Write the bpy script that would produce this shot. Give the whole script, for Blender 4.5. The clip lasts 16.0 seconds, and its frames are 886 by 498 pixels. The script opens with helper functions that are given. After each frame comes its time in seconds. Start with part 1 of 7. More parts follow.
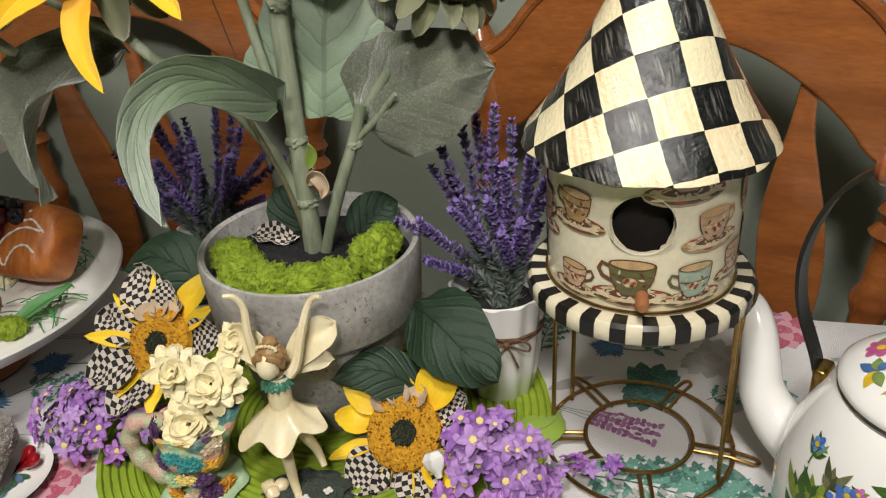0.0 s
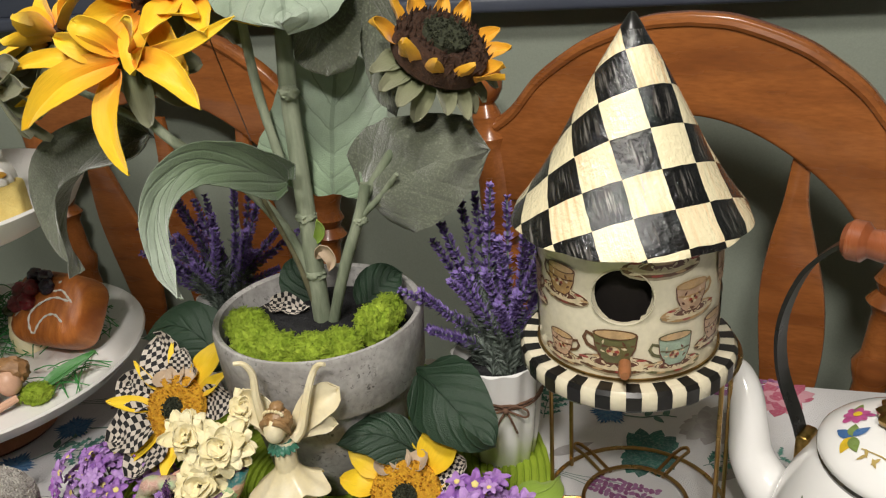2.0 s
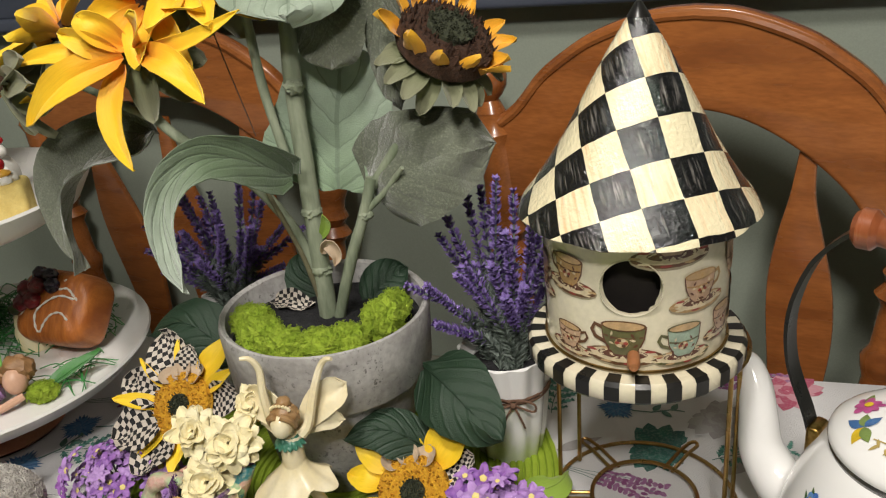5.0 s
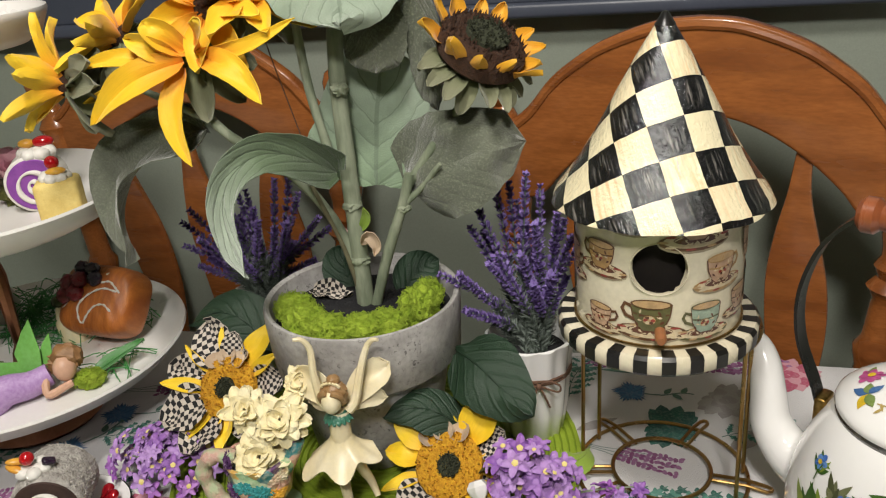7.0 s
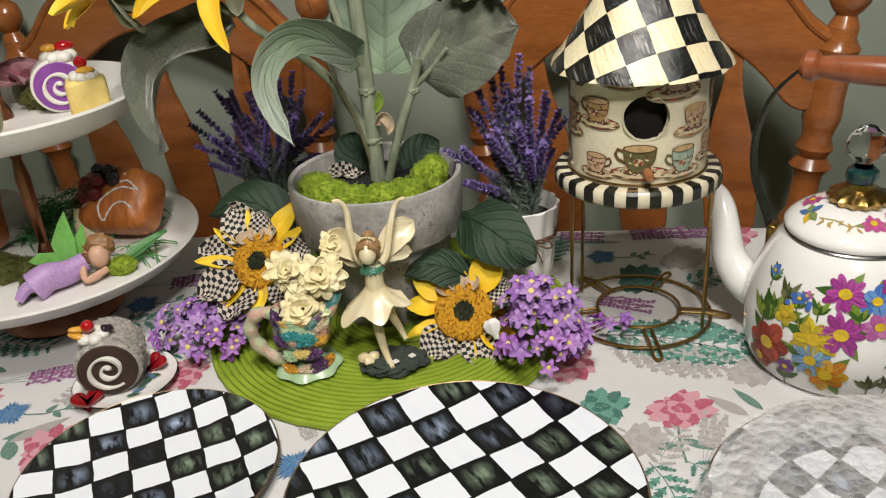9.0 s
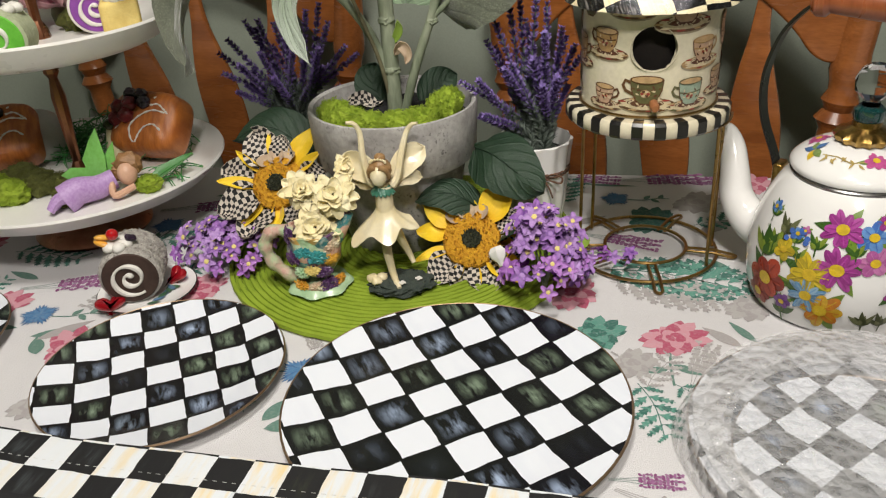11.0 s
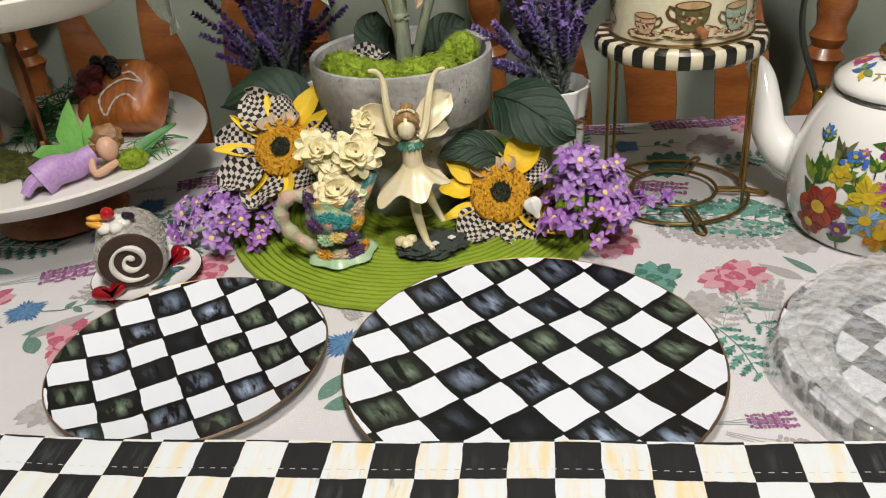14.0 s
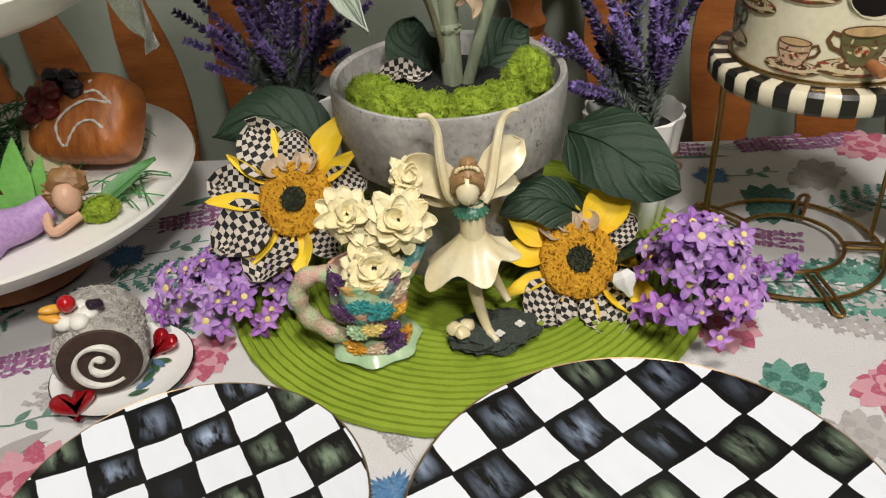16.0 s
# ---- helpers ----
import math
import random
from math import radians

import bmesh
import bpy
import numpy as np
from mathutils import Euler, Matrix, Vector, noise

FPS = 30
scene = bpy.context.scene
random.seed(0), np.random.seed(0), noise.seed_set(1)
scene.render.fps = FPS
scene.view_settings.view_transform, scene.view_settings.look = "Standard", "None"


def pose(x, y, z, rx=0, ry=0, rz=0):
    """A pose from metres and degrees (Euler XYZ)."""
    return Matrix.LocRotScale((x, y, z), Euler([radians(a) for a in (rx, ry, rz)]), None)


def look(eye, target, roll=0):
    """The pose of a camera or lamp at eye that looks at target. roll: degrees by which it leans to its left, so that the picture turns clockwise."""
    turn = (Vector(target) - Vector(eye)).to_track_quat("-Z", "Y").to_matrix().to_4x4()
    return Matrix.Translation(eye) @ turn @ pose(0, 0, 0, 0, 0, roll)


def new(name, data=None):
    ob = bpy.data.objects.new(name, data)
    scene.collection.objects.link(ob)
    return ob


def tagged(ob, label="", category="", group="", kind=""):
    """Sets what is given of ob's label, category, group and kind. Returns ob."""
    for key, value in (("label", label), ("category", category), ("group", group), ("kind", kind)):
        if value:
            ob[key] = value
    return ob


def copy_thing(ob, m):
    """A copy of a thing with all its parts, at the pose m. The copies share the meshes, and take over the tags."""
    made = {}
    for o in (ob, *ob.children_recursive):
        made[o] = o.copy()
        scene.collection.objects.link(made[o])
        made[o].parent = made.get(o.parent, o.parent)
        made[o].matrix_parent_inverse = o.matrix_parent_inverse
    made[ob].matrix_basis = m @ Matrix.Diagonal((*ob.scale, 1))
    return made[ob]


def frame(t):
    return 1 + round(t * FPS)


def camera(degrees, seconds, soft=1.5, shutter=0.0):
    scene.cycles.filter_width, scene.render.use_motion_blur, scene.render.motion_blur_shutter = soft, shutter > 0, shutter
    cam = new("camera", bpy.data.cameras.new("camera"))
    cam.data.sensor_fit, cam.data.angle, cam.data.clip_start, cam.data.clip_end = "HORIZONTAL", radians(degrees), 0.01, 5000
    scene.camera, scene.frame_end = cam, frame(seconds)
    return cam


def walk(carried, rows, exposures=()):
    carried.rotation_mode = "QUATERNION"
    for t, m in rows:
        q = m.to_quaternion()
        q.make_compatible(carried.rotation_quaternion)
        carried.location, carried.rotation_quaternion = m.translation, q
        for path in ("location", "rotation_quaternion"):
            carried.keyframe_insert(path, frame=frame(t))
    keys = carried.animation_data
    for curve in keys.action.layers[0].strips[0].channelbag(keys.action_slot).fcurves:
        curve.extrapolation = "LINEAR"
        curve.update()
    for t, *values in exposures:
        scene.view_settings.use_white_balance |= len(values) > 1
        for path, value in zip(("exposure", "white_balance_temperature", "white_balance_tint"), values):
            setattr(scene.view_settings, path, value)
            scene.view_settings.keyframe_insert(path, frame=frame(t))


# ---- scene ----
cam = camera(56.9, 16.0, 1.2)
PATH = [
    (0, (0.229, 0.251, 1.249), (-0.134, 1.964, 0.283), -3.9),
    (0.5, (0.244, 0.23, 1.263), (-0.138, 1.983, 0.38), -4.2),
    (1, (0.257, 0.224, 1.27), (-0.153, 2.0, 0.445), -4.8),
    (1.5, (0.26, 0.222, 1.269), (-0.163, 2.0, 0.457), -5.0),
    (2, (0.259, 0.224, 1.269), (-0.173, 1.997, 0.45), -4.8),
    (2.5, (0.259, 0.226, 1.264), (-0.177, 1.99, 0.429), -5.1),
    (3, (0.26, 0.228, 1.262), (-0.179, 1.984, 0.412), -5.4),
    (3.5, (0.26, 0.227, 1.264), (-0.184, 1.985, 0.422), -5.4),
    (5.8, (0.247, 0.216, 1.261), (-0.185, 1.994, 0.454), -5.4),
    (6, (0.242, 0.205, 1.265), (-0.18, 1.986, 0.458), -5.4),
    (6.5, (0.233, 0.183, 1.268), (-0.172, 1.971, 0.469), -5.0),
    (7, (0.222, 0.158, 1.271), (-0.174, 1.95, 0.478), -4.8),
    (7.5, (0.213, 0.132, 1.276), (-0.185, 1.928, 0.491), -4.5),
    (8, (0.208, 0.097, 1.265), (-0.188, 1.889, 0.47), -4.1),
    (8.5, (0.175, 0.04, 1.261), (-0.142, 1.832, 0.43), -4.2),
    (9, (0.138, 0.004, 1.242), (-0.04, 1.784, 0.349), -4.7),
    (9.2, (0.129, -0.002, 1.239), (-0.007, 1.768, 0.316), -4.5),
    (11.3, (0.182, -0.037, 1.209), (-0.119, 1.692, 0.249), -3.7),
    (11.5, (0.187, -0.036, 1.208), (-0.124, 1.688, 0.243), -3.7),
    (12, (0.201, -0.04, 1.196), (-0.127, 1.681, 0.231), -3.5),
    (12.5, (0.198, -0.049, 1.181), (-0.135, 1.673, 0.219), -3.0),
    (13, (0.157, -0.049, 1.172), (-0.122, 1.685, 0.214), -3.0),
    (13.5, (0.092, -0.034, 1.157), (-0.106, 1.702, 0.184), -4.1),
    (14, (0.047, -0.006, 1.164), (-0.023, 1.728, 0.17), -4.7),
    (14.5, (-0.012, 0.011, 1.167), (0.053, 1.739, 0.162), -2.5),
    (15, (-0.034, 0.062, 1.159), (0.013, 1.771, 0.12), -1.1),
    (15.5, (-0.022, 0.131, 1.154), (-0.071, 1.814, 0.076), -2.7),
    (16, (-0.015, 0.215, 1.168), (-0.053, 1.878, 0.057), -4.2),
]
walk(cam, [(t, look(eye, target, roll)) for t, eye, target, roll in PATH])

# ---- light ----
world = bpy.data.worlds.new("world")
scene.world = world
world.use_nodes = True
world.node_tree.nodes["Background"].inputs[0].default_value = (0.9, 0.92, 1.0, 1)
world.node_tree.nodes["Background"].inputs[1].default_value = 0.006


def area_lamp(name, eye, target, size, watts, colour):
    data = bpy.data.lights.new(name, "AREA")
    data.shape, data.size, data.energy, data.color = "DISK", size, watts, colour
    ob = new(name, data)
    ob.matrix_world = look(eye, target)
    return ob


area_lamp("ceiling_lamp_light", (0.05, 0.10, 2.36), (0.0, 0.70, 0.80), 0.28, 19, (1.0, 0.95, 0.885))
area_lamp("room_lamp_light", (0.32, -0.66, 2.36), (0.0, 0.8, 0.85), 0.26, 26, (1.0, 0.95, 0.885))

# ---- materials ----
MATS = {}


def ramp_mix(nt, fac, a, b):
    m = nt.nodes.new("ShaderNodeMix")
    m.data_type = "RGBA"
    for sock, val in ((m.inputs[0], fac), (m.inputs[6], a), (m.inputs[7], b)):
        if isinstance(val, (tuple, list)):
            sock.default_value = (*val[:3], 1)
        elif isinstance(val, (int, float)):
            sock.default_value = val
        else:
            nt.links.new(val, sock)
    return m.outputs[2]


def math_node(nt, op, a, b=0.0, c=0.0):
    m = nt.nodes.new("ShaderNodeMath")
    m.operation = op
    for sock, val in zip(m.inputs, (a, b, c)):
        if isinstance(val, (int, float)):
            sock.default_value = val
        else:
            nt.links.new(val, sock)
    return m.outputs[0]


def noise_node(nt, vec, scale, detail=4.0, rough=0.55):
    n = nt.nodes.new("ShaderNodeTexNoise")
    n.inputs["Scale"].default_value, n.inputs["Detail"].default_value, n.inputs["Roughness"].default_value = scale, detail, rough
    nt.links.new(vec, n.inputs["Vector"])
    return n


def mapped(nt, vec, loc=(0, 0, 0), rot=(0, 0, 0), scale=(1, 1, 1)):
    m = nt.nodes.new("ShaderNodeMapping")
    m.inputs[1].default_value, m.inputs[2].default_value, m.inputs[3].default_value = loc, [radians(a) for a in rot], scale
    nt.links.new(vec, m.inputs[0])
    return m.outputs[0]


def steps(nt, fac, lo, hi):
    m = nt.nodes.new("ShaderNodeMapRange")
    m.inputs[1].default_value, m.inputs[2].default_value = lo, hi
    nt.links.new(fac, m.inputs[0])
    return m.outputs[0]


def begin(name, rough=0.5, metal=0.0, coat=0.0, spec=0.5):
    m = bpy.data.materials.new(name)
    m.use_nodes = True
    nt = m.node_tree
    p = nt.nodes["Principled BSDF"]
    p.inputs["Roughness"].default_value, p.inputs["Metallic"].default_value = rough, metal
    p.inputs["Coat Weight"].default_value = coat
    p.inputs["Coat Roughness"].default_value = 0.08
    p.inputs["Specular IOR Level"].default_value = spec
    tc = nt.nodes.new("ShaderNodeTexCoord")
    MATS[name] = m
    return m, nt, p, tc


def bumped(nt, p, height, strength, dist=0.002):
    b = nt.nodes.new("ShaderNodeBump")
    b.inputs["Strength"].default_value, b.inputs["Distance"].default_value = strength, dist
    nt.links.new(height, b.inputs["Height"])
    nt.links.new(b.outputs[0], p.inputs["Normal"])
    nt.links.new(b.outputs[0], p.inputs["Coat Normal"])


def surf(name, a, b=None, rough=0.5, metal=0.0, scale=30, fine=300, bump=0.15, coat=0.0, stretch=(1, 1, 1), dist=0.001, spec=0.5, lo=0.35, hi=0.65, sheen=0.0, grain=0.25):
    """Colour a with patches of b and a fine grain."""
    m, nt, p, tc = begin(name, rough, metal, coat, spec)
    b = b or tuple(c * 0.8 for c in a)
    v = mapped(nt, tc.outputs["Object"], scale=stretch)
    n1, n2 = noise_node(nt, v, scale), noise_node(nt, v, fine, 3)
    c1 = ramp_mix(nt, steps(nt, n1.outputs[0], lo, hi), a, b)
    c2 = ramp_mix(nt, steps(nt, n2.outputs[0], 0.3, 0.75), c1, ramp_mix(nt, grain, c1, tuple(c * 0.6 for c in b)))
    nt.links.new(c2, p.inputs["Base Color"])
    rr = math_node(nt, "MULTIPLY_ADD", n1.outputs[0], 0.2, rough - 0.1)
    nt.links.new(rr, p.inputs["Roughness"])
    if sheen:
        p.inputs["Sheen Weight"].default_value = sheen
    if bump:
        bumped(nt, p, math_node(nt, "ADD", n1.outputs[0], n2.outputs[0]), bump, dist)
    return m


def varied(m, other, amount=1.0):
    """Lets each piece take its own tone between the paint and another colour."""
    nt = m.node_tree
    p = nt.nodes["Principled BSDF"]
    src = p.inputs["Base Color"].links[0].from_socket
    info = nt.nodes.new("ShaderNodeObjectInfo")
    c = ramp_mix(nt, math_node(nt, "MULTIPLY", info.outputs["Random"], amount), src, other)
    nt.links.new(c, p.inputs["Base Color"])
    return m


def tufted(m, other):
    """Lets each loose floret or needle of one mesh take its own tone."""
    nt = m.node_tree
    p = nt.nodes["Principled BSDF"]
    geo = nt.nodes.new("ShaderNodeNewGeometry")
    c = ramp_mix(nt, math_node(nt, "POWER", geo.outputs["Random Per Island"], 1.6), p.inputs["Base Color"].links[0].from_socket, other)
    nt.links.new(c, p.inputs["Base Color"])
    return m


def gradient(name, root, mid, tip, rough=0.55, veins=0.25, sheen=0.2, pinnate=0.0):
    """Petal or leaf: colour runs from root to tip along v, with lengthwise veins."""
    m, nt, p, tc = begin(name, rough)
    sep = nt.nodes.new("ShaderNodeSeparateXYZ")
    nt.links.new(tc.outputs["UV"], sep.inputs[0])
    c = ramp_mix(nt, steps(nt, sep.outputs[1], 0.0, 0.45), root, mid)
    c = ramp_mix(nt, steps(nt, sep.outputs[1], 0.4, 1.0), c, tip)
    n = noise_node(nt, mapped(nt, tc.outputs["UV"], scale=(14, 1.5, 1)), 3.0)
    c = ramp_mix(nt, math_node(nt, "MULTIPLY", steps(nt, n.outputs[0], 0.4, 0.7), veins), c, tuple(x * 0.45 for x in mid))
    n2 = noise_node(nt, tc.outputs["Object"], 900)
    height = math_node(nt, "ADD", n.outputs[0], math_node(nt, "MULTIPLY", n2.outputs[0], 0.3))
    if pinnate:
        off = math_node(nt, "ABSOLUTE", math_node(nt, "SUBTRACT", sep.outputs[0], 0.5))
        patch = noise_node(nt, tc.outputs["Object"], 55)
        wave = math_node(nt, "MULTIPLY_ADD", sep.outputs[1], 6.0, math_node(nt, "MULTIPLY_ADD", off, -5.0, math_node(nt, "MULTIPLY", patch.outputs[0], 0.5)))
        rib = math_node(nt, "PINGPONG", wave, 0.5)
        vein = math_node(nt, "MAXIMUM", math_node(nt, "LESS_THAN", rib, 0.035), math_node(nt, "LESS_THAN", off, 0.018))
        c = ramp_mix(nt, steps(nt, patch.outputs[0], 0.35, 0.7), c, ramp_mix(nt, 0.3, c, tuple(x * 0.5 for x in mid)))
        c = ramp_mix(nt, math_node(nt, "MULTIPLY", vein, pinnate), c, tuple(x * 0.55 for x in mid))
        height = math_node(nt, "MULTIPLY_ADD", steps(nt, rib, 0.0, 0.2), 0.8, math_node(nt, "ADD", patch.outputs[0], n2.outputs[0]))
    if pinnate < 0:
        # pale fuzz of the felt
        fuzz = noise_node(nt, tc.outputs["Object"], 520, 3, 0.6)
        c = ramp_mix(nt, math_node(nt, "MULTIPLY", steps(nt, fuzz.outputs[0], 0.50, 0.66), 0.55), c, tuple(x * 2.1 for x in mid))
        height = math_node(nt, "ADD", height, fuzz.outputs[0])
    nt.links.new(c, p.inputs["Base Color"])
    p.inputs["Sheen Weight"].default_value = sheen
    bumped(nt, p, height, 0.6 if pinnate else 0.4, 0.0015 if pinnate else 0.001)
    return m


def checks(name, light, light2, dark, dark2, dark3, size, turn=0.0, coords="Object", counts=None, rough=0.12, line=0.03, wobble=0.12, streak=(1.5, 9, 1), coat=0.4, tint=None, shift=(0, 0), bump=0.0, twist=0.0, thr=(0.42, 0.60)):
    """Hand-painted checks with brushed dark squares."""
    m, nt, p, tc = begin(name, rough, 0, coat)
    v = tc.outputs[coords]
    if counts:
        if twist:
            sp = nt.nodes.new("ShaderNodeSeparateXYZ")
            nt.links.new(v, sp.inputs[0])
            cb = nt.nodes.new("ShaderNodeCombineXYZ")
            nt.links.new(math_node(nt, "MULTIPLY_ADD", sp.outputs[1], twist, sp.outputs[0]), cb.inputs[0])
            nt.links.new(sp.outputs[1], cb.inputs[1])
            v = cb.outputs[0]
        v = mapped(nt, v, loc=(shift[0], shift[1], 0), scale=(counts[0], counts[1], 0))
    else:
        v = mapped(nt, v, rot=(0, 0, turn))
        v = mapped(nt, v, loc=(shift[0], shift[1], 0), scale=(1 / size, 1 / size, 0))
    wob = noise_node(nt, v, 1.3, 2)
    sub = nt.nodes.new("ShaderNodeVectorMath")
    sub.operation = "MULTIPLY_ADD"
    nt.links.new(wob.outputs["Color"], sub.inputs[0])
    sub.inputs[1].default_value = (wobble, wobble, 0)
    nt.links.new(v, sub.inputs[2])
    v = sub.outputs[0]
    sp = nt.nodes.new("ShaderNodeSeparateXYZ")
    nt.links.new(v, sp.inputs[0])
    x, y = sp.outputs[0], sp.outputs[1]
    cell = math_node(nt, "ADD", math_node(nt, "FLOOR", x), math_node(nt, "FLOOR", y))
    odd = math_node(nt, "FLOORED_MODULO", cell, 2.0)
    # a random number for each square
    cb = nt.nodes.new("ShaderNodeCombineXYZ")
    nt.links.new(math_node(nt, "FLOOR", x), cb.inputs[0])
    nt.links.new(math_node(nt, "FLOOR", y), cb.inputs[1])
    wn = nt.nodes.new("ShaderNodeTexWhiteNoise")
    nt.links.new(cb.outputs[0], wn.inputs["Vector"])
    st = noise_node(nt, mapped(nt, v, rot=(0, 0, 12), scale=streak), 1.0, 5, 0.6)
    st2 = noise_node(nt, mapped(nt, v, loc=(7, 3, 0), scale=streak), 0.8, 4)
    mid = math_node(nt, "MULTIPLY", math_node(nt, "PINGPONG", x, 0.5), 2.0)
    midy = math_node(nt, "MULTIPLY", math_node(nt, "PINGPONG", y, 0.5), 2.0)
    core = math_node(nt, "MULTIPLY", steps(nt, mid, 0.12, 0.8), steps(nt, midy, 0.12, 0.8))
    amount = math_node(nt, "MULTIPLY", math_node(nt, "MULTIPLY", steps(nt, st.outputs[0], *thr), core), steps(nt, wn.outputs[0], 0.0, 0.5))
    pick = ramp_mix(nt, steps(nt, wn.outputs[0], 0.55, 0.6), dark2, dark3)
    dk = ramp_mix(nt, amount, dark, pick)
    lt = ramp_mix(nt, math_node(nt, "MULTIPLY", steps(nt, st2.outputs[0], 0.45, 0.64), steps(nt, wn.outputs[0], 0.25, 0.7)), light, light2)
    if tint:
        lt = ramp_mix(nt, math_node(nt, "MULTIPLY", steps(nt, st.outputs[0], 0.6, 0.7), steps(nt, wn.outputs[0], 0.55, 0.6)), lt, tint)
    c = ramp_mix(nt, odd, lt, dk)
    if line:
        edge = math_node(nt, "MINIMUM", math_node(nt, "PINGPONG", x, 0.5), math_node(nt, "PINGPONG", y, 0.5))
        c = ramp_mix(nt, math_node(nt, "LESS_THAN", edge, line), c, dark)
    nt.links.new(c, p.inputs["Base Color"])
    if bump:
        bumped(nt, p, math_node(nt, "ADD", noise_node(nt, tc.outputs["Object"], 260).outputs[0], math_node(nt, "MULTIPLY", st.outputs[0], 0.5)), bump, 0.002)
    return m


BLACK, WHITE = (0.006, 0.006, 0.007), (0.75, 0.78, 0.84)
sage = surf("sage_wall_paint", (0.30, 0.335, 0.275), (0.275, 0.31, 0.25), 0.75, scale=3, fine=420, bump=0.25)
ceiling_white = surf("ceiling_paint", (0.75, 0.74, 0.71), None, 0.9, scale=3, fine=150)
floor_wood = surf("floor_boards", (0.18, 0.1, 0.05), (0.11, 0.06, 0.03), 0.35, scale=6, fine=80, stretch=(1, 8, 1))
slate = surf("slate_paint", (0.075, 0.085, 0.115), (0.062, 0.072, 0.10), 0.4, scale=8, fine=300)
chair_wood = surf("maple_stained_wood", (0.37, 0.125, 0.032), (0.20, 0.06, 0.015), 0.26, scale=6, fine=60, stretch=(1.2, 6, 5), bump=0.08, lo=0.38, hi=0.72, grain=0.4, coat=0.35)
cloth = surf("printed_cotton", (0.74, 0.725, 0.73), (0.69, 0.675, 0.68), 0.9, scale=11, fine=900, bump=0.5, sheen=0.2, spec=0.2, dist=0.007)
concrete = surf("grey_cement", (0.50, 0.485, 0.465), (0.33, 0.315, 0.30), 0.85, scale=26, fine=170, bump=0.6, lo=0.42, hi=0.66, grain=0.5)
# dark pits and scuffs in the cement
nt = concrete.node_tree
p = nt.nodes["Principled BSDF"]
tc = nt.nodes.new("ShaderNodeTexCoord")
pits = math_node(nt, "MULTIPLY", steps(nt, noise_node(nt, tc.outputs["Object"], 210, 5, 0.7).outputs[0], 0.57, 0.63), steps(nt, noise_node(nt, tc.outputs["Object"], 32, 3).outputs[0], 0.42, 0.62))
nt.links.new(ramp_mix(nt, math_node(nt, "MULTIPLY", pits, 0.95), p.inputs["Base Color"].links[0].from_socket, (0.10, 0.095, 0.09)), p.inputs["Base Color"])
soil_mat = surf("dark_foam_soil", (0.012, 0.012, 0.013), (0.03, 0.03, 0.032), 0.85, spec=0.2, scale=60, fine=400, bump=1.0, dist=0.004)
moss_mat = surf("moss", (0.28, 0.42, 0.02), (0.42, 0.55, 0.05), 0.95, scale=120, fine=900, bump=1.0, dist=0.003)
olive_moss = surf("olive_moss", (0.10, 0.11, 0.02), (0.16, 0.17, 0.04), 0.95, scale=120, fine=900, bump=1.0, dist=0.003)
white_glaze = surf("white_glaze", (0.80, 0.79, 0.77), (0.78, 0.77, 0.75), 0.12, scale=12, fine=200, bump=0.0, coat=0.5, grain=0.02)
matt_white = surf("white_ceramic", (0.82, 0.80, 0.77), (0.78, 0.76, 0.73), 0.3, scale=14, fine=200, bump=0.05, coat=0.2, grain=0.06)
copper = surf("brushed_copper", (0.36, 0.17, 0.10), (0.25, 0.11, 0.06), 0.3, 1.0, scale=30, fine=300, bump=0.08)
gold = surf("gold_wire", (0.42, 0.27, 0.10), (0.32, 0.19, 0.06), 0.3, 1.0, scale=60, fine=400, bump=0.03)
brass = surf("antique_brass", (0.5, 0.32, 0.1), (0.2, 0.12, 0.03), 0.3, 1.0, scale=120, fine=600, bump=0.2)
black_metal = surf("black_metal", (0.012, 0.012, 0.012), (0.02, 0.018, 0.015), 0.3, 0.3, scale=40, fine=300, bump=0.05)
steel = surf("steel_rim", (0.35, 0.34, 0.32), (0.2, 0.2, 0.2), 0.25, 1.0, scale=40, fine=300, bump=0.05)
handle_wood = surf("turned_wood_grip", (0.30, 0.09, 0.035), (0.22, 0.06, 0.02), 0.3, scale=20, fine=120, stretch=(6, 1, 1), coat=0.4, bump=0.06)
cream_paint = surf("cream_lacquer", (0.74, 0.68, 0.52), (0.70, 0.63, 0.46), 0.25, scale=10, fine=200, bump=0.04, coat=0.4)
# near-black that stands in for the shade inside the birdhouse
hollow_shade = surf("hollow_shade_black", (0.012, 0.008, 0.006), None, 0.9)
perch_wood = surf("perch_wood", (0.33, 0.13, 0.05), None, 0.4, scale=40)
lime_straw = surf("lime_woven_straw", (0.27, 0.37, 0.025), (0.21, 0.30, 0.015), 0.75, scale=25, fine=500, bump=0.5)
twine = surf("jute_twine", (0.16, 0.085, 0.05), (0.1, 0.05, 0.03), 0.9, scale=200, fine=900, bump=0.6)
charger_checks = checks("charger_checks", WHITE, (0.72, 0.75, 0.82), BLACK, (0.38, 0.47, 0.64), (0.19, 0.25, 0.18), 0.0370, 57.5, streak=(0.9, 3.2, 1), shift=(2.845, 0.784), coat=0.0, rough=0.16)
plate_checks = checks("plate_checks", WHITE, (0.72, 0.75, 0.82), BLACK, (0.38, 0.47, 0.64), (0.19, 0.25, 0.18), 0.0317, -27.0, streak=(3.2, 0.9, 1), shift=(4.43, -1.52), coat=0.0, rough=0.16)
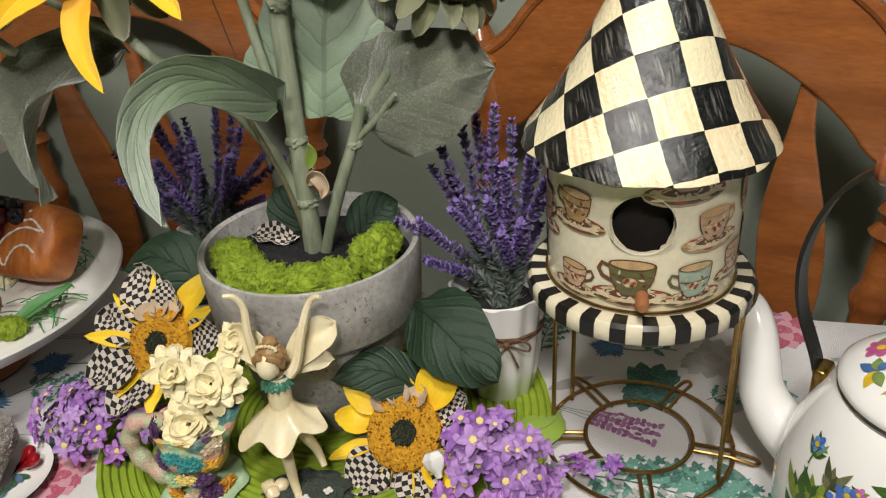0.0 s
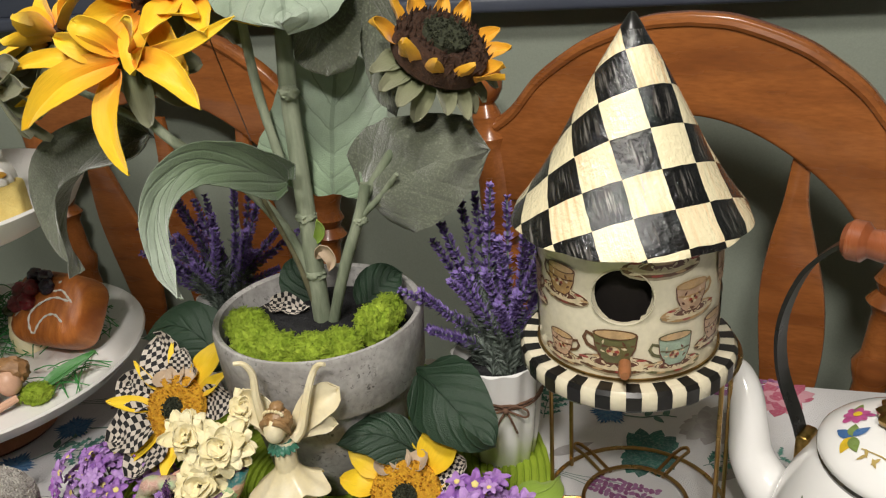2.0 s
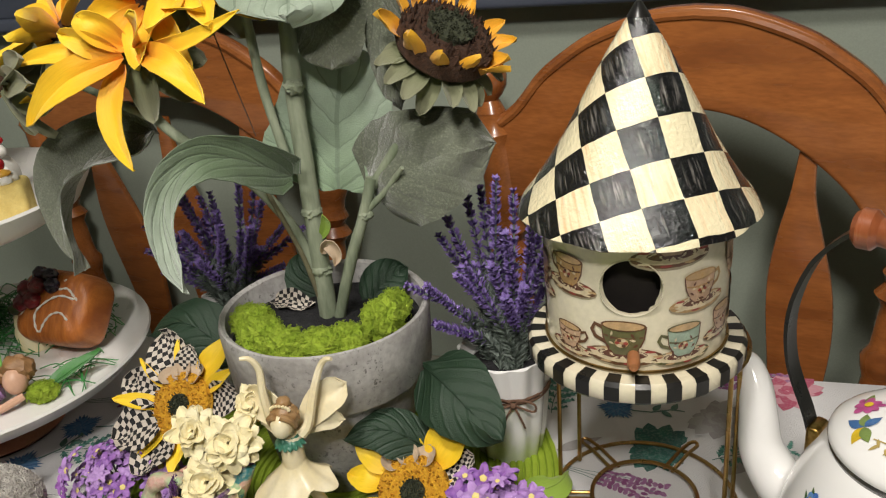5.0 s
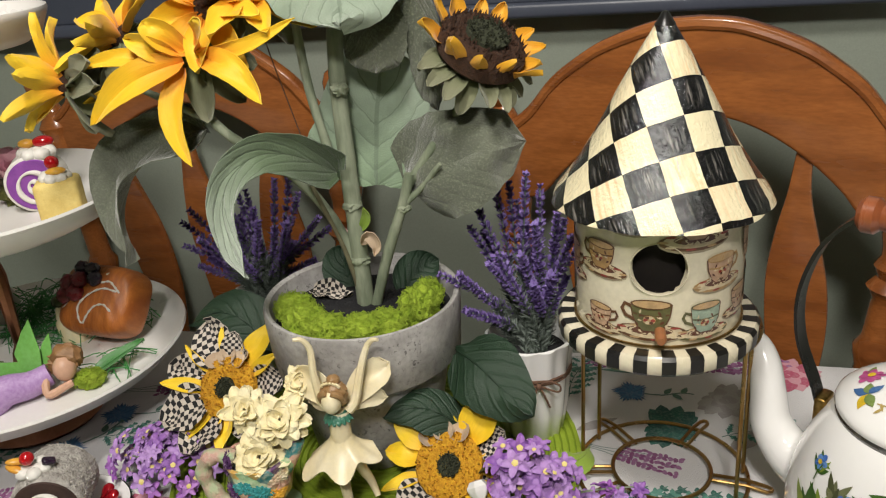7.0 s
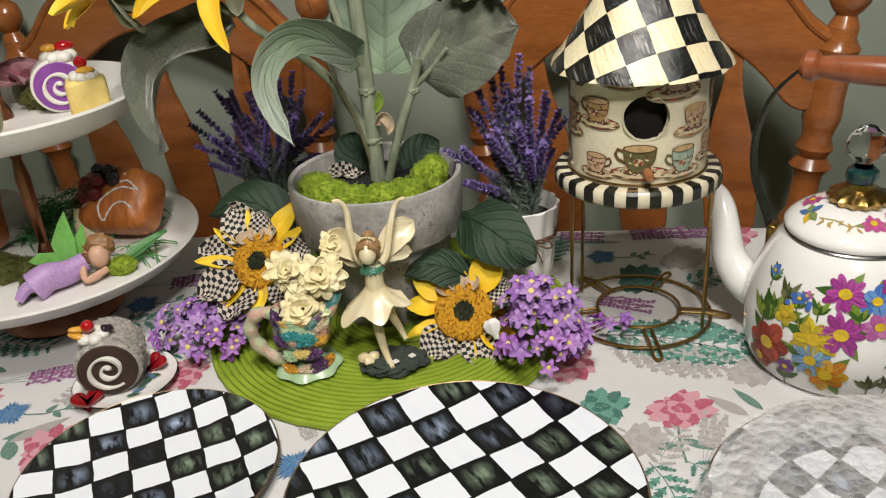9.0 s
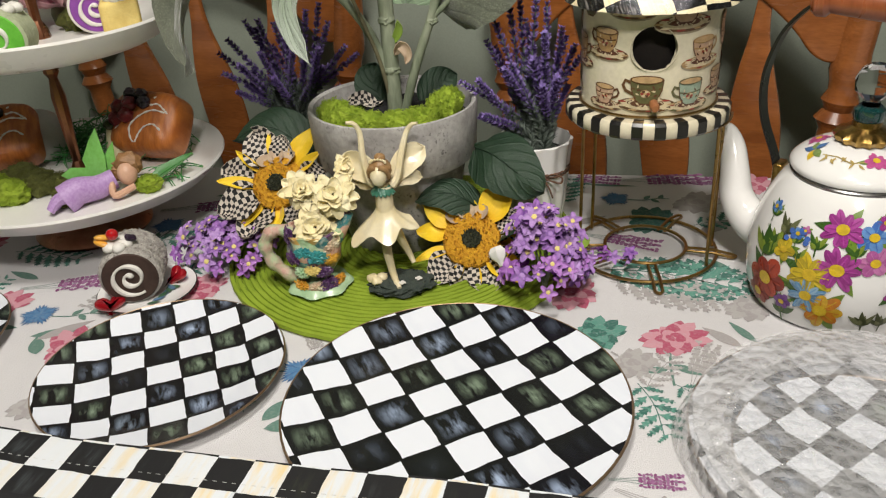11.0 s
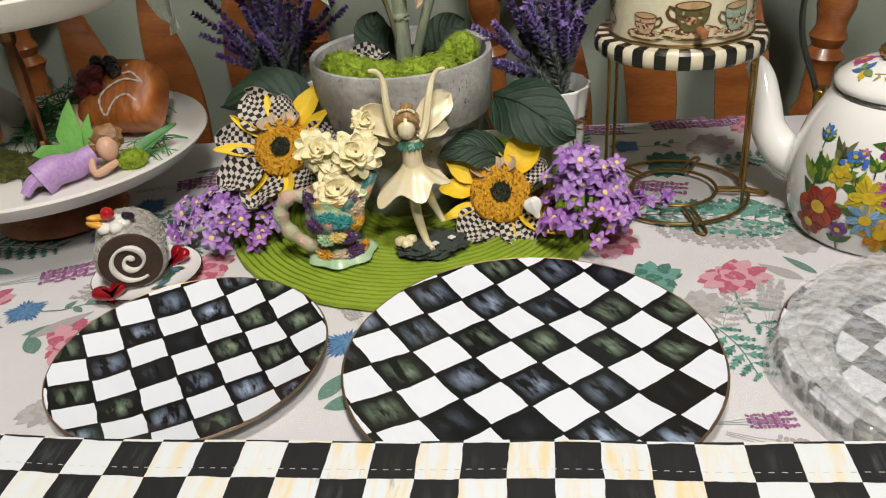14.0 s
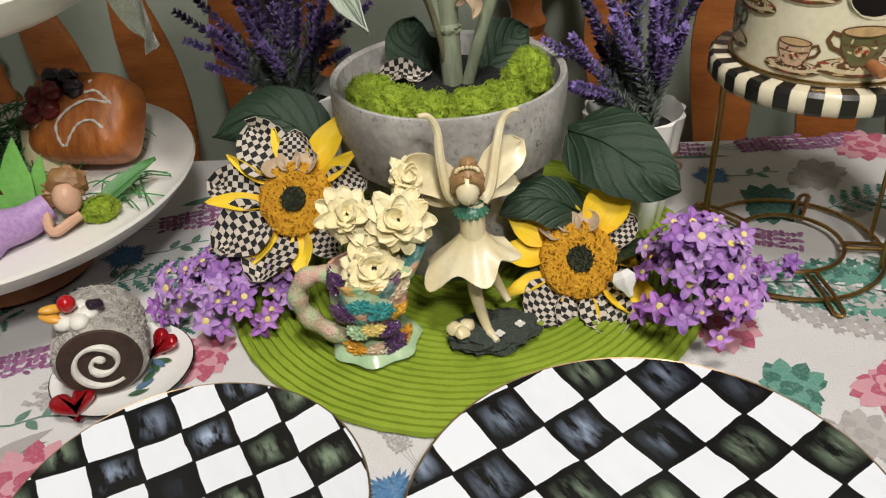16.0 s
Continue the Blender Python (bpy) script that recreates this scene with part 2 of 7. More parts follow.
roof_checks = checks("roof_checks", (0.85, 0.76, 0.51), (0.82, 0.58, 0.33), BLACK, (0.50, 0.46, 0.42), (0.26, 0.24, 0.22), 1, coords="UV", counts=(1, 1), rough=0.12, coat=0.8, line=0.0, wobble=0.10, streak=(11, 0.8, 1), tint=(0.62, 0.52, 0.66), bump=0.7, shift=(-0.05, -0.05), thr=(0.50, 0.68))
petal_checks = checks("petal_checks", (0.56, 0.50, 0.43), (0.48, 0.42, 0.36), BLACK, (0.02, 0.02, 0.02), (0.02, 0.02, 0.02), 1, coords="UV", counts=(8, 11), rough=0.8, line=0.0, wobble=0.1, coat=0.0, bump=0.2)
band_checks = checks("band_checks", (0.68, 0.71, 0.74), (0.74, 0.60, 0.34), (0.006, 0.006, 0.007), (0.06, 0.07, 0.075), (0.03, 0.036, 0.02), 1, coords="UV", counts=(40, 2), shift=(0.51, 0), rough=0.65, line=0.0, wobble=0.12, streak=(4, 0.6, 1), coat=0.0, tint=(0.28, 0.33, 0.38), bump=0.1, thr=(0.48, 0.66))

# ---- mesh helpers ----


def part(name, bm, material, parent=None, label="", sharp=40, smooth=True):
    """One mesh object out of a bmesh, under a thing or a part."""
    me = bpy.data.meshes.new(name)
    bmesh.ops.recalc_face_normals(bm, faces=bm.faces)
    bm.to_mesh(me)
    bm.free()
    for m in material if isinstance(material, (list, tuple)) else [material]:
        me.materials.append(m)
    if smooth:
        me.polygons.foreach_set("use_smooth", [True] * len(me.polygons))
        me.set_sharp_from_angle(angle=radians(sharp))
    ob = new(name, me)
    ob.parent = parent
    return tagged(ob, label)


def thing(name, label, category, m=None, group="", kind=""):
    ob = new(name)
    ob.empty_display_size = 0.02
    ob.matrix_world = m or Matrix()
    return tagged(ob, label, category, group, kind)


def single(name, bm, material, label, category, m=None, group="", kind="", sharp=40):
    ob = part(name, bm, material, None, label, sharp)
    ob.matrix_world = m or Matrix()
    return tagged(ob, "", category, group, kind)


def at(x, y, z=0.75, rz=0, rx=0, ry=0):
    return pose(x, y, z, rx, ry, rz)


def add(bm, other, m=None, index=0):
    """Copies another bmesh into bm."""
    uv, uv2 = bm.loops.layers.uv.verify(), other.loops.layers.uv.verify()
    vs = {v: bm.verts.new((m @ v.co) if m else v.co) for v in other.verts}
    for f in other.faces:
        try:
            g = bm.faces.new([vs[v] for v in f.verts])
        except ValueError:
            continue
        g.material_index = f.material_index + index
        for a, b in zip(g.loops, f.loops):
            a[uv].uv = b[uv2].uv
    other.free()
    return bm


def lathe(profile, n=40, wave=None, bm=None, m=None, index=0):
    """Turned body out of (radius, height) pairs; wave(angle, k) scales the radius."""
    bm = bm or bmesh.new()
    uv = bm.loops.layers.uv.verify()
    arc = [0.0]
    for (r0, z0), (r1, z1) in zip(profile, profile[1:]):
        arc.append(arc[-1] + math.hypot(r1 - r0, z1 - z0))
    rings = []
    for k, (r, z) in enumerate(profile):
        if r < 1e-6:
            p = Vector((0, 0, z))
            rings.append([bm.verts.new(m @ p if m else p)])
        else:
            ring = []
            for i in range(n):
                a = math.tau * i / n
                q = r * (wave(a, k) if wave else 1)
                p = Vector((q * math.cos(a), q * math.sin(a), z))
                ring.append(bm.verts.new(m @ p if m else p))
            rings.append(ring)
    for k in range(len(rings) - 1):
        a, b = rings[k], rings[k + 1]
        for i in range(n):
            j = (i + 1) % n
            corners = [(a[i % len(a)], i, k), (a[j % len(a)], i + 1, k), (b[j % len(b)], i + 1, k + 1), (b[i % len(b)], i, k + 1)]
            seen, cs = [], []
            for c in corners:
                if c[0] not in seen:
                    seen.append(c[0])
                    cs.append(c)
            if len(cs) < 3:
                continue
            f = bm.faces.new([c[0] for c in cs])
            f.material_index = index
            for l, c in zip(f.loops, cs):
                l[uv].uv = (c[1] / n, arc[c[2]] / arc[-1])
    return bm


def tube(pts, radius, n=8, bm=None, closed=False, index=0):
    """A round bar along points; radius a number or one for each point."""
    bm = bm or bmesh.new()
    uv = bm.loops.layers.uv.verify()
    pts = [Vector(p) for p in pts]
    rad = radius if isinstance(radius, (list, tuple)) else [radius] * len(pts)
    rings, side = [], None
    for k, p in enumerate(pts):
        if closed:
            d = pts[(k + 1) % len(pts)] - pts[k - 1]
        else:
            d = pts[min(k + 1, len(pts) - 1)] - pts[max(k - 1, 0)]
        d = d.normalized() if d.length > 1e-9 else Vector((0, 0, 1))
        if side is None:
            side = d.orthogonal().normalized()
        side = (side - d * side.dot(d)).normalized()
        up = d.cross(side)
        rings.append([bm.verts.new(p + rad[k] * (math.cos(math.tau * i / n) * side + math.sin(math.tau * i / n) * up)) for i in range(n)])
    pairs = list(zip(rings, rings[1:])) + ([(rings[-1], rings[0])] if closed else [])
    for k, (a, b) in enumerate(pairs):
        for i in range(n):
            f = bm.faces.new((a[i], a[(i + 1) % n], b[(i + 1) % n], b[i]))
            f.material_index = index
            for l, c in zip(f.loops, ((i, k), (i + 1, k), (i + 1, k + 1), (i, k + 1))):
                l[uv].uv = (c[0] / n, c[1] / max(1, len(pairs)))
    if not closed:
        for ring in (rings[0], rings[-1]):
            f = bm.faces.new(ring)
            f.material_index = index
    return bm


def curve_pts(ctrl, steps_=8):
    """Catmull-Rom through control points."""
    c = [Vector(p) for p in ctrl]
    c = [2 * c[0] - c[1]] + c + [2 * c[-1] - c[-2]]
    out = []
    for i in range(1, len(c) - 2):
        for s in range(steps_):
            t = s / steps_
            a, b, d, e = c[i - 1], c[i], c[i + 1], c[i + 2]
            out.append(0.5 * (2 * b + (d - a) * t + (2 * a - 5 * b + 4 * d - e) * t * t + (3 * b - a - 3 * d + e) * t ** 3))
    return out + [c[-2]]


def sheet(nu, nv, f, thick=0.0, bm=None, m=None, index=0):
    """A surface f(u, v) with u, v in 0..1, given a thickness."""
    bm = bm or bmesh.new()
    uv = bm.loops.layers.uv.verify()
    grid = [[bm.verts.new(m @ f(i / nu, j / nv) if m else f(i / nu, j / nv)) for j in range(nv + 1)] for i in range(nu + 1)]
    faces = []
    for i in range(nu):
        for j in range(nv):
            fc = bm.faces.new((grid[i][j], grid[i + 1][j], grid[i + 1][j + 1], grid[i][j + 1]))
            fc.material_index = index
            for l, c in zip(fc.loops, ((i, j), (i + 1, j), (i + 1, j + 1), (i, j + 1))):
                l[uv].uv = (c[0] / nu, c[1] / nv)
            faces.append(fc)
    if thick:
        bmesh.ops.recalc_face_normals(bm, faces=faces)
        bmesh.ops.solidify(bm, geom=faces, thickness=thick)
    return bm


def blob(r, scale=(1, 1, 1), rough=0.0, freq=3.0, sub=3, bm=None, m=None, index=0, seed=0.0):
    """A lump: a ball pushed in and out."""
    b = bmesh.new()
    bmesh.ops.create_icosphere(b, subdivisions=sub, radius=1)
    for v in b.verts:
        k = 1 + rough * noise.noise(v.co * freq + Vector((seed, seed * 1.7, -seed)))
        v.co = Vector((v.co.x * scale[0], v.co.y * scale[1], v.co.z * scale[2])) * k * r
    for f in b.faces:
        f.material_index = 0
    if bm is None and m is None and index == 0:
        b.loops.layers.uv.verify()
        return b
    return add(bm or bmesh.new(), b, m, index)


def box(x0, x1, y0, y1, z0, z1, bevel=0.0, bm=None, m=None, index=0):
    b = bmesh.new()
    bmesh.ops.create_cube(b, size=1)
    for v in b.verts:
        v.co = Vector(((x0 + x1) / 2 + v.co.x * (x1 - x0), (y0 + y1) / 2 + v.co.y * (y1 - y0), (z0 + z1) / 2 + v.co.z * (z1 - z0)))
    if bevel:
        bmesh.ops.bevel(b, geom=b.edges[:] + b.verts[:], offset=bevel, segments=3, affect="EDGES", profile=0.5)
    return add(bm or bmesh.new(), b, m, index)


def slab(outline, z0, z1, bevel=0.0, segments=2):
    """A flat outline in x and y, extruded up from z0 to z1."""
    b = bmesh.new()
    f = b.faces.new([b.verts.new((x, y, z0)) for x, y in outline])
    up = bmesh.ops.extrude_face_region(b, geom=[f])
    bmesh.ops.translate(b, vec=(0, 0, z1 - z0), verts=[g for g in up["geom"] if isinstance(g, bmesh.types.BMVert)])
    bmesh.ops.recalc_face_normals(b, faces=b.faces)
    if bevel:
        es = [e for e in b.edges if abs(e.verts[0].co.z - e.verts[1].co.z) < 1e-6]
        bmesh.ops.bevel(b, geom=es, offset=bevel, segments=segments, affect="EDGES", profile=0.5)
    b.loops.layers.uv.verify()
    return b


def oval(cx, cy, rx, ry, turn=0.0, n=18):
    c, s = math.cos(radians(turn)), math.sin(radians(turn))
    return [(cx + rx * math.cos(a) * c - ry * math.sin(a) * s, cy + rx * math.cos(a) * s + ry * math.sin(a) * c) for a in [math.tau * i / n for i in range(n)]]


def drop(cx, cy, length, width, turn, n=7, tip=1.0):
    """A pointed petal outline that grows from (cx, cy) towards turn degrees."""
    c, s = math.cos(radians(turn)), math.sin(radians(turn))
    out = []
    for k in range(2 * n):
        t = k / n if k <= n else 2 - k / n
        w = width / 2 * math.sin(math.pi * t ** 0.8) ** tip * (1 if k <= n else -1)
        out.append((cx + length * t * c - w * s, cy + length * t * s + w * c))
    return out


LAYERS = [0]


def next_lift(layer):
    """Each painted patch lies a hair above the one before."""
    LAYERS[0] += 1
    return 0.0004 + 0.0002 * layer + (LAYERS[0] % 60) * 3e-6


def decal(bm, outline, place, layer, index, rings=3):
    """Lays a 2D outline on a surface; place(x, y, lift) gives the point."""
    cx, cy = sum(p[0] for p in outline) / len(outline), sum(p[1] for p in outline) / len(outline)
    lift = next_lift(layer)
    centre = bm.verts.new(place(cx, cy, lift))
    last = None
    for k in range(1, rings + 1):
        f = k / rings
        ring = [bm.verts.new(place(cx + (x - cx) * f, cy + (y - cy) * f, lift)) for x, y in outline]
        n = len(ring)
        for i in range(n):
            j = (i + 1) % n
            fc = bm.faces.new((centre, ring[i], ring[j]) if last is None else (last[i], ring[i], ring[j], last[j]))
            fc.material_index = index
        last = ring


def stroke(bm, pts, width, place, layer, index):
    """A painted line of some width."""
    lift = next_lift(layer)
    left, right = [], []
    for k, p in enumerate(pts):
        a, b = pts[max(k - 1, 0)], pts[min(k + 1, len(pts) - 1)]
        d = Vector((b[0] - a[0], b[1] - a[1]))
        d = d.normalized() if d.length else Vector((1, 0))
        left.append(bm.verts.new(place(p[0] - d.y * width / 2, p[1] + d.x * width / 2, lift)))
        right.append(bm.verts.new(place(p[0] + d.y * width / 2, p[1] - d.x * width / 2, lift)))
    for i in range(len(pts) - 1):
        f = bm.faces.new((left[i], right[i], right[i + 1], left[i + 1]))
        f.material_index = index


# ---- the room ----
ROOM = pose(0.1, 1.04, 0, 0, 0, -3)
single("floor", box(-2.4, 2.6, -3.2, 0.5, -0.1, 0.0), floor_wood, "dark stained wooden floor of the dining room", "floor", ROOM, kind="structure")
single("ceiling", box(-2.4, 2.6, -3.2, 0.5, 2.42, 2.5), ceiling_white, "plain white ceiling", "ceiling", ROOM, kind="structure")
single("wall_north", box(-2.4, 2.6, 0.37, 0.5, 0, 2.42), sage, "sage green painted wall behind the chairs", "wall", ROOM, kind="structure")
single("wall_south", box(-2.4, 2.6, -3.2, -3.1, 0, 2.42), sage, "plain sage green wall", "wall", ROOM, kind="structure")
single("wall_west", box(-2.4, -2.3, -3.1, 0.37, 0, 2.42), sage, "plain sage green wall", "wall", ROOM, kind="structure")
single("wall_east", box(2.5, 2.6, -3.1, 0.37, 0, 2.42), sage, "plain sage green wall", "wall", ROOM, kind="structure")
rail = box(-2.3, 2.5, 0.335, 0.369, 1.119, 1.35, 0.004)
add(rail, box(-2.3, 2.5, 0.320, 0.368, 1.099, 1.120, 0.006))
single("trim", rail, slate, "dark slate blue moulding on the green wall", "trim", ROOM, kind="structure")

# ---- chairs ----


def turned(profile_len, rings, base):
    """Radii along a turned post: base with thicker rings at given heights."""
    out = []
    n = 70
    for k in range(n + 1):
        z = profile_len * k / n
        r = base
        for zc, h, amt in rings:
            d = abs(z - zc) / h
            if d < 1:
                r += amt * math.sqrt(1 - d * d)
        out.append((r, z))
    return [(0, 0)] + out + [(0, profile_len)]


def splat_outline(h, w):
    """A fiddle-shaped splat, bottom to top."""
    knots = [(0.0, 0.5), (0.2, 0.62), (0.38, 0.88), (0.52, 1.0), (0.64, 0.94), (0.76, 0.66), (0.87, 0.36), (1.0, 0.24)]
    prof = [(p.x, p.y) for p in curve_pts([(a, b, 0) for a, b in knots], 4)]
    bend = [0.012 * math.sin(t * 5.0) for t, _ in prof]
    return [(w * q + c, h * t) for (t, q), c in zip(prof, bend)] + [(-w * q + c, h * t) for (t, q), c in list(zip(prof, bend))[::-1]]


def dining_chair():
    ch = thing("dining_chair", "honey-stained wooden dining chair with an arched crest", "chair", group="chairs behind the table")
    half = 0.228
    for sx in (-1, 1):
        rings = [(0.62, 0.016, 0.006), (0.70, 0.014, 0.007), (0.79, 0.012, 0.009), (0.815, 0.012, 0.006), (0.865, 0.008, 0.005), (0.90, 0.07, 0.004), (0.955, 0.010, 0.006)]
        lean = pose(sx * 0.158, 0.0, 0, 0, sx * 5.0, 0)
        part("back_post", lathe(turned(0.985, rings, 0.0185), 20, m=lean), chair_wood, ch)
        part("finial", lathe([(0, 0), (0.019, 0), (0.016, 0.008), (0.0125, 0.016), (0.018, 0.022), (0.0245, 0.033), (0.0265, 0.046), (0.0235, 0.06), (0.014, 0.069), (0, 0.072)], 24, m=lean @ pose(0, 0, 0.985)), chair_wood, ch, "round ball finial")
        part("front_leg", lathe(turned(0.44, [(0.1, 0.02, 0.006), (0.3, 0.05, 0.006)], 0.018), 16, m=pose(sx * 0.2, -0.40, 0)), chair_wood, ch)
    # arched crest: tall in the middle, sweeping down to the posts
    top, low = [], []
    arch = curve_pts([(0, 1, 0), (0.2, 0.965, 0), (0.45, 0.81, 0), (0.6, 0.65, 0), (0.74, 0.45, 0), (0.87, 0.17, 0), (1.0, 0.0, 0)], 6)
    ARCH_U, ARCH_R = [p.x for p in arch], [p.y for p in arch]
    for k in range(61):
        u = k / 60 * 2 - 1
        x = u * (half + 0.012)
        rise = float(np.interp(abs(u), ARCH_U, ARCH_R))
        top.append((x, 0.972 + 0.143 * rise))
        q = abs(u) / 0.74
        low.append((x, 0.885 + (0.112 * math.cos(q * math.pi / 2) ** 0.8 if q < 1 else -0.018 * math.sin((q - 1) / 0.351 * math.pi))))
    crest = slab(low + top[::-1], -0.012, 0.012, 0.005, 3)
    bmesh.ops.transform(crest, matrix=pose(0, 0, 0, 90), verts=crest.verts)
    part("crest_rail", crest, chair_wood, ch)
    part("crest_moulding", tube([(x * 0.985, -0.0105, z - 0.009) for x, z in top[1:-1]], 0.0062, 8), chair_wood, ch)
    for x in (-0.118, 0.0, 0.118):
        s = slab(splat_outline(0.49, 0.036), -0.006, 0.006, 0.003)
        bmesh.ops.transform(s, matrix=pose(x * 0.93, 0, 0.475, 0, x * 24, 0) @ pose(0, 0, 0, 90), verts=s.verts)
        part("splat", s, chair_wood, ch)
    part("lower_rail", box(-0.196, 0.196, -0.012, 0.012, 0.455, 0.5, 0.005), chair_wood, ch)
    part("seat", box(-half + 0.01, half - 0.01, -0.43, 0.02, 0.425, 0.46, 0.012), chair_wood, ch)
    return ch


chair = dining_chair()
chair.matrix_world = pose(0.330, 1.205, 0, 0, 0, -15) @ Matrix.Diagonal((1.07, 1, 1, 1))
copy_thing(chair, pose(-0.448, 1.36, 0, 0, 0, -8) @ Matrix.Diagonal((1.07, 1, 1, 1)))

# ---- table and cloth ----
table = thing("dining_table", "long dining table under a printed cotton tablecloth", "table", ROOM)
part("tabletop", box(-1.1, 1.1, -0.98, -0.012, 0.715, 0.745, 0.006), floor_wood, table)
for sx in (-1.0, 1.0):
    for sy in (-0.9, -0.1):
        part("leg", lathe(turned(0.713, [(0.6, 0.05, 0.01), (0.3, 0.2, 0.008)], 0.028), 16, m=pose(sx, sy, 0)), floor_wood, table)


def cloth_point(u, v):
    x, s = -1.12 + 2.24 * u, -1.26 + 1.52 * v
    lo, hi = -0.985, -0.006
    fold = 0.008 * math.sin(x * 23) + 0.005 * math.sin(x * 41 + 1)
    if s < lo:
        d = min(1, (lo - s) / 0.25)
        return Vector((x, lo - 0.01 * min(1, d * 8) + fold * d, 0.75 - (lo - s)))
    if s > hi:
        d = min(1, (s - hi) / 0.25)
        return Vector((x, hi + 0.008 * min(1, d * 8) + fold * d, 0.75 - (s - hi)))
    return Vector((x, s, 0.75))


tablecloth = thing("tablecloth", "white cotton tablecloth printed with pink, teal and blue flowers", "tablecloth", ROOM)
part("cloth", sheet(112, 152, cloth_point, 0.002), cloth, tablecloth)

# ---- plates ----


bronze = surf("bronze_line", (0.34, 0.24, 0.15), (0.22, 0.14, 0.08), 0.4, 0.7, scale=60, fine=400, bump=0.03)


def plate(name, label, r, x, y, z, rz, paint, group="", tilt=0):
    pl = thing(name, label, "plate", at(x, y, z, rz, tilt), group)
    prof = [(0, 0.004), (r * 0.6, 0.004), (r * 0.66, 0.0), (r * 0.7, 0.003), (r * 0.97, 0.0115), (r, 0.0135), (r * 0.995, 0.0155), (r * 0.97, 0.0145), (r * 0.72, 0.0085), (r * 0.66, 0.0068), (0, 0.0065)]
    dish = lathe(prof, 72)
    bmesh.ops.recalc_face_normals(dish, faces=dish.faces)
    for f in dish.faces:
        f.material_index = 1 if f.normal.z < 0.05 else 0
    part("dish", dish, [paint, white_glaze], pl)
    part("rim_band", lathe([(r * 0.999, 0.0132), (r * 1.006, 0.0145), (r * 0.997, 0.0160), (r * 0.992, 0.0155)], 72), bronze, pl, "thin bronze rim line")
    return pl


plate("charger_plate", "large round black and white checked enamel charger on the tablecloth", 0.149, 0.088, 0.512, 0.7515, 0, charger_checks, "checked plates")
plate("dinner_plate", "round black and white checked plate beside the charger", 0.115, -0.193, 0.543, 0.7515, 0, plate_checks, "checked plates")
plate("dinner_plate", "checked plate near the table end beside the cake", 0.113, -0.497, 0.568, 0.7515, 40, plate_checks, "checked plates")

# ---- flower pot ----
POT = at(-0.015, 0.846, 0.7515)
pot = thing("flower_pot", "weathered grey cement flower pot with a thick banded rim", "flower pot", POT)
part("body", lathe([(0, 0.0), (0.062, 0.0), (0.065, 0.004), (0.0815, 0.101), (0.0825, 0.1050), (0.0915, 0.1058), (0.0940, 0.1085), (0.0968, 0.164), (0.0957, 0.1685), (0.094, 0.1695), (0.0905, 0.167), (0.088, 0.15), (0.086, 0.12), (0, 0.118)], 64), concrete, pot)
earth = lathe([(0.0865, 0.125), (0.0875, 0.146), (0.075, 0.151), (0.05, 0.156), (0.025, 0.158), (0, 0.159)], 40)
for v in earth.verts:
    v.co.z += 0.004 * noise.noise(v.co * 60) if v.co.xy.length < 0.08 else 0
part("soil", earth, soil_mat, pot, "dark crumbly foam soil")

# ---- birdhouse and its stand ----
bird = thing("birdhouse", "round birdhouse with a checked cone roof and teacup pictures", "birdhouse", at(0.262, 0.787, 0.9225))
RT = 0.0665
part("base_disc", lathe([(0, 0.0), (0.079, 0.0), (0.0815, 0.003), (0.0815, 0.013), (0.079, 0.016), (0.0, 0.016)], 64), cream_paint, bird)
for k in range(24):
    a0 = math.tau * (k + 0.0) / 24

    def stripe(u, v, a0=a0):
        a = a0 + math.tau / 48 * u
        prof = [(0.0685, 0.0164), (0.0795, 0.0164), (0.082, 0.0135), (0.082, 0.0025), (0.0795, -0.0004)]
        q = v * 4
        i = min(3, int(q))
        f = q - i
        r, z = (prof[i][j] * (1 - f) + prof[i + 1][j] * f for j in (0, 1))
        return Vector((r * math.cos(a), r * math.sin(a), z))
    part("stripe", sheet(3, 4, stripe), black_metal, bird)
wall_n = 96
body = bmesh.new()
body.loops.layers.uv.verify()
hole_a, hole_z, hole_r = radians(-93), 0.083, 0.0208


def ring_pts(r):
    """Grid of the drum wall with a round hole cut out of it."""
    cells = []
    for i in range(wall_n):
        for j in range(28):
            cells.append((i, j))
    return cells


zs = [0.016 + 0.122 * j / 28 for j in range(29)]
for rad in (RT, RT - 0.004):
    vs = {}
    for i in range(wall_n):
        for j in range(29):
            a, z = math.tau * i / wall_n, zs[j]
            da = (a - hole_a + math.pi) % math.tau - math.pi
            dx, dz = da * RT, z - hole_z
            d = math.hypot(dx, dz)
            if d < hole_r * 1.22 and d > 1e-6:
                k = max(d, hole_r) / d if d > hole_r * 0.8 else hole_r / d
                dx, dz = dx * k, dz * k
            vs[i, j] = (body.verts.new((rad * math.cos(hole_a + dx / RT), rad * math.sin(hole_a + dx / RT), hole_z + dz)), d)
    for i, j in ring_pts(rad):
        if j == 28:
            continue
        q = [vs[i, j], vs[(i + 1) % wall_n, j], vs[(i + 1) % wall_n, j + 1], vs[i, j + 1]]
        if sum(c[1] < hole_r for c in q) >= 3:
            continue
        body.faces.new([c[0] for c in q])
part("drum", body, cream_paint, bird, "cream lacquered drum", 60)
part("hole_rim", lathe([(hole_r, 0.003), (hole_r * 1.02, 0.003), (hole_r * 1.02, 0.0054), (hole_r, 0.0054), (hole_r, 0.003)], 40, m=pose((RT - 0.005) * math.cos(hole_a), (RT - 0.005) * math.sin(hole_a), hole_z, 90, 0, math.degrees(hole_a) + 90)), cream_paint, bird)
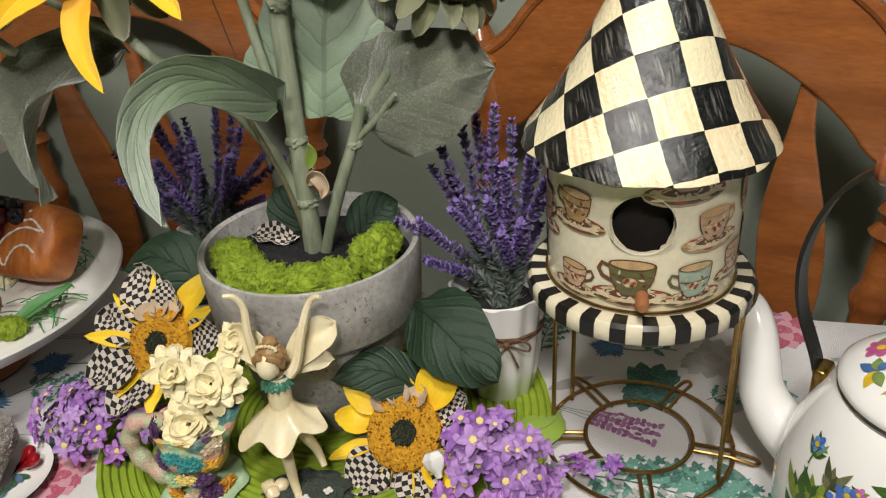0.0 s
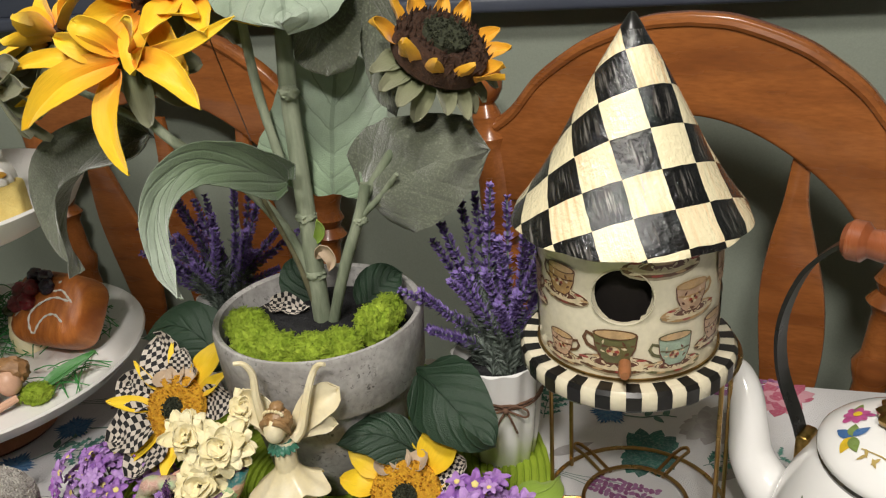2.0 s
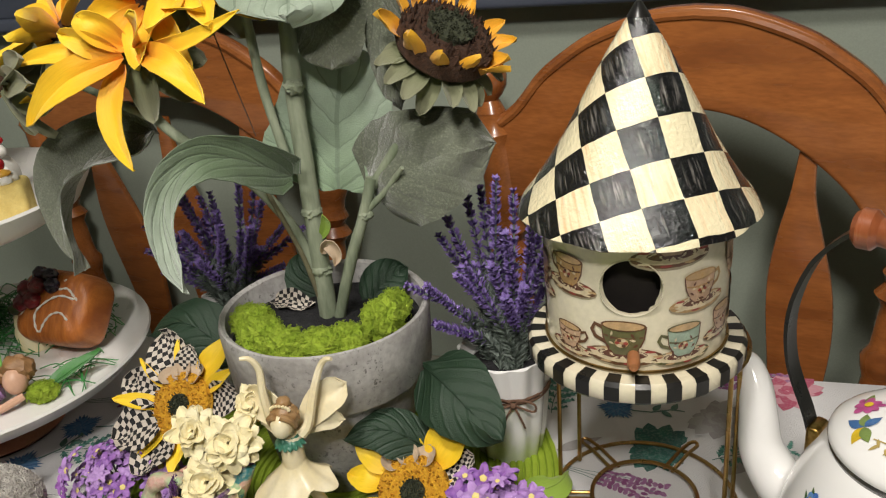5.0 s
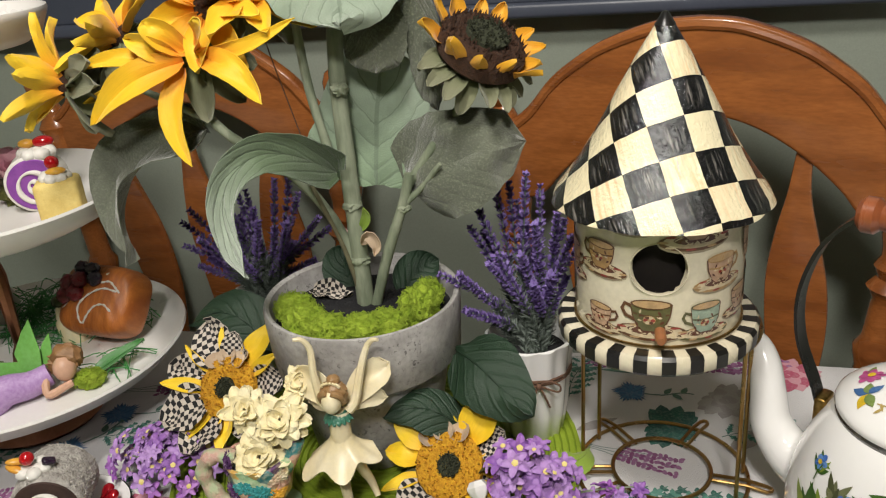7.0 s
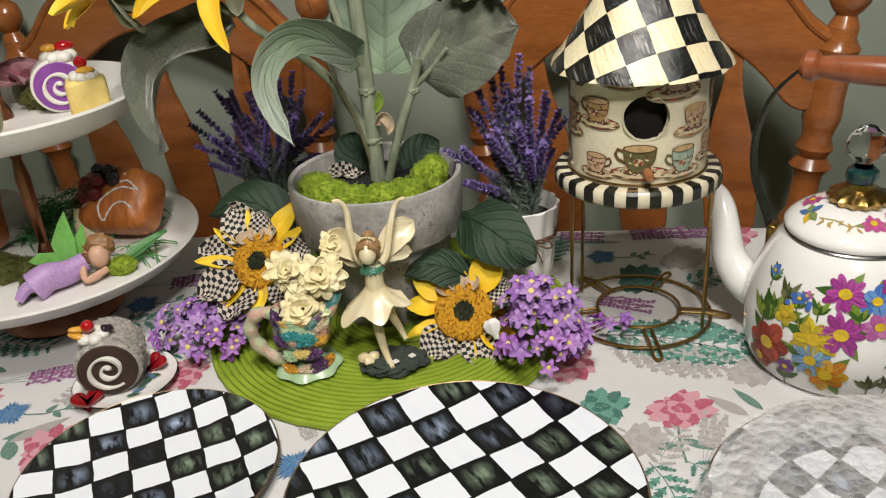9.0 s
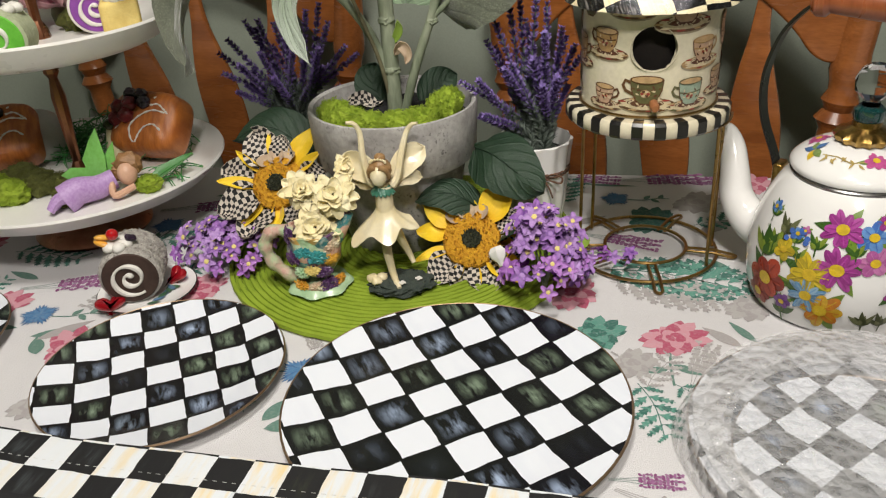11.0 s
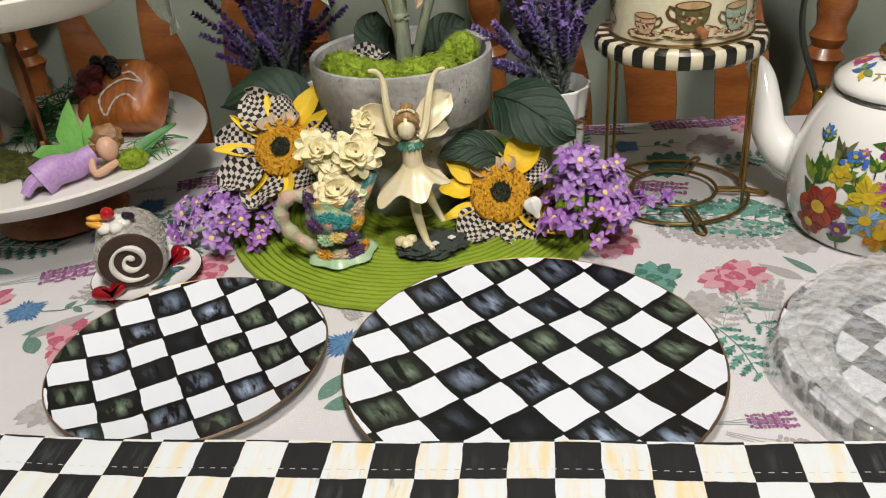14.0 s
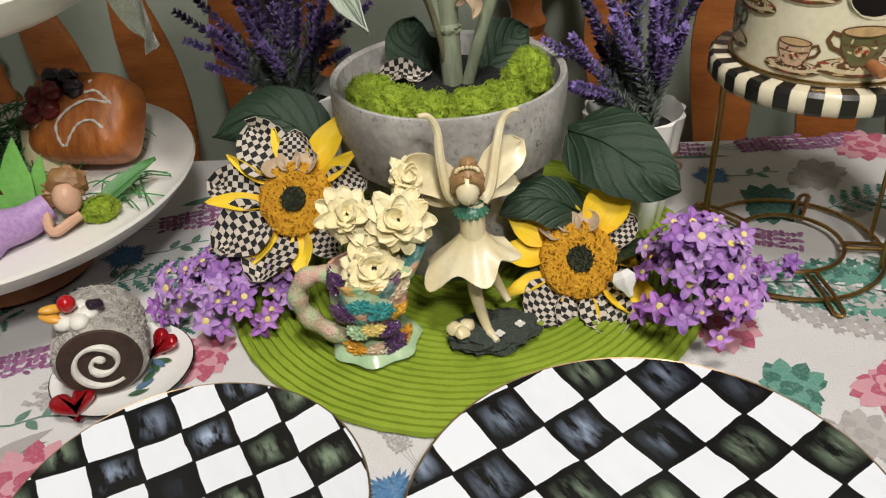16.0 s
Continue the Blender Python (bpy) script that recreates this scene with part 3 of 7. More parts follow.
# closed near-black core added to give the shade seen through the hole
part("lining", lathe([(0.0, 0.017), (0.05, 0.017), (0.05, 0.138), (0, 0.138)], 32), hollow_shade, bird, "near-black core standing in for the unlit hollow")
part("top_rim", lathe([(RT - 0.004, 0.132), (RT + 0.001, 0.132), (RT + 0.001, 0.139), (RT - 0.004, 0.139), (RT - 0.004, 0.132)], 64), cream_paint, bird)
part("perch", lathe([(0, -0.002), (0.0042, -0.002), (0.0045, 0.014), (0.003, 0.017), (0, 0.017)], 16, m=pose(RT * math.cos(radians(-91)), RT * math.sin(radians(-91)), 0.032, 90, 0, 0)), perch_wood, bird, "short round wooden perch")
part("gold_ring", tube([((RT + 0.001) * math.cos(a), (RT + 0.001) * math.sin(a), 0.0185) for a in [math.tau * i / 64 for i in range(64)]], 0.0012, 6, closed=True), gold, bird)
RN = 120
outer = [(0.0835, 0.118), (0.0815, 0.1245), (0.0755, 0.133), (0.063, 0.151), (0.052, 0.169), (0.0425, 0.187), (0.032, 0.207), (0.0205, 0.228), (0.0075, 0.2495), (0.0018, 0.2585), (0, 0.259)]
roof = lathe(outer, RN, lambda a, k: 1 + (0.03 * abs(math.sin(a * 6)) if k == 0 else 0.012 * abs(math.sin(a * 6)) if k == 1 else 0))
uvr = roof.loops.layers.uv.verify()
for f in roof.faces:
    # the painted sheet is a flat grid rolled into a cone
    mc = f.calc_center_median()
    a0 = math.atan2(mc.x, -mc.y)
    for l in f.loops:
        c = l.vert.co
        da = (math.atan2(c.x, -c.y) - a0 + math.pi) % math.tau - math.pi if c.xy.length > 1e-5 else 0.0
        s, a = math.hypot(c.xy.length, 0.2626 - c.z), (a0 + da) * 0.5034
        px, py = s * math.sin(a), -s * math.cos(a)
        l[uvr].uv = (34.18 * px + 11.08 * py + 2.449, 10.14 * px - 35.36 * py - 2.975)
part("roof", roof, roof_checks, bird, "glossy black and cream checked cone roof", 60)
part("apex_cap", lathe([(0.0079, 0.2496), (0.0022, 0.2590), (0, 0.2598)], 40), black_metal, bird, "glossy black painted tip")
part("roof_lining", lathe([(0.0832, 0.1175), (0.079, 0.1235), (0.0735, 0.1315), (0.06, 0.149), (0.0, 0.22)], 60), cream_paint, bird)

stand = thing("wire_stand", "gold wire plant stand with rings and looped feet on the cloth", "wire stand", at(0.272, 0.806, 0.7515))
for k, ang in enumerate((-34, 3, 142, 172, 232, 88)):
    a = radians(ang)
    if k < 4:
        r0 = 0.074
        part("leg", tube([(r0 * math.cos(a), r0 * math.sin(a), 0.004), (r0 * 0.98 * math.cos(a), r0 * 0.98 * math.sin(a), 0.166)], 0.0019, 8), gold, stand)
for r, z, w in ((0.078, 0.0035, 0.0019), (0.045, 0.0075, 0.0019), (0.077, 0.166, 0.0019)):
    part("ring", tube([(r * math.cos(a), r * math.sin(a), z) for a in [math.tau * i / 48 for i in range(48)]], w, 8, closed=True), gold, stand)
for ang in (-86, -146, -10, 60, 125, 185):
    a = radians(ang)
    d, s = Vector((math.cos(a), math.sin(a), 0)), Vector((-math.sin(a), math.cos(a), 0))
    loop = [d * 0.044 + s * 0.004, d * 0.075 + s * 0.004, d * 0.094 + s * 0.004, d * 0.0975 + s * 0.002, d * 0.0985, d * 0.0975 - s * 0.002, d * 0.094 - s * 0.004, d * 0.075 - s * 0.004, d * 0.044 - s * 0.004]
    part("looped_foot", tube([p + Vector((0, 0, 0.0055 if p.length < 0.08 else 0.002)) for p in loop], 0.0017, 8), gold, stand)

# ---- kettle ----
KET = at(0.452, 0.716, 0.7515)
kettle = thing("tea_kettle", "white enamel tea kettle painted with bright flowers, with a bail handle", "kettle", KET)
KP = [(0, 0.0), (0.076, 0.0), (0.080, 0.003), (0.086, 0.018), (0.0885, 0.036), (0.0882, 0.055), (0.084, 0.077), (0.077, 0.097), (0.068, 0.114), (0.059, 0.125), (0.054, 0.129)]


def smooth_profile(pr, k=5):
    return [(max(0, p.x), p.y) for p in [q.to_2d() for q in curve_pts([(r, z, 0) for r, z in pr], k)]]


KP = [(r, z * 1.085) for r, z in KP]
KS = [(0, 0.0)] + smooth_profile(KP[1:], 5) + [(0.052, 0.139)]
part("kettle_body", lathe(KS, 72), white_glaze, kettle)
part("collar", lathe([(0.0555, 0.1345), (0.0592, 0.1345), (0.0600, 0.1375), (0.0575, 0.1400), (0.0545, 0.1400)], 64), steel, kettle, "dark steel collar")
LID = [(0, 0.158), (0.012, 0.1575), (0.022, 0.1560), (0.03, 0.1542), (0.038, 0.1518), (0.045, 0.1486), (0.052, 0.1442), (0.057, 0.1400), (0.0603, 0.1362), (0.0612, 0.1330), (0.0600, 0.1303), (0.057, 0.1295), (0, 0.1295)]
LID = [(r, z + 0.0103) for r, z in LID]
lid = part("lid", lathe(LID, 64), white_glaze, kettle)
knob = part("finial_base", lathe([(0, 0.157), (0.0225, 0.1565), (0.025, 0.159), (0.0265, 0.1625), (0.0225, 0.1665), (0.0165, 0.1685), (0.0128, 0.171), (0.0125, 0.176), (0, 0.177)], 56, lambda a, k: 1 + (0.06 * math.sin(a * 14) if k in (1, 2, 3, 4) else 0), m=pose(0, 0, 0.0103)), brass, kettle, "fluted brass finial base")
part("green_bead", lathe([(0, 0.176), (0.0125, 0.176), (0.014, 0.181), (0.0135, 0.187), (0.010, 0.19), (0, 0.19)], 32, m=pose(0, 0, 0.0103)), surf("teal_glass", (0.005, 0.05, 0.045), (0.004, 0.03, 0.03), 0.1, coat=0.6), kettle, "dark teal glass bead")
glass = bpy.data.materials.new("clear_glass")
glass.use_nodes = True
gp = glass.node_tree.nodes["Principled BSDF"]
gp.inputs["Transmission Weight"].default_value, gp.inputs["Roughness"].default_value, gp.inputs["IOR"].default_value = 1.0, 0.06, 1.22
part("glass_knob", lathe([(0, 0.19), (0.008, 0.19), (0.0075, 0.195), (0.0165, 0.204), (0.0175, 0.213), (0.013, 0.223), (0.006, 0.228), (0, 0.229)], 10, m=pose(0, 0, 0.0103)), glass, kettle, "faceted clear glass knob", 15)
# spout runs up from the side
sp = curve_pts([(-0.058, 0.046, 0.046), (-0.076, 0.064, 0.054), (-0.089, 0.077, 0.074), (-0.092, 0.086, 0.098), (-0.094, 0.097, 0.120), (-0.099, 0.106, 0.133), (-0.104, 0.110, 0.137)], 7)
part("spout", tube(sp, [0.0268 - 0.0172 * (k / (len(sp) - 1)) ** 0.58 for k in range(len(sp))], 24), white_glaze, kettle)
# bail: two black straps and a turned grip over the lid
DX, DY = -0.84, 0.54
for s in (-1, 1):
    ctrl = [Vector((DX * r * s, DY * r * s, z)) for r, z in ((0.070, 0.108), (0.078, 0.135), (0.094, 0.175), (0.097, 0.215), (0.086, 0.255), (0.068, 0.279), (0.056, 0.287))]
    pts = curve_pts(ctrl, 6)
    strap = bmesh.new()
    side, out = Vector((DY, -DX, 0)) * 0.008, Vector((DX * s, DY * s, 0))
    rows_ = [[strap.verts.new(p + side * e + (Vector((0, 0, 0.0008)) + out * 0.0014) * f) for e, f in ((-1, -1), (1, -1), (1, 1), (-1, 1))] for p in pts]
    for a, b in zip(rows_, rows_[1:]):
        for i in range(4):
            strap.faces.new((a[i], a[(i + 1) % 4], b[(i + 1) % 4], b[i]))
    strap.faces.new(rows_[0]), strap.faces.new(rows_[-1][::-1])
    part("handle_strap", strap, black_metal, kettle, "black metal strap")
    part("lug", box(-0.005, 0.005, -0.010, 0.010, -0.014, 0.016, 0.003, m=pose(DX * 0.071 * s, DY * 0.071 * s, 0.114, 0, 0, math.degrees(math.atan2(DY, DX)))), brass, kettle)
grip = [(0, 0), (0.010, 0.0), (0.0135, 0.004), (0.0135, 0.012), (0.0095, 0.016), (0.0105, 0.024), (0.0125, 0.05), (0.013, 0.064), (0.0125, 0.08), (0.0105, 0.102), (0.0095, 0.110), (0.0135, 0.114), (0.0135, 0.122), (0.010, 0.126), (0, 0.126)]
gm = Matrix.Translation((DX * 0.063, DY * 0.063, 0.287)) @ Vector((-DX, -DY, 0)).to_track_quat("Z", "Y").to_matrix().to_4x4()
part("grip", lathe(grip, 24, m=gm), handle_wood, kettle, "turned reddish wooden grip")

# ---- tiered stand ----
TX, TY = -0.428, 0.854
tier = thing("tiered_stand", "three-tier white serving stand with copper posts", "tiered stand", at(TX, TY, 0.7515))


def tray(r, z, depth, name="tray"):
    prof = [(0, z + 0.002), (r * 0.80, z + 0.0), (r * 0.92, z + depth * 0.3), (r * 0.985, z + depth * 0.85), (r, z + depth), (r * 0.994, z + depth + 0.003), (r * 0.98, z + depth), (r * 0.9, z + depth * 0.45), (r * 0.8, z + 0.008), (0, z + 0.008)]
    return part(name, lathe(prof, 72), matt_white, tier)


tray(0.182, 0.0655, 0.024)
tray(0.160, 0.240, 0.030)
tray(0.118, 0.418, 0.030)
part("foot", lathe([(0, 0), (0.070, 0), (0.073, 0.004), (0.066, 0.012), (0.04, 0.02), (0.022, 0.032), (0.02, 0.0655), (0, 0.0655)], 48), copper, tier, "round copper foot")
for z0, z1 in ((0.0735, 0.240), (0.248, 0.418)):
    h = z1 - z0
    part("post", lathe([(0, z0), (0.012, z0), (0.010, z0 + 0.01), (0.0055, z0 + 0.02), (0.0072, z0 + h * 0.40), (0.0088, z0 + h * 0.62), (0.0052, z0 + h * 0.76), (0.0092, z0 + h * 0.80), (0.0092, z0 + h * 0.86), (0.0060, z0 + h * 0.89), (0.0086, z0 + h * 0.94), (0.008, z1), (0, z1)], 8), copper, tier, "faceted copper post", 20)

# ---- round straw mat ----
mat_ = thing("placemat", "round lime green woven straw placemat under the pot", "placemat", at(-0.008, 0.810, 0.7512))
part("backing", lathe([(0, 0.0002), (0.203, 0.0002), (0.203, 0.0030), (0, 0.0030)], 64), lime_straw, mat_)
for k in range(30):
    r = 0.006 + (0.203 - 0.006) * k / 29
    n = max(16, int(r * 620))
    # a braided coil swells and thins along its way
    pts = [(r * math.cos(math.tau * i / n), r * math.sin(math.tau * i / n), 0.0030 + 0.0003 * math.sin(i * 1.9 + k)) for i in range(n)]
    part("straw_coil", tube(pts, [0.0034 + 0.0004 * math.sin(i * 2.4 + k * 1.3) for i in range(n)], 5, closed=True), lime_straw, mat_)

# ---- leaves, petals and flowers ----
sun_yellow = gradient("sunflower_petal", (0.80, 0.26, 0.008), (0.86, 0.50, 0.010), (0.88, 0.60, 0.02))
lemon_petal = gradient("lemon_petal", (0.78, 0.44, 0.008), (0.86, 0.58, 0.012), (0.88, 0.62, 0.02))
sun_orange = gradient("golden_petal", (0.62, 0.19, 0.008), (0.74, 0.33, 0.01), (0.76, 0.40, 0.012))
sepal_green = gradient("felt_sepal", (0.10, 0.115, 0.045), (0.16, 0.17, 0.09), (0.22, 0.22, 0.14), 0.9, 0.3)
sage_leaf = gradient("pale_green_leaf", (0.22, 0.31, 0.19), (0.26, 0.34, 0.24), (0.34, 0.40, 0.32), 0.9, 0.05, 0.4, pinnate=0.6)
felt_leaf = gradient("grey_felt_leaf", (0.075, 0.085, 0.055), (0.10, 0.112, 0.078), (0.15, 0.16, 0.12), 0.95, 0.05, 0.6, pinnate=-0.35)
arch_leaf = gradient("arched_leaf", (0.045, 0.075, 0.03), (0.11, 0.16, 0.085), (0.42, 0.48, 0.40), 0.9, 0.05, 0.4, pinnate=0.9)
dark_leaf = gradient("dark_green_leaf", (0.012, 0.032, 0.014), (0.016, 0.042, 0.02), (0.02, 0.046, 0.024), 0.5, 0.1, 0.0, pinnate=0.22)
lime_leaf = gradient("lime_leaf", (0.16, 0.27, 0.02), (0.22, 0.34, 0.03), (0.25, 0.36, 0.05), 0.7)
stem_green = surf("sage_stem", (0.28, 0.31, 0.22), (0.13, 0.16, 0.10), 0.85, scale=60, fine=500, bump=0.4, stretch=(1, 1, 0.2))
stem_brown = surf("dry_stem", (0.10, 0.085, 0.045), (0.15, 0.14, 0.08), 0.85, scale=90, fine=500, bump=0.4)
seed_brown = surf("seed_head", (0.035, 0.014, 0.006), (0.075, 0.03, 0.012), 0.9, scale=300, fine=900, bump=1.0, dist=0.003)
seed_green = surf("seed_centre", (0.022, 0.026, 0.014), (0.04, 0.045, 0.02), 0.9, scale=300, fine=900, bump=1.0)
floret_gold = surf("gold_florets", (0.74, 0.40, 0.02), (0.55, 0.25, 0.012), 0.9, scale=260, fine=900, bump=1.0, dist=0.002)
lav_purple = tufted(surf("lavender_purple", (0.13, 0.075, 0.28), (0.20, 0.12, 0.38), 0.8, scale=90, fine=500), (0.27, 0.20, 0.47))
lav_green = tufted(surf("lavender_green", (0.06, 0.085, 0.06), (0.11, 0.14, 0.11), 0.85, scale=90, fine=500), (0.24, 0.28, 0.25))
violet_petal = varied(surf("violet_petal", (0.19, 0.07, 0.33), (0.32, 0.14, 0.44), 0.7, scale=160, fine=600, bump=0.2), (0.48, 0.31, 0.60), 0.85)
magenta_petal = varied(surf("magenta_petal", (0.22, 0.055, 0.34), (0.34, 0.11, 0.44), 0.7, scale=110, fine=600, bump=0.2), (0.52, 0.28, 0.62), 0.7)
violet_eye = surf("yellow_eye", (0.74, 0.60, 0.14), (0.70, 0.62, 0.30), 0.8, scale=200)
cream_petal = surf("cream_petal", (0.80, 0.69, 0.38), (0.84, 0.77, 0.52), 0.8, scale=60, fine=600, bump=0.2)
beige_ribbon = surf("beige_cloth", (0.52, 0.40, 0.28), (0.44, 0.33, 0.23), 0.85, scale=60, fine=800)


def ribbon_leaf(ctrl, width, hint, cup=0.15, shape=0.8, base=0.06, wavy=0.0, thick=0.0008, nu=10, steps_=5, seed=0.0, point=0.75):
    """A leaf or petal along a centre line; hint points across its face, width is its widest."""
    pts = curve_pts(ctrl, steps_)
    n = len(pts) - 1
    hint = Vector(hint)

    def f(u, v):
        k = min(n, max(0, v * n))
        i = min(n - 1, int(k))
        p = pts[i].lerp(pts[i + 1], k - i)
        d = (pts[min(n, i + 1)] - pts[max(0, i - 1)]).normalized()
        across = d.cross(hint)
        across = across.normalized() if across.length > 1e-6 else Vector((1, 0, 0))
        face = across.cross(d).normalized()
        w = width / 2 * (base + (1 - base) * math.sin(math.pi * min(1.0, v ** shape)) ** point) * (1 - 0.98 * max(0, v - 0.92) / 0.08)
        q = u * 2 - 1
        wave = wavy * width * noise.noise(Vector((q * 1.5 + seed, v * 3.1, seed * 2)))
        edge = 1 + (0.06 * noise.noise(Vector((v * 14, seed + q, 3))) if wavy else 0)
        return p + across * (q * w * edge) + face * (cup * width * (q * q - 0.2) + wave - 0.02 * width * (abs(q) < 0.05))
    return sheet(nu, max(8, n), f, thick)


def orient(eye, direction, roll=0):
    """A pose whose z points along direction."""
    q = Vector(direction).normalized().to_track_quat("Z", "Y").to_matrix().to_4x4()
    return Matrix.Translation(eye) @ q @ pose(0, 0, 0, 0, 0, roll)


def petal_bm(length, width, lift, curl, cup=0.12, r0=0.0, drop_=0.0, seed=0.0, point=0.75):
    """A petal that leaves the rim of a head at radius r0 along +x."""
    ctrl = []
    for k in range(5):
        t = k / 4
        ang = radians(lift - curl * t)
        if k == 0:
            p = Vector((r0, 0, 0))
        else:
            p = p + Vector((math.cos(ang), 0, math.sin(ang))) * length / 4
        ctrl.append(p.copy())
    return ribbon_leaf(ctrl, width, (0, 0, 1), cup, 0.8, 0.22, 0.12, 0.0005, 6, 3, seed, point)


rng = random.Random(7)


def flower_head(parent, m, disc_r, petals, length, width, petal_mat, disc_mat, lift=15, curl=30, sepals=8, sepal_len=0.03, centre=None, spread=(0, 360), bulge=0.35, sepal_label="", checked=(), wild=1.0):
    """A sunflower head under a plant: disc with its centre, petals and sepals."""
    disc = lathe([(0, -0.004), (disc_r * 0.9, -0.004), (disc_r, 0.0), (disc_r * 0.96, disc_r * bulge * 0.6), (disc_r * 0.7, disc_r * bulge), (disc_r * 0.4, disc_r * bulge * 0.85), (0, disc_r * bulge * 0.75)], 28)
    for v in disc.verts:
        if v.co.z > 0:
            v.co += Vector((rng.uniform(-1, 1), rng.uniform(-1, 1), rng.uniform(-0.5, 1.5))) * disc_r * 0.035
    # bristles of the seed head
    count = int(260 * min(1, disc_r / 0.03))
    for k in range(count):
        r, a = disc_r * math.sqrt(rng.random()) * 0.98, rng.random() * math.tau
        h = disc_r * bulge * (0.95 if r > disc_r * 0.5 else 0.75)
        s = disc_r * 0.045
        c = Vector((r * math.cos(a), r * math.sin(a), h * (1 - max(0, r / disc_r - 0.8) * 2)))
        tip = c + Vector((rng.uniform(-1, 1) * s, rng.uniform(-1, 1) * s, s * 3))
        vs = [disc.verts.new(c + Vector((s * math.cos(q), s * math.sin(q), -s))) for q in (0, 2.1, 4.2)]
        t = disc.verts.new(tip)
        for i in range(3):
            disc.faces.new((vs[i], vs[(i + 1) % 3], t))
    head = part("seed_disc", disc, disc_mat, parent)
    head.matrix_local = m
    if centre:
        cr = 0.34 if checked else 0.5
        cb = lathe([(disc_r * cr, disc_r * bulge * 0.7), (disc_r * cr * 0.94, disc_r * bulge * 1.1), (disc_r * 0.2, disc_r * bulge * 1.15), (0, disc_r * bulge * 1.1)], 20)
        for k in range(160):
            r, a = disc_r * cr * math.sqrt(rng.random()), rng.random() * math.tau
            c = Vector((r * math.cos(a), r * math.sin(a), disc_r * bulge * 1.08))
            tube([c, c + Vector((rng.gauss(0, 1), rng.gauss(0, 1), 3)) * disc_r * 0.03], disc_r * 0.018, 3, bm=cb)
        part("disc_centre", cb, centre, head)
    for k in range(petals):
        a = spread[0] + (spread[1] - spread[0]) * (k + 0.2 * rng.random()) / petals
        b = petal_bm(length * rng.uniform(0.82, 1.12), width * rng.uniform(0.85, 1.1) * (1.1 if k in checked else 0.72 if checked else 1), lift + rng.uniform(-12, 12) * wild, curl + rng.uniform(-18, 18) * wild, 0.16 if k in checked else 0.26, disc_r * 0.85, seed=rng.random() * 9, point=0.75 if k in checked else 1.0)
        bmesh.ops.transform(b, matrix=pose(0, 0, rng.uniform(-0.002, 0.001), rng.uniform(-14, 14) * wild, 0, a), verts=b.verts)
        part("petal", b, petal_checks if k in checked else petal_mat, head, "black and cream checked petal" if k in checked else "")
    for k in range(sepals):
        a = 360 * (k + 0.4 * rng.random()) / sepals
        b = petal_bm(sepal_len * rng.uniform(0.8, 1.2), sepal_len * 0.55, -5 + rng.uniform(-25, 15), 40, 0.2, disc_r * 0.6, seed=rng.random() * 9)
        bmesh.ops.transform(b, matrix=pose(0, 0, -0.006, 0, 0, a), verts=b.verts)
        part("sepal", b, sepal_green, head, "grey-green felt sepal")
    return head


# the tall plant in the pot
plant = thing("sunflower_plant", "tall artificial sunflower plant with felt leaves in the pot", "artificial plant", at(-0.01, 0.843, 0.893))
INV = plant.matrix_world.inverted()


def w2p(*pts):
    return [INV @ Vector(p) for p in pts]


def stem(ctrl, r0, r1, mat_, name="stem"):
    pts = curve_pts(w2p(*ctrl), 6)
    n = len(pts) - 1
    return part(name, tube(pts, [r0 + (r1 - r0) * k / n + 0.0006 * noise.noise(p * 90) for k, p in enumerate(pts)], 10), mat_, plant)


stem([(-0.011, 0.843, 0.893), (-0.013, 0.848, 0.986), (-0.015, 0.853, 1.067), (-0.016, 0.858, 1.132), (-0.013, 0.862, 1.19), (-0.012, 0.866, 1.26)], 0.0088, 0.0068, stem_green)
stem([(-0.004, 0.840, 0.895), (0.016, 0.843, 0.96), (0.036, 0.846, 1.012), (0.044, 0.850, 1.04)], 0.0052, 0.0048, stem_green)
stem([(0.036, 0.846, 1.010), (0.057, 0.846, 1.030), (0.075, 0.840, 1.052)], 0.0032, 0.0022, stem_green, "petiole")
stem([(0.042, 0.852, 1.03), (0.075, 0.858, 1.075), (0.100, 0.866, 1.108), (0.108, 0.872, 1.128)], 0.0045, 0.004, stem_green)
stem([(-0.012, 0.846, 0.93), (-0.028, 0.846, 0.985), (-0.054, 0.845, 1.028), (-0.088, 0.84, 1.062), (-0.118, 0.832, 1.086), (-0.136, 0.828, 1.115), (-0.135, 0.832, 1.15)], 0.0055, 0.004, stem_green)
stem([(-0.014, 0.842, 0.915), (-0.024, 0.838, 0.97), (-0.040, 0.834, 1.02), (-0.05, 0.832, 1.05)], 0.0026, 0.002, stem_brown)
stem([(-0.027, 0.848, 1.05), (-0.045, 0.86, 1.12), (-0.052, 0.865, 1.2)], 0.0045, 0.004, stem_green)
stem([(-0.135, 0.832, 1.10), (-0.19, 0.838, 1.125), (-0.235, 0.84, 1.142)], 0.0035, 0.003, stem_green)
stem([(-0.135, 0.832, 1.12), (-0.17, 0.845, 1.16), (-0.205, 0.85, 1.178)], 0.0035, 0.003, stem_green)


def plant_leaf(ctrl, width, hint, mat_, label="", **kw):
    return part("leaf", ribbon_leaf(w2p(*ctrl), width, hint, **kw), mat_, plant, label)


# leaf scars and nodes on the main stem
for x, y, z, r in ((-0.013, 0.851, 1.120, 0.0086), (-0.014, 0.848, 1.010, 0.0090), (-0.012, 0.846, 0.955, 0.0096), (0.037, 0.845, 1.008, 0.0062)):
    part("stem_node", blob(r, (1, 1, 0.7), 0.35, 5, 3, m=Matrix.Translation(w2p((x, y, z))[0]), seed=z * 9), stem_green, plant)
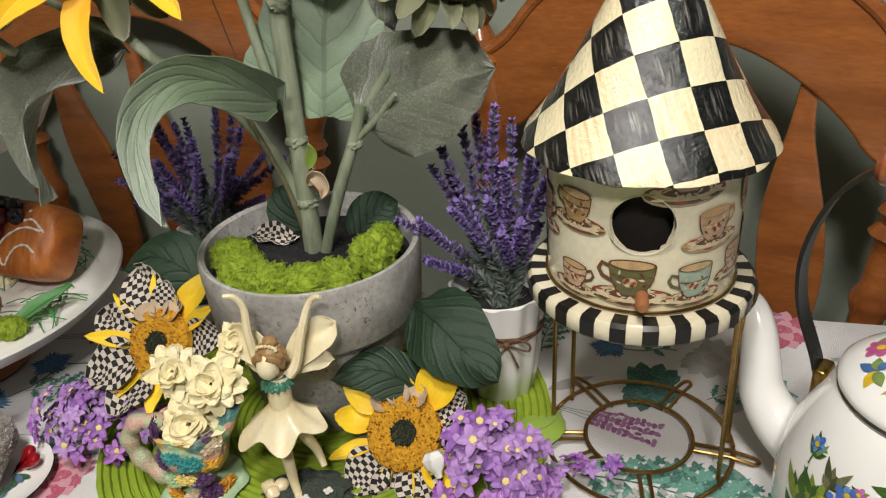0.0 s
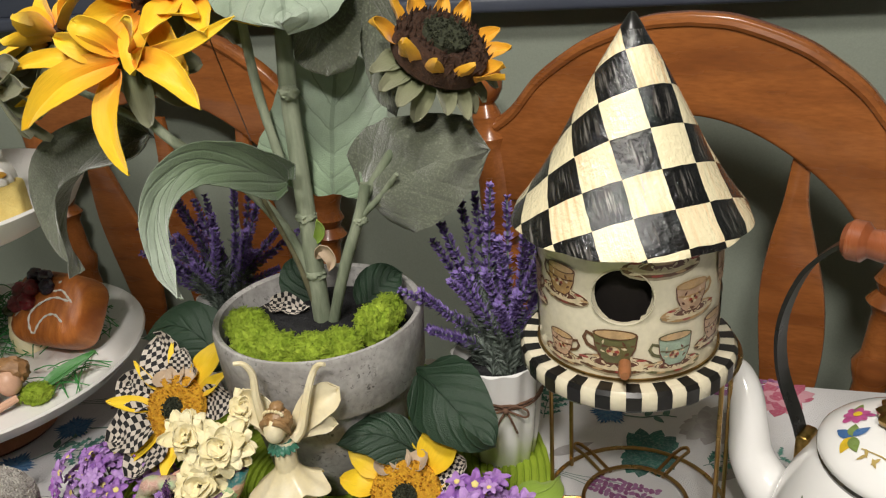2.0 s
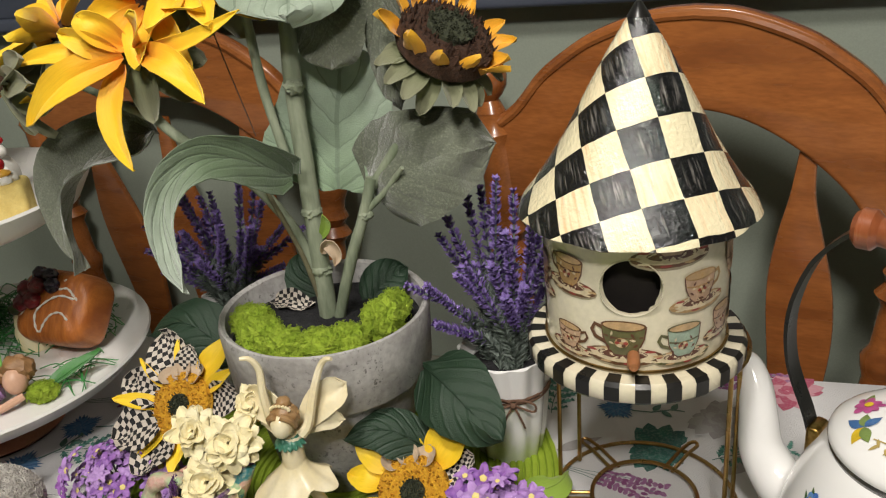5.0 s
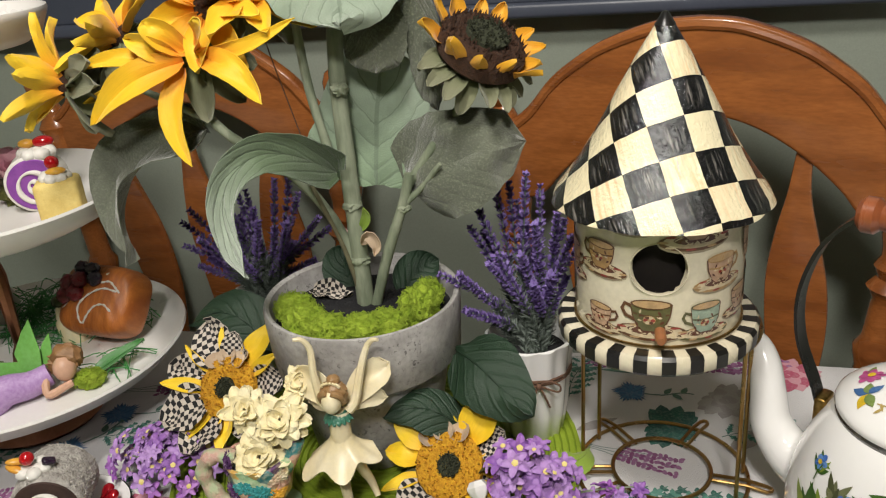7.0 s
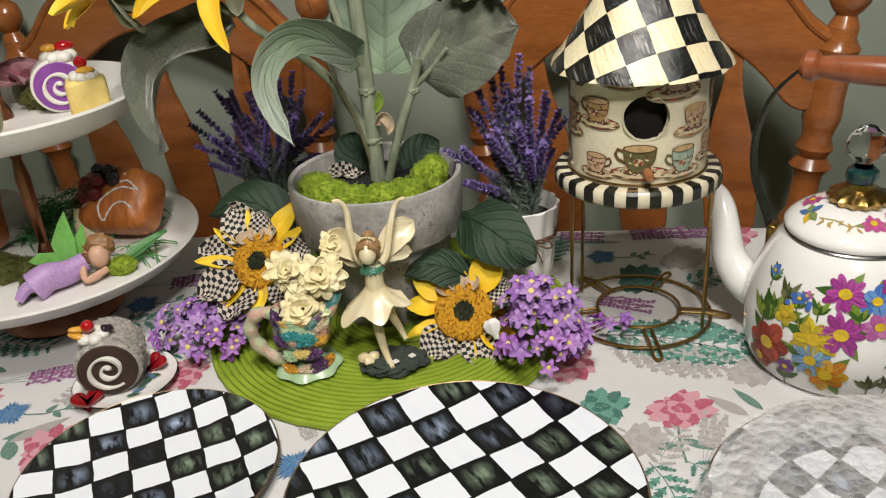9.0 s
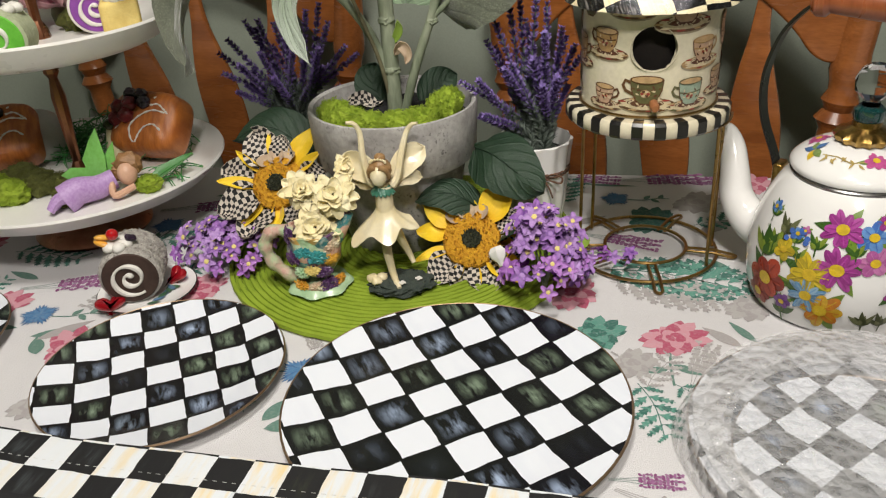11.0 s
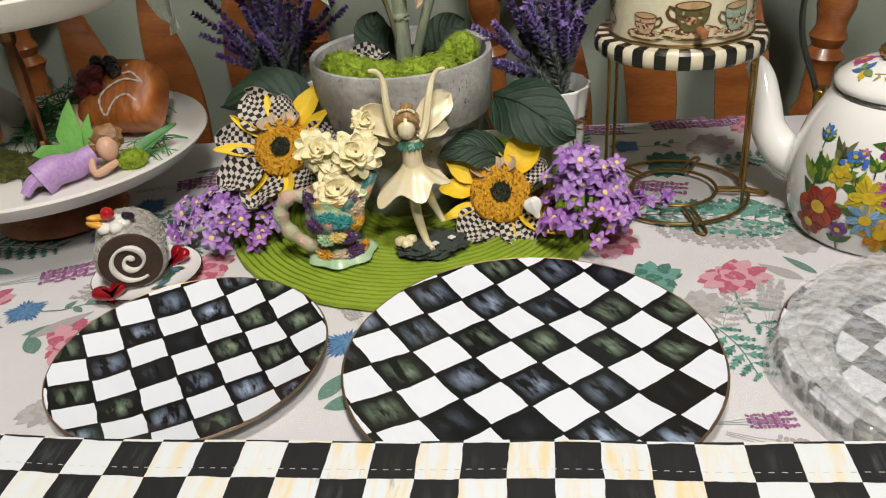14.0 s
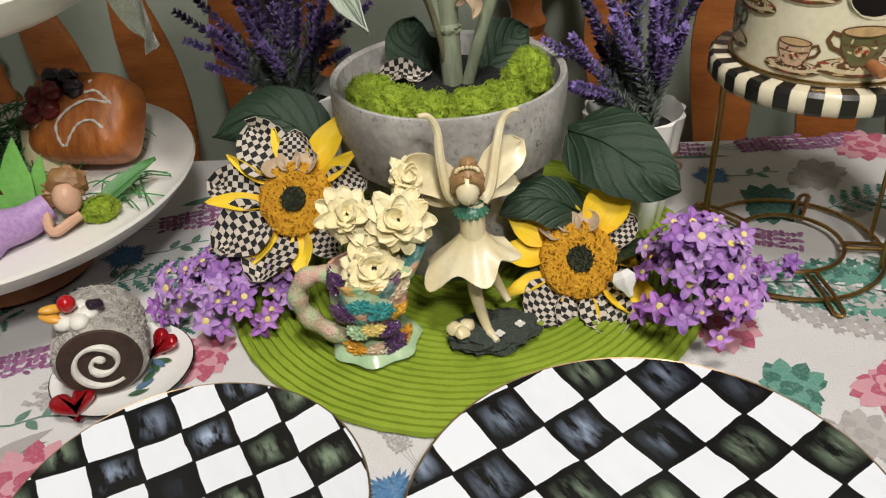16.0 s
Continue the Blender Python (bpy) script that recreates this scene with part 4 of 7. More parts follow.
# broad felt leaf seen from beneath
plant_leaf([(0.040, 0.862, 1.022), (0.064, 0.850, 1.042), (0.092, 0.842, 1.055), (0.120, 0.850, 1.064), (0.150, 0.866, 1.064)], 0.098, (0.05, -0.95, 0.30), felt_leaf, "grey felt underside", cup=-0.07, shape=0.56, wavy=0.14, seed=1.0, base=0.30, nu=16, point=0.5)
plant_leaf([(0.004, 0.870, 1.022), (0.008, 0.874, 1.062), (0.012, 0.882, 1.105), (0.018, 0.892, 1.150)], 0.122, (0, -1, 0.2), sage_leaf, "", cup=0.07, shape=0.62, wavy=0.10, seed=2.0, base=0.40, nu=16)
plant_leaf([(-0.014, 0.885, 1.225), (-0.006, 0.855, 1.217), (0.006, 0.822, 1.200), (0.010, 0.805, 1.180)], 0.125, (0, -0.2, 1), sage_leaf, "", cup=-0.10, shape=0.6, wavy=0.10, seed=4.0, base=0.25, nu=16)
plant_leaf([(0.018, 0.868, 1.200), (0.020, 0.858, 1.172), (0.022, 0.852, 1.148), (0.022, 0.850, 1.132)], 0.062, (0, -1, 0.1), felt_leaf, "grey felt underside", cup=-0.1, shape=0.7, wavy=0.08, seed=5.0, base=0.4)
plant_leaf([(0.056, 0.868, 1.215), (0.064, 0.87, 1.165), (0.068, 0.87, 1.125), (0.070, 0.872, 1.092)], 0.034, (0.5, -0.8, 0.0), felt_leaf, "grey felt underside", cup=-0.2, shape=0.8, wavy=0.15, seed=6.0, base=0.3)
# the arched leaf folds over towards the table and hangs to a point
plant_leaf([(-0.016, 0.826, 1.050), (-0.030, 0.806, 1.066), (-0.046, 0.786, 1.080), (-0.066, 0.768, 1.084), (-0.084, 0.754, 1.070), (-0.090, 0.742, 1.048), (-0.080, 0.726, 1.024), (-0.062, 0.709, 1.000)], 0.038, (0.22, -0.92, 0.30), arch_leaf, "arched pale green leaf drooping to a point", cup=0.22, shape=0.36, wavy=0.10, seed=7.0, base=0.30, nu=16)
plant_leaf([(-0.140, 0.838, 1.088), (-0.165, 0.834, 1.088), (-0.205, 0.830, 1.072), (-0.236, 0.826, 1.045), (-0.244, 0.825, 1.005), (-0.236, 0.825, 0.962)], 0.060, (-0.4, -0.7, 0.5), felt_leaf, "drooping grey felt leaf", cup=0.2, shape=0.75, wavy=0.28, seed=9.0, base=0.12)
plant_leaf([(-0.008, 0.845, 0.985), (0.000, 0.842, 1.000), (0.000, 0.838, 1.012)], 0.010, (0, -1, 0), lime_leaf, "", cup=0.1, seed=11.0)
plant_leaf([(-0.006, 0.840, 0.975), (0.003, 0.834, 0.985), (0.009, 0.834, 0.975), (0.006, 0.834, 0.965)], 0.012, (0.3, -1, 0), beige_ribbon, "curled dry leaf scrap", cup=0.3, seed=12.0)
plant_leaf([(-0.03, 0.875, 0.902), (-0.045, 0.885, 0.93), (-0.04, 0.895, 0.95)], 0.045, (0, -1, 0.5), dark_leaf, "dark green leaf", cup=0.1, seed=13.0)
plant_leaf([(0.015, 0.875, 0.902), (0.035, 0.885, 0.925), (0.055, 0.893, 0.935)], 0.045, (0, -1, 0.5), dark_leaf, "dark green leaf", cup=0.1, seed=14.0)

# sunflower heads
flower_head(plant, INV @ orient((0.112, 0.866, 1.143), (0.46, -0.34, 0.82)), 0.040, 13, 0.030, 0.017, sun_orange, seed_brown, 58, 14, 18, 0.032, seed_green, bulge=0.5, wild=1.5)


def long_petals(head, m, rows_, mat_):
    """Long single petals, each from root to tip with a sideways bow and a width."""
    back = m.inverted() @ INV
    for k, (root, tip, bow, width) in enumerate(rows_):
        a, b, c = Vector(root), Vector(tip), Vector(bow)
        ctrl = [back @ (a.lerp(b, t) + c * math.sin(math.pi * t)) for t in (0.0, 0.25, 0.5, 0.75, 1.0)]
        part("petal", ribbon_leaf(ctrl, width * 0.9, back.to_3x3() @ Vector((0.25 * math.sin(k * 2.3), -0.9, 0.4 + 0.3 * math.cos(k * 1.9))), 0.20, 0.72, 0.22, 0.14, 0.0006, 8, 4, k * 1.7, 0.9), mat_, head)


FRONT = INV @ orient((-0.128, 0.822, 1.160), (0.15, -0.95, 0.28), 20)
front_head = flower_head(plant, FRONT, 0.009, 0, 0.05, 0.02, sun_yellow, seed_brown, 8, 38, 9, 0.045, wild=2.0)
long_petals(front_head, FRONT, [((-0.122, 0.812, 1.160), (-0.062, 0.792, 1.122), (0.006, -0.006, 0.010), 0.027), ((-0.136, 0.810, 1.152), (-0.131, 0.782, 1.072), (-0.012, -0.006, 0.004), 0.024), ((-0.134, 0.808, 1.158), (-0.219, 0.788, 1.110), (-0.002, -0.012, 0.010), 0.032), ((-0.150, 0.816, 1.154), (-0.228, 0.802, 1.156), (0.0, -0.006, 0.008), 0.020), ((-0.150, 0.814, 1.146), (-0.232, 0.800, 1.126), (0.0, -0.004, 0.002), 0.016), ((-0.118, 0.815, 1.162), (-0.030, 0.812, 1.188), (0.0, -0.008, -0.006), 0.015), ((-0.132, 0.814, 1.164), (-0.158, 0.798, 1.192), (-0.004, -0.008, 0.006), 0.026), ((-0.122, 0.814, 1.166), (-0.108, 0.792, 1.196), (0.006, -0.008, 0.004), 0.022), ((-0.140, 0.812, 1.160), (-0.178, 0.800, 1.180), (0, -0.010, 0.004), 0.024)], sun_yellow)
flower_head(plant, INV @ orient((-0.118, 0.842, 1.198), (0.05, -0.75, 0.66)), 0.014, 11, 0.056, 0.024, sun_yellow, seed_brown, 30, 30, 8, 0.040, wild=2.0)
flower_head(plant, INV @ orient((-0.258, 0.815, 1.142), (-0.86, -0.42, 0.20)), 0.012, 9, 0.052, 0.024, sun_yellow, seed_brown, 48, 25, 11, 0.048, wild=1.6)
flower_head(plant, INV @ orient((-0.215, 0.850, 1.176), (-0.45, -0.35, 0.82)), 0.012, 9, 0.056, 0.025, sun_yellow, seed_brown, 45, 25, 11, 0.048, wild=1.6)
flower_head(plant, INV @ orient((-0.085, 0.850, 1.205), (0.35, -0.55, 0.75)), 0.011, 8, 0.058, 0.024, sun_yellow, seed_brown, 20, 30, 8, 0.042, wild=1.8)
part("tag_thread", tube(curve_pts(w2p((-0.083, 0.852, 1.21), (-0.078, 0.858, 1.16), (-0.066, 0.862, 1.10), (-0.060, 0.862, 1.075)), 6), 0.0006, 5), twine, plant, "thin beige thread")

part("cloth_scrap", ribbon_leaf(w2p((-0.072, 0.862, 0.912), (-0.050, 0.856, 0.914), (-0.030, 0.858, 0.909)), 0.022, (0, -0.3, 1), 0.2, 0.9, 0.5, 0.4, 0.0008, 8, 5, 4.0), petal_checks, plant, "crumpled checked cloth scrap")
# moss on the soil
def moss_tuft(r, scale, seed, count):
    """A cushion of moss: a lump under a mat of short curled strands."""
    b = blob(r * 0.92, scale, 0.30, 3.0, 4, seed=seed)
    for v in b.verts:
        v.co += v.co.normalized() * 0.0012 * noise.noise(v.co * 620)
    for q in range(count):
        d = Vector((rng.gauss(0, 1), rng.gauss(0, 1), abs(rng.gauss(0, 0.9)) - 0.1)).normalized()
        k = 1 + 0.30 * noise.noise(d * 3.0 + Vector((seed, seed * 1.7, -seed)))
        p0 = Vector((d.x * scale[0], d.y * scale[1], d.z * scale[2])) * r * 0.90 * k
        side = d.orthogonal().normalized()
        side = math.cos(q) * side + math.sin(q) * d.cross(side)
        p1 = p0 + d * rng.uniform(0.0016, 0.0030) + side * 0.0012
        tube([p0, p1, p1 + side * rng.uniform(0.001, 0.0024) - d * rng.uniform(-0.0006, 0.0012)], 0.00030, 3, bm=b)
    return b


for k, (a, far, r, sx) in enumerate(((203, 0.066, 0.0205, 1.0), (232, 0.066, 0.0205, 1.1), (259, 0.067, 0.0195, 1.15), (286, 0.066, 0.0205, 1.15), (306, 0.066, 0.0190, 1.0), (340, 0.066, 0.0215, 0.9), (2, 0.066, 0.0170, 0.85))):
    x, y = -0.015 + far * math.cos(radians(a)), 0.846 + far * math.sin(radians(a))
    single("moss_clump", moss_tuft(r, (sx, 0.95, 0.85 if k < 5 else 1.05), k * 3.1, 620), moss_mat, "bright green preserved moss on the pot's soil", "moss", at(x, y, 0.9125 if k < 5 else 0.916), "moss in the pot")

# ---- lavender ----


def lavender_spike(ctrl, purple_from=0.42):
    """A stem with grey-green needles below and feathery whorls of florets above."""
    pts = curve_pts(ctrl, 10)
    n = len(pts) - 1
    b = tube(pts, 0.0010, 5, index=1)
    for k in range(560):
        t = rng.random()
        flower = t > purple_from + rng.gauss(0, 0.07)
        if flower:
            # florets gather in whorls
            t = min(0.999, round(t * 17) / 17 + rng.gauss(0, 0.010))
        i = max(0, min(n - 1, int(t * n)))
        p = pts[i].lerp(pts[i + 1], t * n - i)
        d = (pts[i + 1] - pts[i]).normalized()
        a = rng.random() * math.tau
        o = d.orthogonal().normalized()
        o = math.cos(a) * o + math.sin(a) * d.cross(o)
        ln = (0.0098 - 0.0042 * t if flower else 0.0125) * rng.uniform(0.65, 1.2)
        way = (o * (0.85 if flower else 0.6) + d * rng.uniform(0.5, 1.0)).normalized()
        w = d.cross(o) * (0.0015 if flower else 0.0007)
        h = way.cross(w).normalized() * 0.0009
        mid = p + way * ln * (0.62 if flower else 0.4)
        v = [b.verts.new(c) for c in (p, mid + w, mid + h, mid - w, p + way * ln)]
        for q in ((0, 1, 2), (0, 2, 3), (4, 2, 1), (4, 3, 2)):
            f = b.faces.new([v[c] for c in q])
            f.material_index = 0 if flower else 1
    return b


def pot_wave(a, k):
    return 1 + (0.035 * math.cos(a * 12) if 1 <= k <= 7 else 0)


def lavender(label, x, y, tips, rz=0):
    p = thing("lavender_pot", label + " in a fluted white pot", "potted plant", at(x, y, 0.7515, rz))
    part("pot", lathe([(0, 0), (0.028, 0.0), (0.031, 0.003), (0.036, 0.035), (0.0395, 0.075), (0.041, 0.092), (0.0425, 0.104), (0.0435, 0.112), (0.0415, 0.113), (0.039, 0.100), (0.036, 0.094), (0, 0.094)], 96, pot_wave), white_glaze, p)
    part("filler", lathe([(0.037, 0.094), (0.02, 0.098), (0, 0.099)], 24), soil_mat, p)
    for dz in (0.0, 0.0035):
        part("twine_wrap", tube([(0.0408 * math.cos(a), 0.0408 * math.sin(a), 0.076 + dz + 0.001 * math.sin(3 * a)) for a in [math.tau * i / 40 for i in range(40)]], 0.0013, 6, closed=True), twine, p)
    for s in (-1, 1):
        part("bow_loop", tube(curve_pts([(0.012, -0.040, 0.077), (0.012 + s * 0.010, -0.044, 0.084), (0.012 + s * 0.020, -0.044, 0.080), (0.012 + s * 0.018, -0.044, 0.073), (0.012, -0.041, 0.077)], 6), 0.0011, 6), twine, p)
        part("bow_end", tube(curve_pts([(0.012, -0.041, 0.077), (0.012 + s * 0.006, -0.044, 0.066), (0.012 + s * 0.010, -0.043, 0.054)], 6), 0.0011, 6), twine, p)
    part("bow_knot", blob(0.003, sub=2, m=pose(0.012, -0.0425, 0.077)), twine, p)
    inv = pose(0, 0, 0, 0, 0, -rz)
    young = [(x_ * 0.8 + rng.gauss(0, 0.010), y_ * 0.8 + rng.gauss(0, 0.012), z_ * rng.uniform(0.72, 0.90)) for x_, y_, z_ in tips[::2]]
    for tx, ty, tz in tips + young:
        base = Vector((rng.uniform(-0.018, 0.018), rng.uniform(-0.018, 0.018), 0.092))
        tip = inv @ Vector((tx, ty, tz))
        mid = base.lerp(tip, 0.5) + Vector((0, 0, 0.012))
        part("lavender_spike", lavender_spike([base, base.lerp(mid, 0.5) + Vector((0, 0, 0.006)), mid, tip.lerp(mid, 0.4), tip]), [lav_purple, lav_green], p)
    return p


lavender("purple and green artificial lavender", 0.145, 0.872, [(-0.080, -0.02, 0.185), (-0.052, 0.0, 0.225), (-0.042, -0.012, 0.250), (-0.028, 0.01, 0.268), (-0.016, 0.02, 0.262), (0.004, -0.012, 0.282), (0.014, 0.012, 0.262), (0.030, 0.0, 0.238), (0.044, -0.012, 0.222), (0.052, 0.01, 0.205), (-0.060, -0.03, 0.190), (-0.030, -0.038, 0.205), (0.000, -0.04, 0.215), (0.026, -0.038, 0.195), (-0.01, 0.03, 0.24), (0.035, 0.03, 0.22), (-0.045, 0.03, 0.21), (0.012, -0.03, 0.24)])
lavender("purple artificial lavender behind the grey pot", -0.165, 0.962, [(-0.085, -0.02, 0.175), (-0.095, 0.0, 0.195), (-0.075, -0.012, 0.215), (-0.058, 0.01, 0.232), (-0.042, 0.0, 0.225), (-0.030, -0.02, 0.240), (-0.016, 0.012, 0.228), (0.0, -0.01, 0.215), (0.026, 0.0, 0.245), (0.040, 0.012, 0.250), (0.055, -0.01, 0.232), (0.07, 0.0, 0.20), (0.045, -0.03, 0.205), (0.015, -0.035, 0.21), (-0.025, -0.04, 0.205), (-0.055, -0.04, 0.19), (0.08, 0.02, 0.185), (-0.01, -0.02, 0.235)], 0)

# ---- loose dark and lime leaves round the pot ----


def loose_leaf(label, ctrl, width, hint, mat_=None, **kw):
    c = Vector(ctrl[0])
    lf = thing("fabric_leaf", label, "leaf", Matrix.Translation(c), "leaves round the pot")
    rel = [Vector(p) - c for p in ctrl]
    part("blade", ribbon_leaf(rel, width, hint, **kw), mat_ or dark_leaf, lf)
    mid = curve_pts(rel, 6)
    up = Vector(hint).normalized() * 0.0006
    part("midrib", tube([p + up - up * 2.5 * kw["cup"] for p in mid], [0.0011 - 0.0008 * k / (len(mid) - 1) for k in range(len(mid))], 6), mat_ or dark_leaf, lf)


loose_leaf("large dark green fabric leaf leaning on the pot", [(0.080, 0.822, 0.872), (0.104, 0.796, 0.872), (0.130, 0.775, 0.860), (0.158, 0.757, 0.846)], 0.072, (-0.2, -0.6, 0.75), cup=-0.08, shape=0.7, wavy=0.08, seed=21.0, base=0.2)
loose_leaf("dark green fabric leaf against the pot", [(0.094, 0.778, 0.812), (0.070, 0.776, 0.830), (0.046, 0.772, 0.838), (0.018, 0.763, 0.832)], 0.045, (0, -0.6, 0.8), cup=-0.10, shape=0.8, wavy=0.08, seed=22.0)
loose_leaf("dark green fabric leaf beside the pot", [(-0.120, 0.850, 0.846), (-0.150, 0.860, 0.874), (-0.185, 0.868, 0.882), (-0.225, 0.872, 0.862)], 0.062, (-0.1, -0.7, 0.7), cup=-0.10, shape=0.75, wavy=0.08, seed=23.0)
loose_leaf("dark green leaf under the sunflower", [(0.110, 0.772, 0.784), (0.12, 0.752, 0.80), (0.128, 0.735, 0.812)], 0.034, (0.2, -0.6, 0.7), cup=-0.1, seed=24.0)
loose_leaf("bright lime ribbed leaf behind the violets", [(0.150, 0.800, 0.757), (0.172, 0.792, 0.764), (0.196, 0.800, 0.768), (0.205, 0.825, 0.764)], 0.034, (0, -0.3, 1), lime_leaf, cup=-0.1, seed=25.0)

# ---- checked sunflowers ----
LEFT_PETALS = [(65, 0.079, 0.024, 0, 25), (128, 0.080, 0.046, 1, 20), (112, 0.066, 0.011, 0, 30), (150, 0.072, 0.011, 0, 20), (170, 0.080, 0.042, 1, 15), (188, 0.076, 0.016, 0, 10), (214, 0.078, 0.048, 1, 10), (236, 0.070, 0.012, 0, 5), (253, 0.076, 0.050, 1, 10), (285, 0.068, 0.022, 0, 12), (318, 0.062, 0.036, 1, 15), (20, 0.060, 0.034, 1, 25), (40, 0.064, 0.014, 0, 30), (92, 0.058, 0.030, 1, 35)]
RIGHT_PETALS = [(133, 0.074, 0.034, 0, 30), (56, 0.084, 0.036, 0, 30), (95, 0.050, 0.022, 0, 35), (166, 0.064, 0.026, 0, 15), (200, 0.068, 0.015, 0, 0), (31, 0.060, 0.034, 1, 30), (0, 0.072, 0.028, 0, 15), (228, 0.064, 0.042, 1, 5), (262, 0.068, 0.042, 1, 5), (292, 0.068, 0.042, 1, 8), (317, 0.080, 0.032, 0, 10), (340, 0.058, 0.034, 1, 12), (245, 0.060, 0.012, 0, 0), (278, 0.062, 0.012, 0, 0)]
for label, head_at, way, rows_, r in (("checked sunflower pick with yellow florets beside the pot", (-0.142, 0.785, 0.843), (-0.14, -0.76, 0.62), LEFT_PETALS, 0.031), ("checked sunflower pick with yellow petals on the mat", (0.080, 0.752, 0.790), (0.05, -0.72, 0.69), RIGHT_PETALS, 0.032)):
    fl = thing("checked_sunflower", label, "artificial flower", at(head_at[0], head_at[1], 0.757))
    inv = fl.matrix_world.inverted()
    part("stem", tube(curve_pts([inv @ (Vector(head_at) + Vector((0, 0.012, 0))), inv @ (Vector(head_at) + Vector((0.004, 0.03, -0.02))), inv @ Vector((head_at[0], head_at[1] + 0.03, 0.7585))], 5), 0.003, 8), stem_green, fl)
    head = flower_head(fl, inv @ orient(head_at, way), r, 0, 0.054, 0.040, lemon_petal, floret_gold, 22, 40, 6, 0.03, seed_green, bulge=0.28, checked=(99,))
    for k, (a, reach, width, chk, lift) in enumerate(rows_):
        b = petal_bm(reach - r * 0.80, width, lift + rng.uniform(-5, 5) + (22 if a > 180 else 0), rng.uniform(20, 45), 0.18, r * 0.80, seed=rng.random() * 9, point=0.85 if chk else 1.0)
        bmesh.ops.transform(b, matrix=pose(0, 0, -0.001 - 0.0016 * (k % 3), rng.uniform(-22, 22), 0, a), verts=b.verts)
        part("petal", b, petal_checks if chk else lemon_petal, head, "black and cream checked petal" if chk else "")
    for a in (70, 100, 128):
        b = petal_bm(0.017, 0.020, 20, 40 + a * 0.2, 0.3, r * 0.72, seed=a)
        bmesh.ops.transform(b, matrix=pose(0, 0, 0.006, (a - 100) * 0.6, 0, a), verts=b.verts)
        part("cloth_fold", b, beige_ribbon, head, "crumpled beige cloth")
garlic = lathe([(0, 0), (0.006, 0.001), (0.0095, 0.006), (0.0085, 0.012), (0.004, 0.017), (0.0022, 0.022), (0, 0.023)], 24, lambda a, k: 1 + 0.09 * math.cos(a * 6))
single("garlic_charm", garlic, white_glaze, "small white ribbed charm on the sunflower", "ornament", orient((0.108, 0.728, 0.796), (0.3, -0.5, -0.7)))

# ---- violet clusters ----


def floret(r):
    b = bmesh.new()
    for k in range(5):
        p = ribbon_leaf([(0, 0, 0), (r * 0.45, 0, r * 0.22), (r, 0, r * 0.12)], r * 0.62, (0, 0, 1), 0.2, 0.75, 0.3, 0.25, 0.0, 4, 3, k + r * 900)
        add(b, p, pose(0, 0, 0, 0, 0, 72 * k))
    return b


def violets(label, x, y, spread, count, seed, magenta):
    r = random.Random(seed)
    cl = thing("violet_cluster", label, "artificial flowers", at(x, y, 0.7535))
    for k in range(9):
        a, q = r.random() * math.tau, math.sqrt(r.random()) * 0.7
        part("twig", tube(curve_pts([(0, 0, 0.002), (spread[0] * q * 0.4 * math.cos(a), spread[1] * q * 0.4 * math.sin(a), spread[2] * 0.4), (spread[0] * q * math.cos(a), spread[1] * q * math.sin(a), spread[2] * 0.7)], 4), 0.001, 5), stem_green, cl)
    meshes = {}
    for k in range(count):
        a, q = r.random() * math.tau, math.sqrt(r.random())
        h = math.sqrt(max(0, 1 - q * q))
        p = Vector((spread[0] * q * math.cos(a), spread[1] * q * math.sin(a), spread[2] * (0.18 + 0.82 * h * r.uniform(0.6, 1))))
        way = Vector((p.x / spread[0], p.y / spread[1] - 0.6, 0.5 + h)) + Vector((r.gauss(0, 0.3), r.gauss(0, 0.3), 0))
        low = p.z < spread[2] * 0.55 and r.random() < magenta
        p *= r.uniform(0.8, 1.12)
        size = r.uniform(0.0075, 0.0125)
        f = part("floret", floret(size), magenta_petal if low else violet_petal, cl)
        f.matrix_local = orient(p, way, r.random() * 72)
        part("floret_eye", blob(size * 0.27, (1, 1, 0.6), sub=1, m=pose(0, 0, size * 0.12)), violet_eye if r.random() < 0.55 else violet_petal, f)
    return cl


violets("purple and yellow violet cluster on the mat's edge", -0.205, 0.752, (0.056, 0.040, 0.062), 84, 3, 0.5)
violets("purple violet cluster beside the checked sunflower", 0.160, 0.702, (0.042, 0.042, 0.106), 128, 4, 0.75)
spray = thing("violet_spray", "magenta violet spray lying towards the wire stand", "artificial flowers", at(0.200, 0.735, 0.7535))
part("twig", tube(curve_pts([(-0.03, -0.015, 0.02), (0.0, 0.0, 0.03), (0.05, 0.02, 0.024)], 5), 0.001, 5), stem_green, spray)
r_ = random.Random(9)
for k in range(22):
    t = r_.random()
    f = part("floret", floret(0.0085), magenta_petal if k % 3 else violet_petal, spray)
    f.matrix_local = orient((-0.03 + 0.085 * t + r_.gauss(0, 0.004), -0.015 + 0.035 * t + r_.gauss(0, 0.005), 0.028 + r_.gauss(0, 0.006) - 0.006 * t), (r_.gauss(0, 0.6), r_.gauss(-0.4, 0.5), 0.7))

# ---- painted and printed decoration ----
PAINT = {}


def paint(name, c, rough=0.5, coat=0.0):
    if name not in PAINT:
        PAINT[name] = surf("paint_" + name, c, tuple(x * 0.72 for x in c), rough, scale=160, fine=900, bump=0.0, coat=coat)
    return PAINT[name]


def glossy(name, c):
    return paint(name + "_glaze", c, 0.3, 0.12)


# teacup pictures round the birdhouse
def drum_place(a0):
    def f(x, y, lift):
        a = radians(a0) + x / RT
        return Vector(((RT + lift) * math.cos(a), (RT + lift) * math.sin(a), y))
    return f


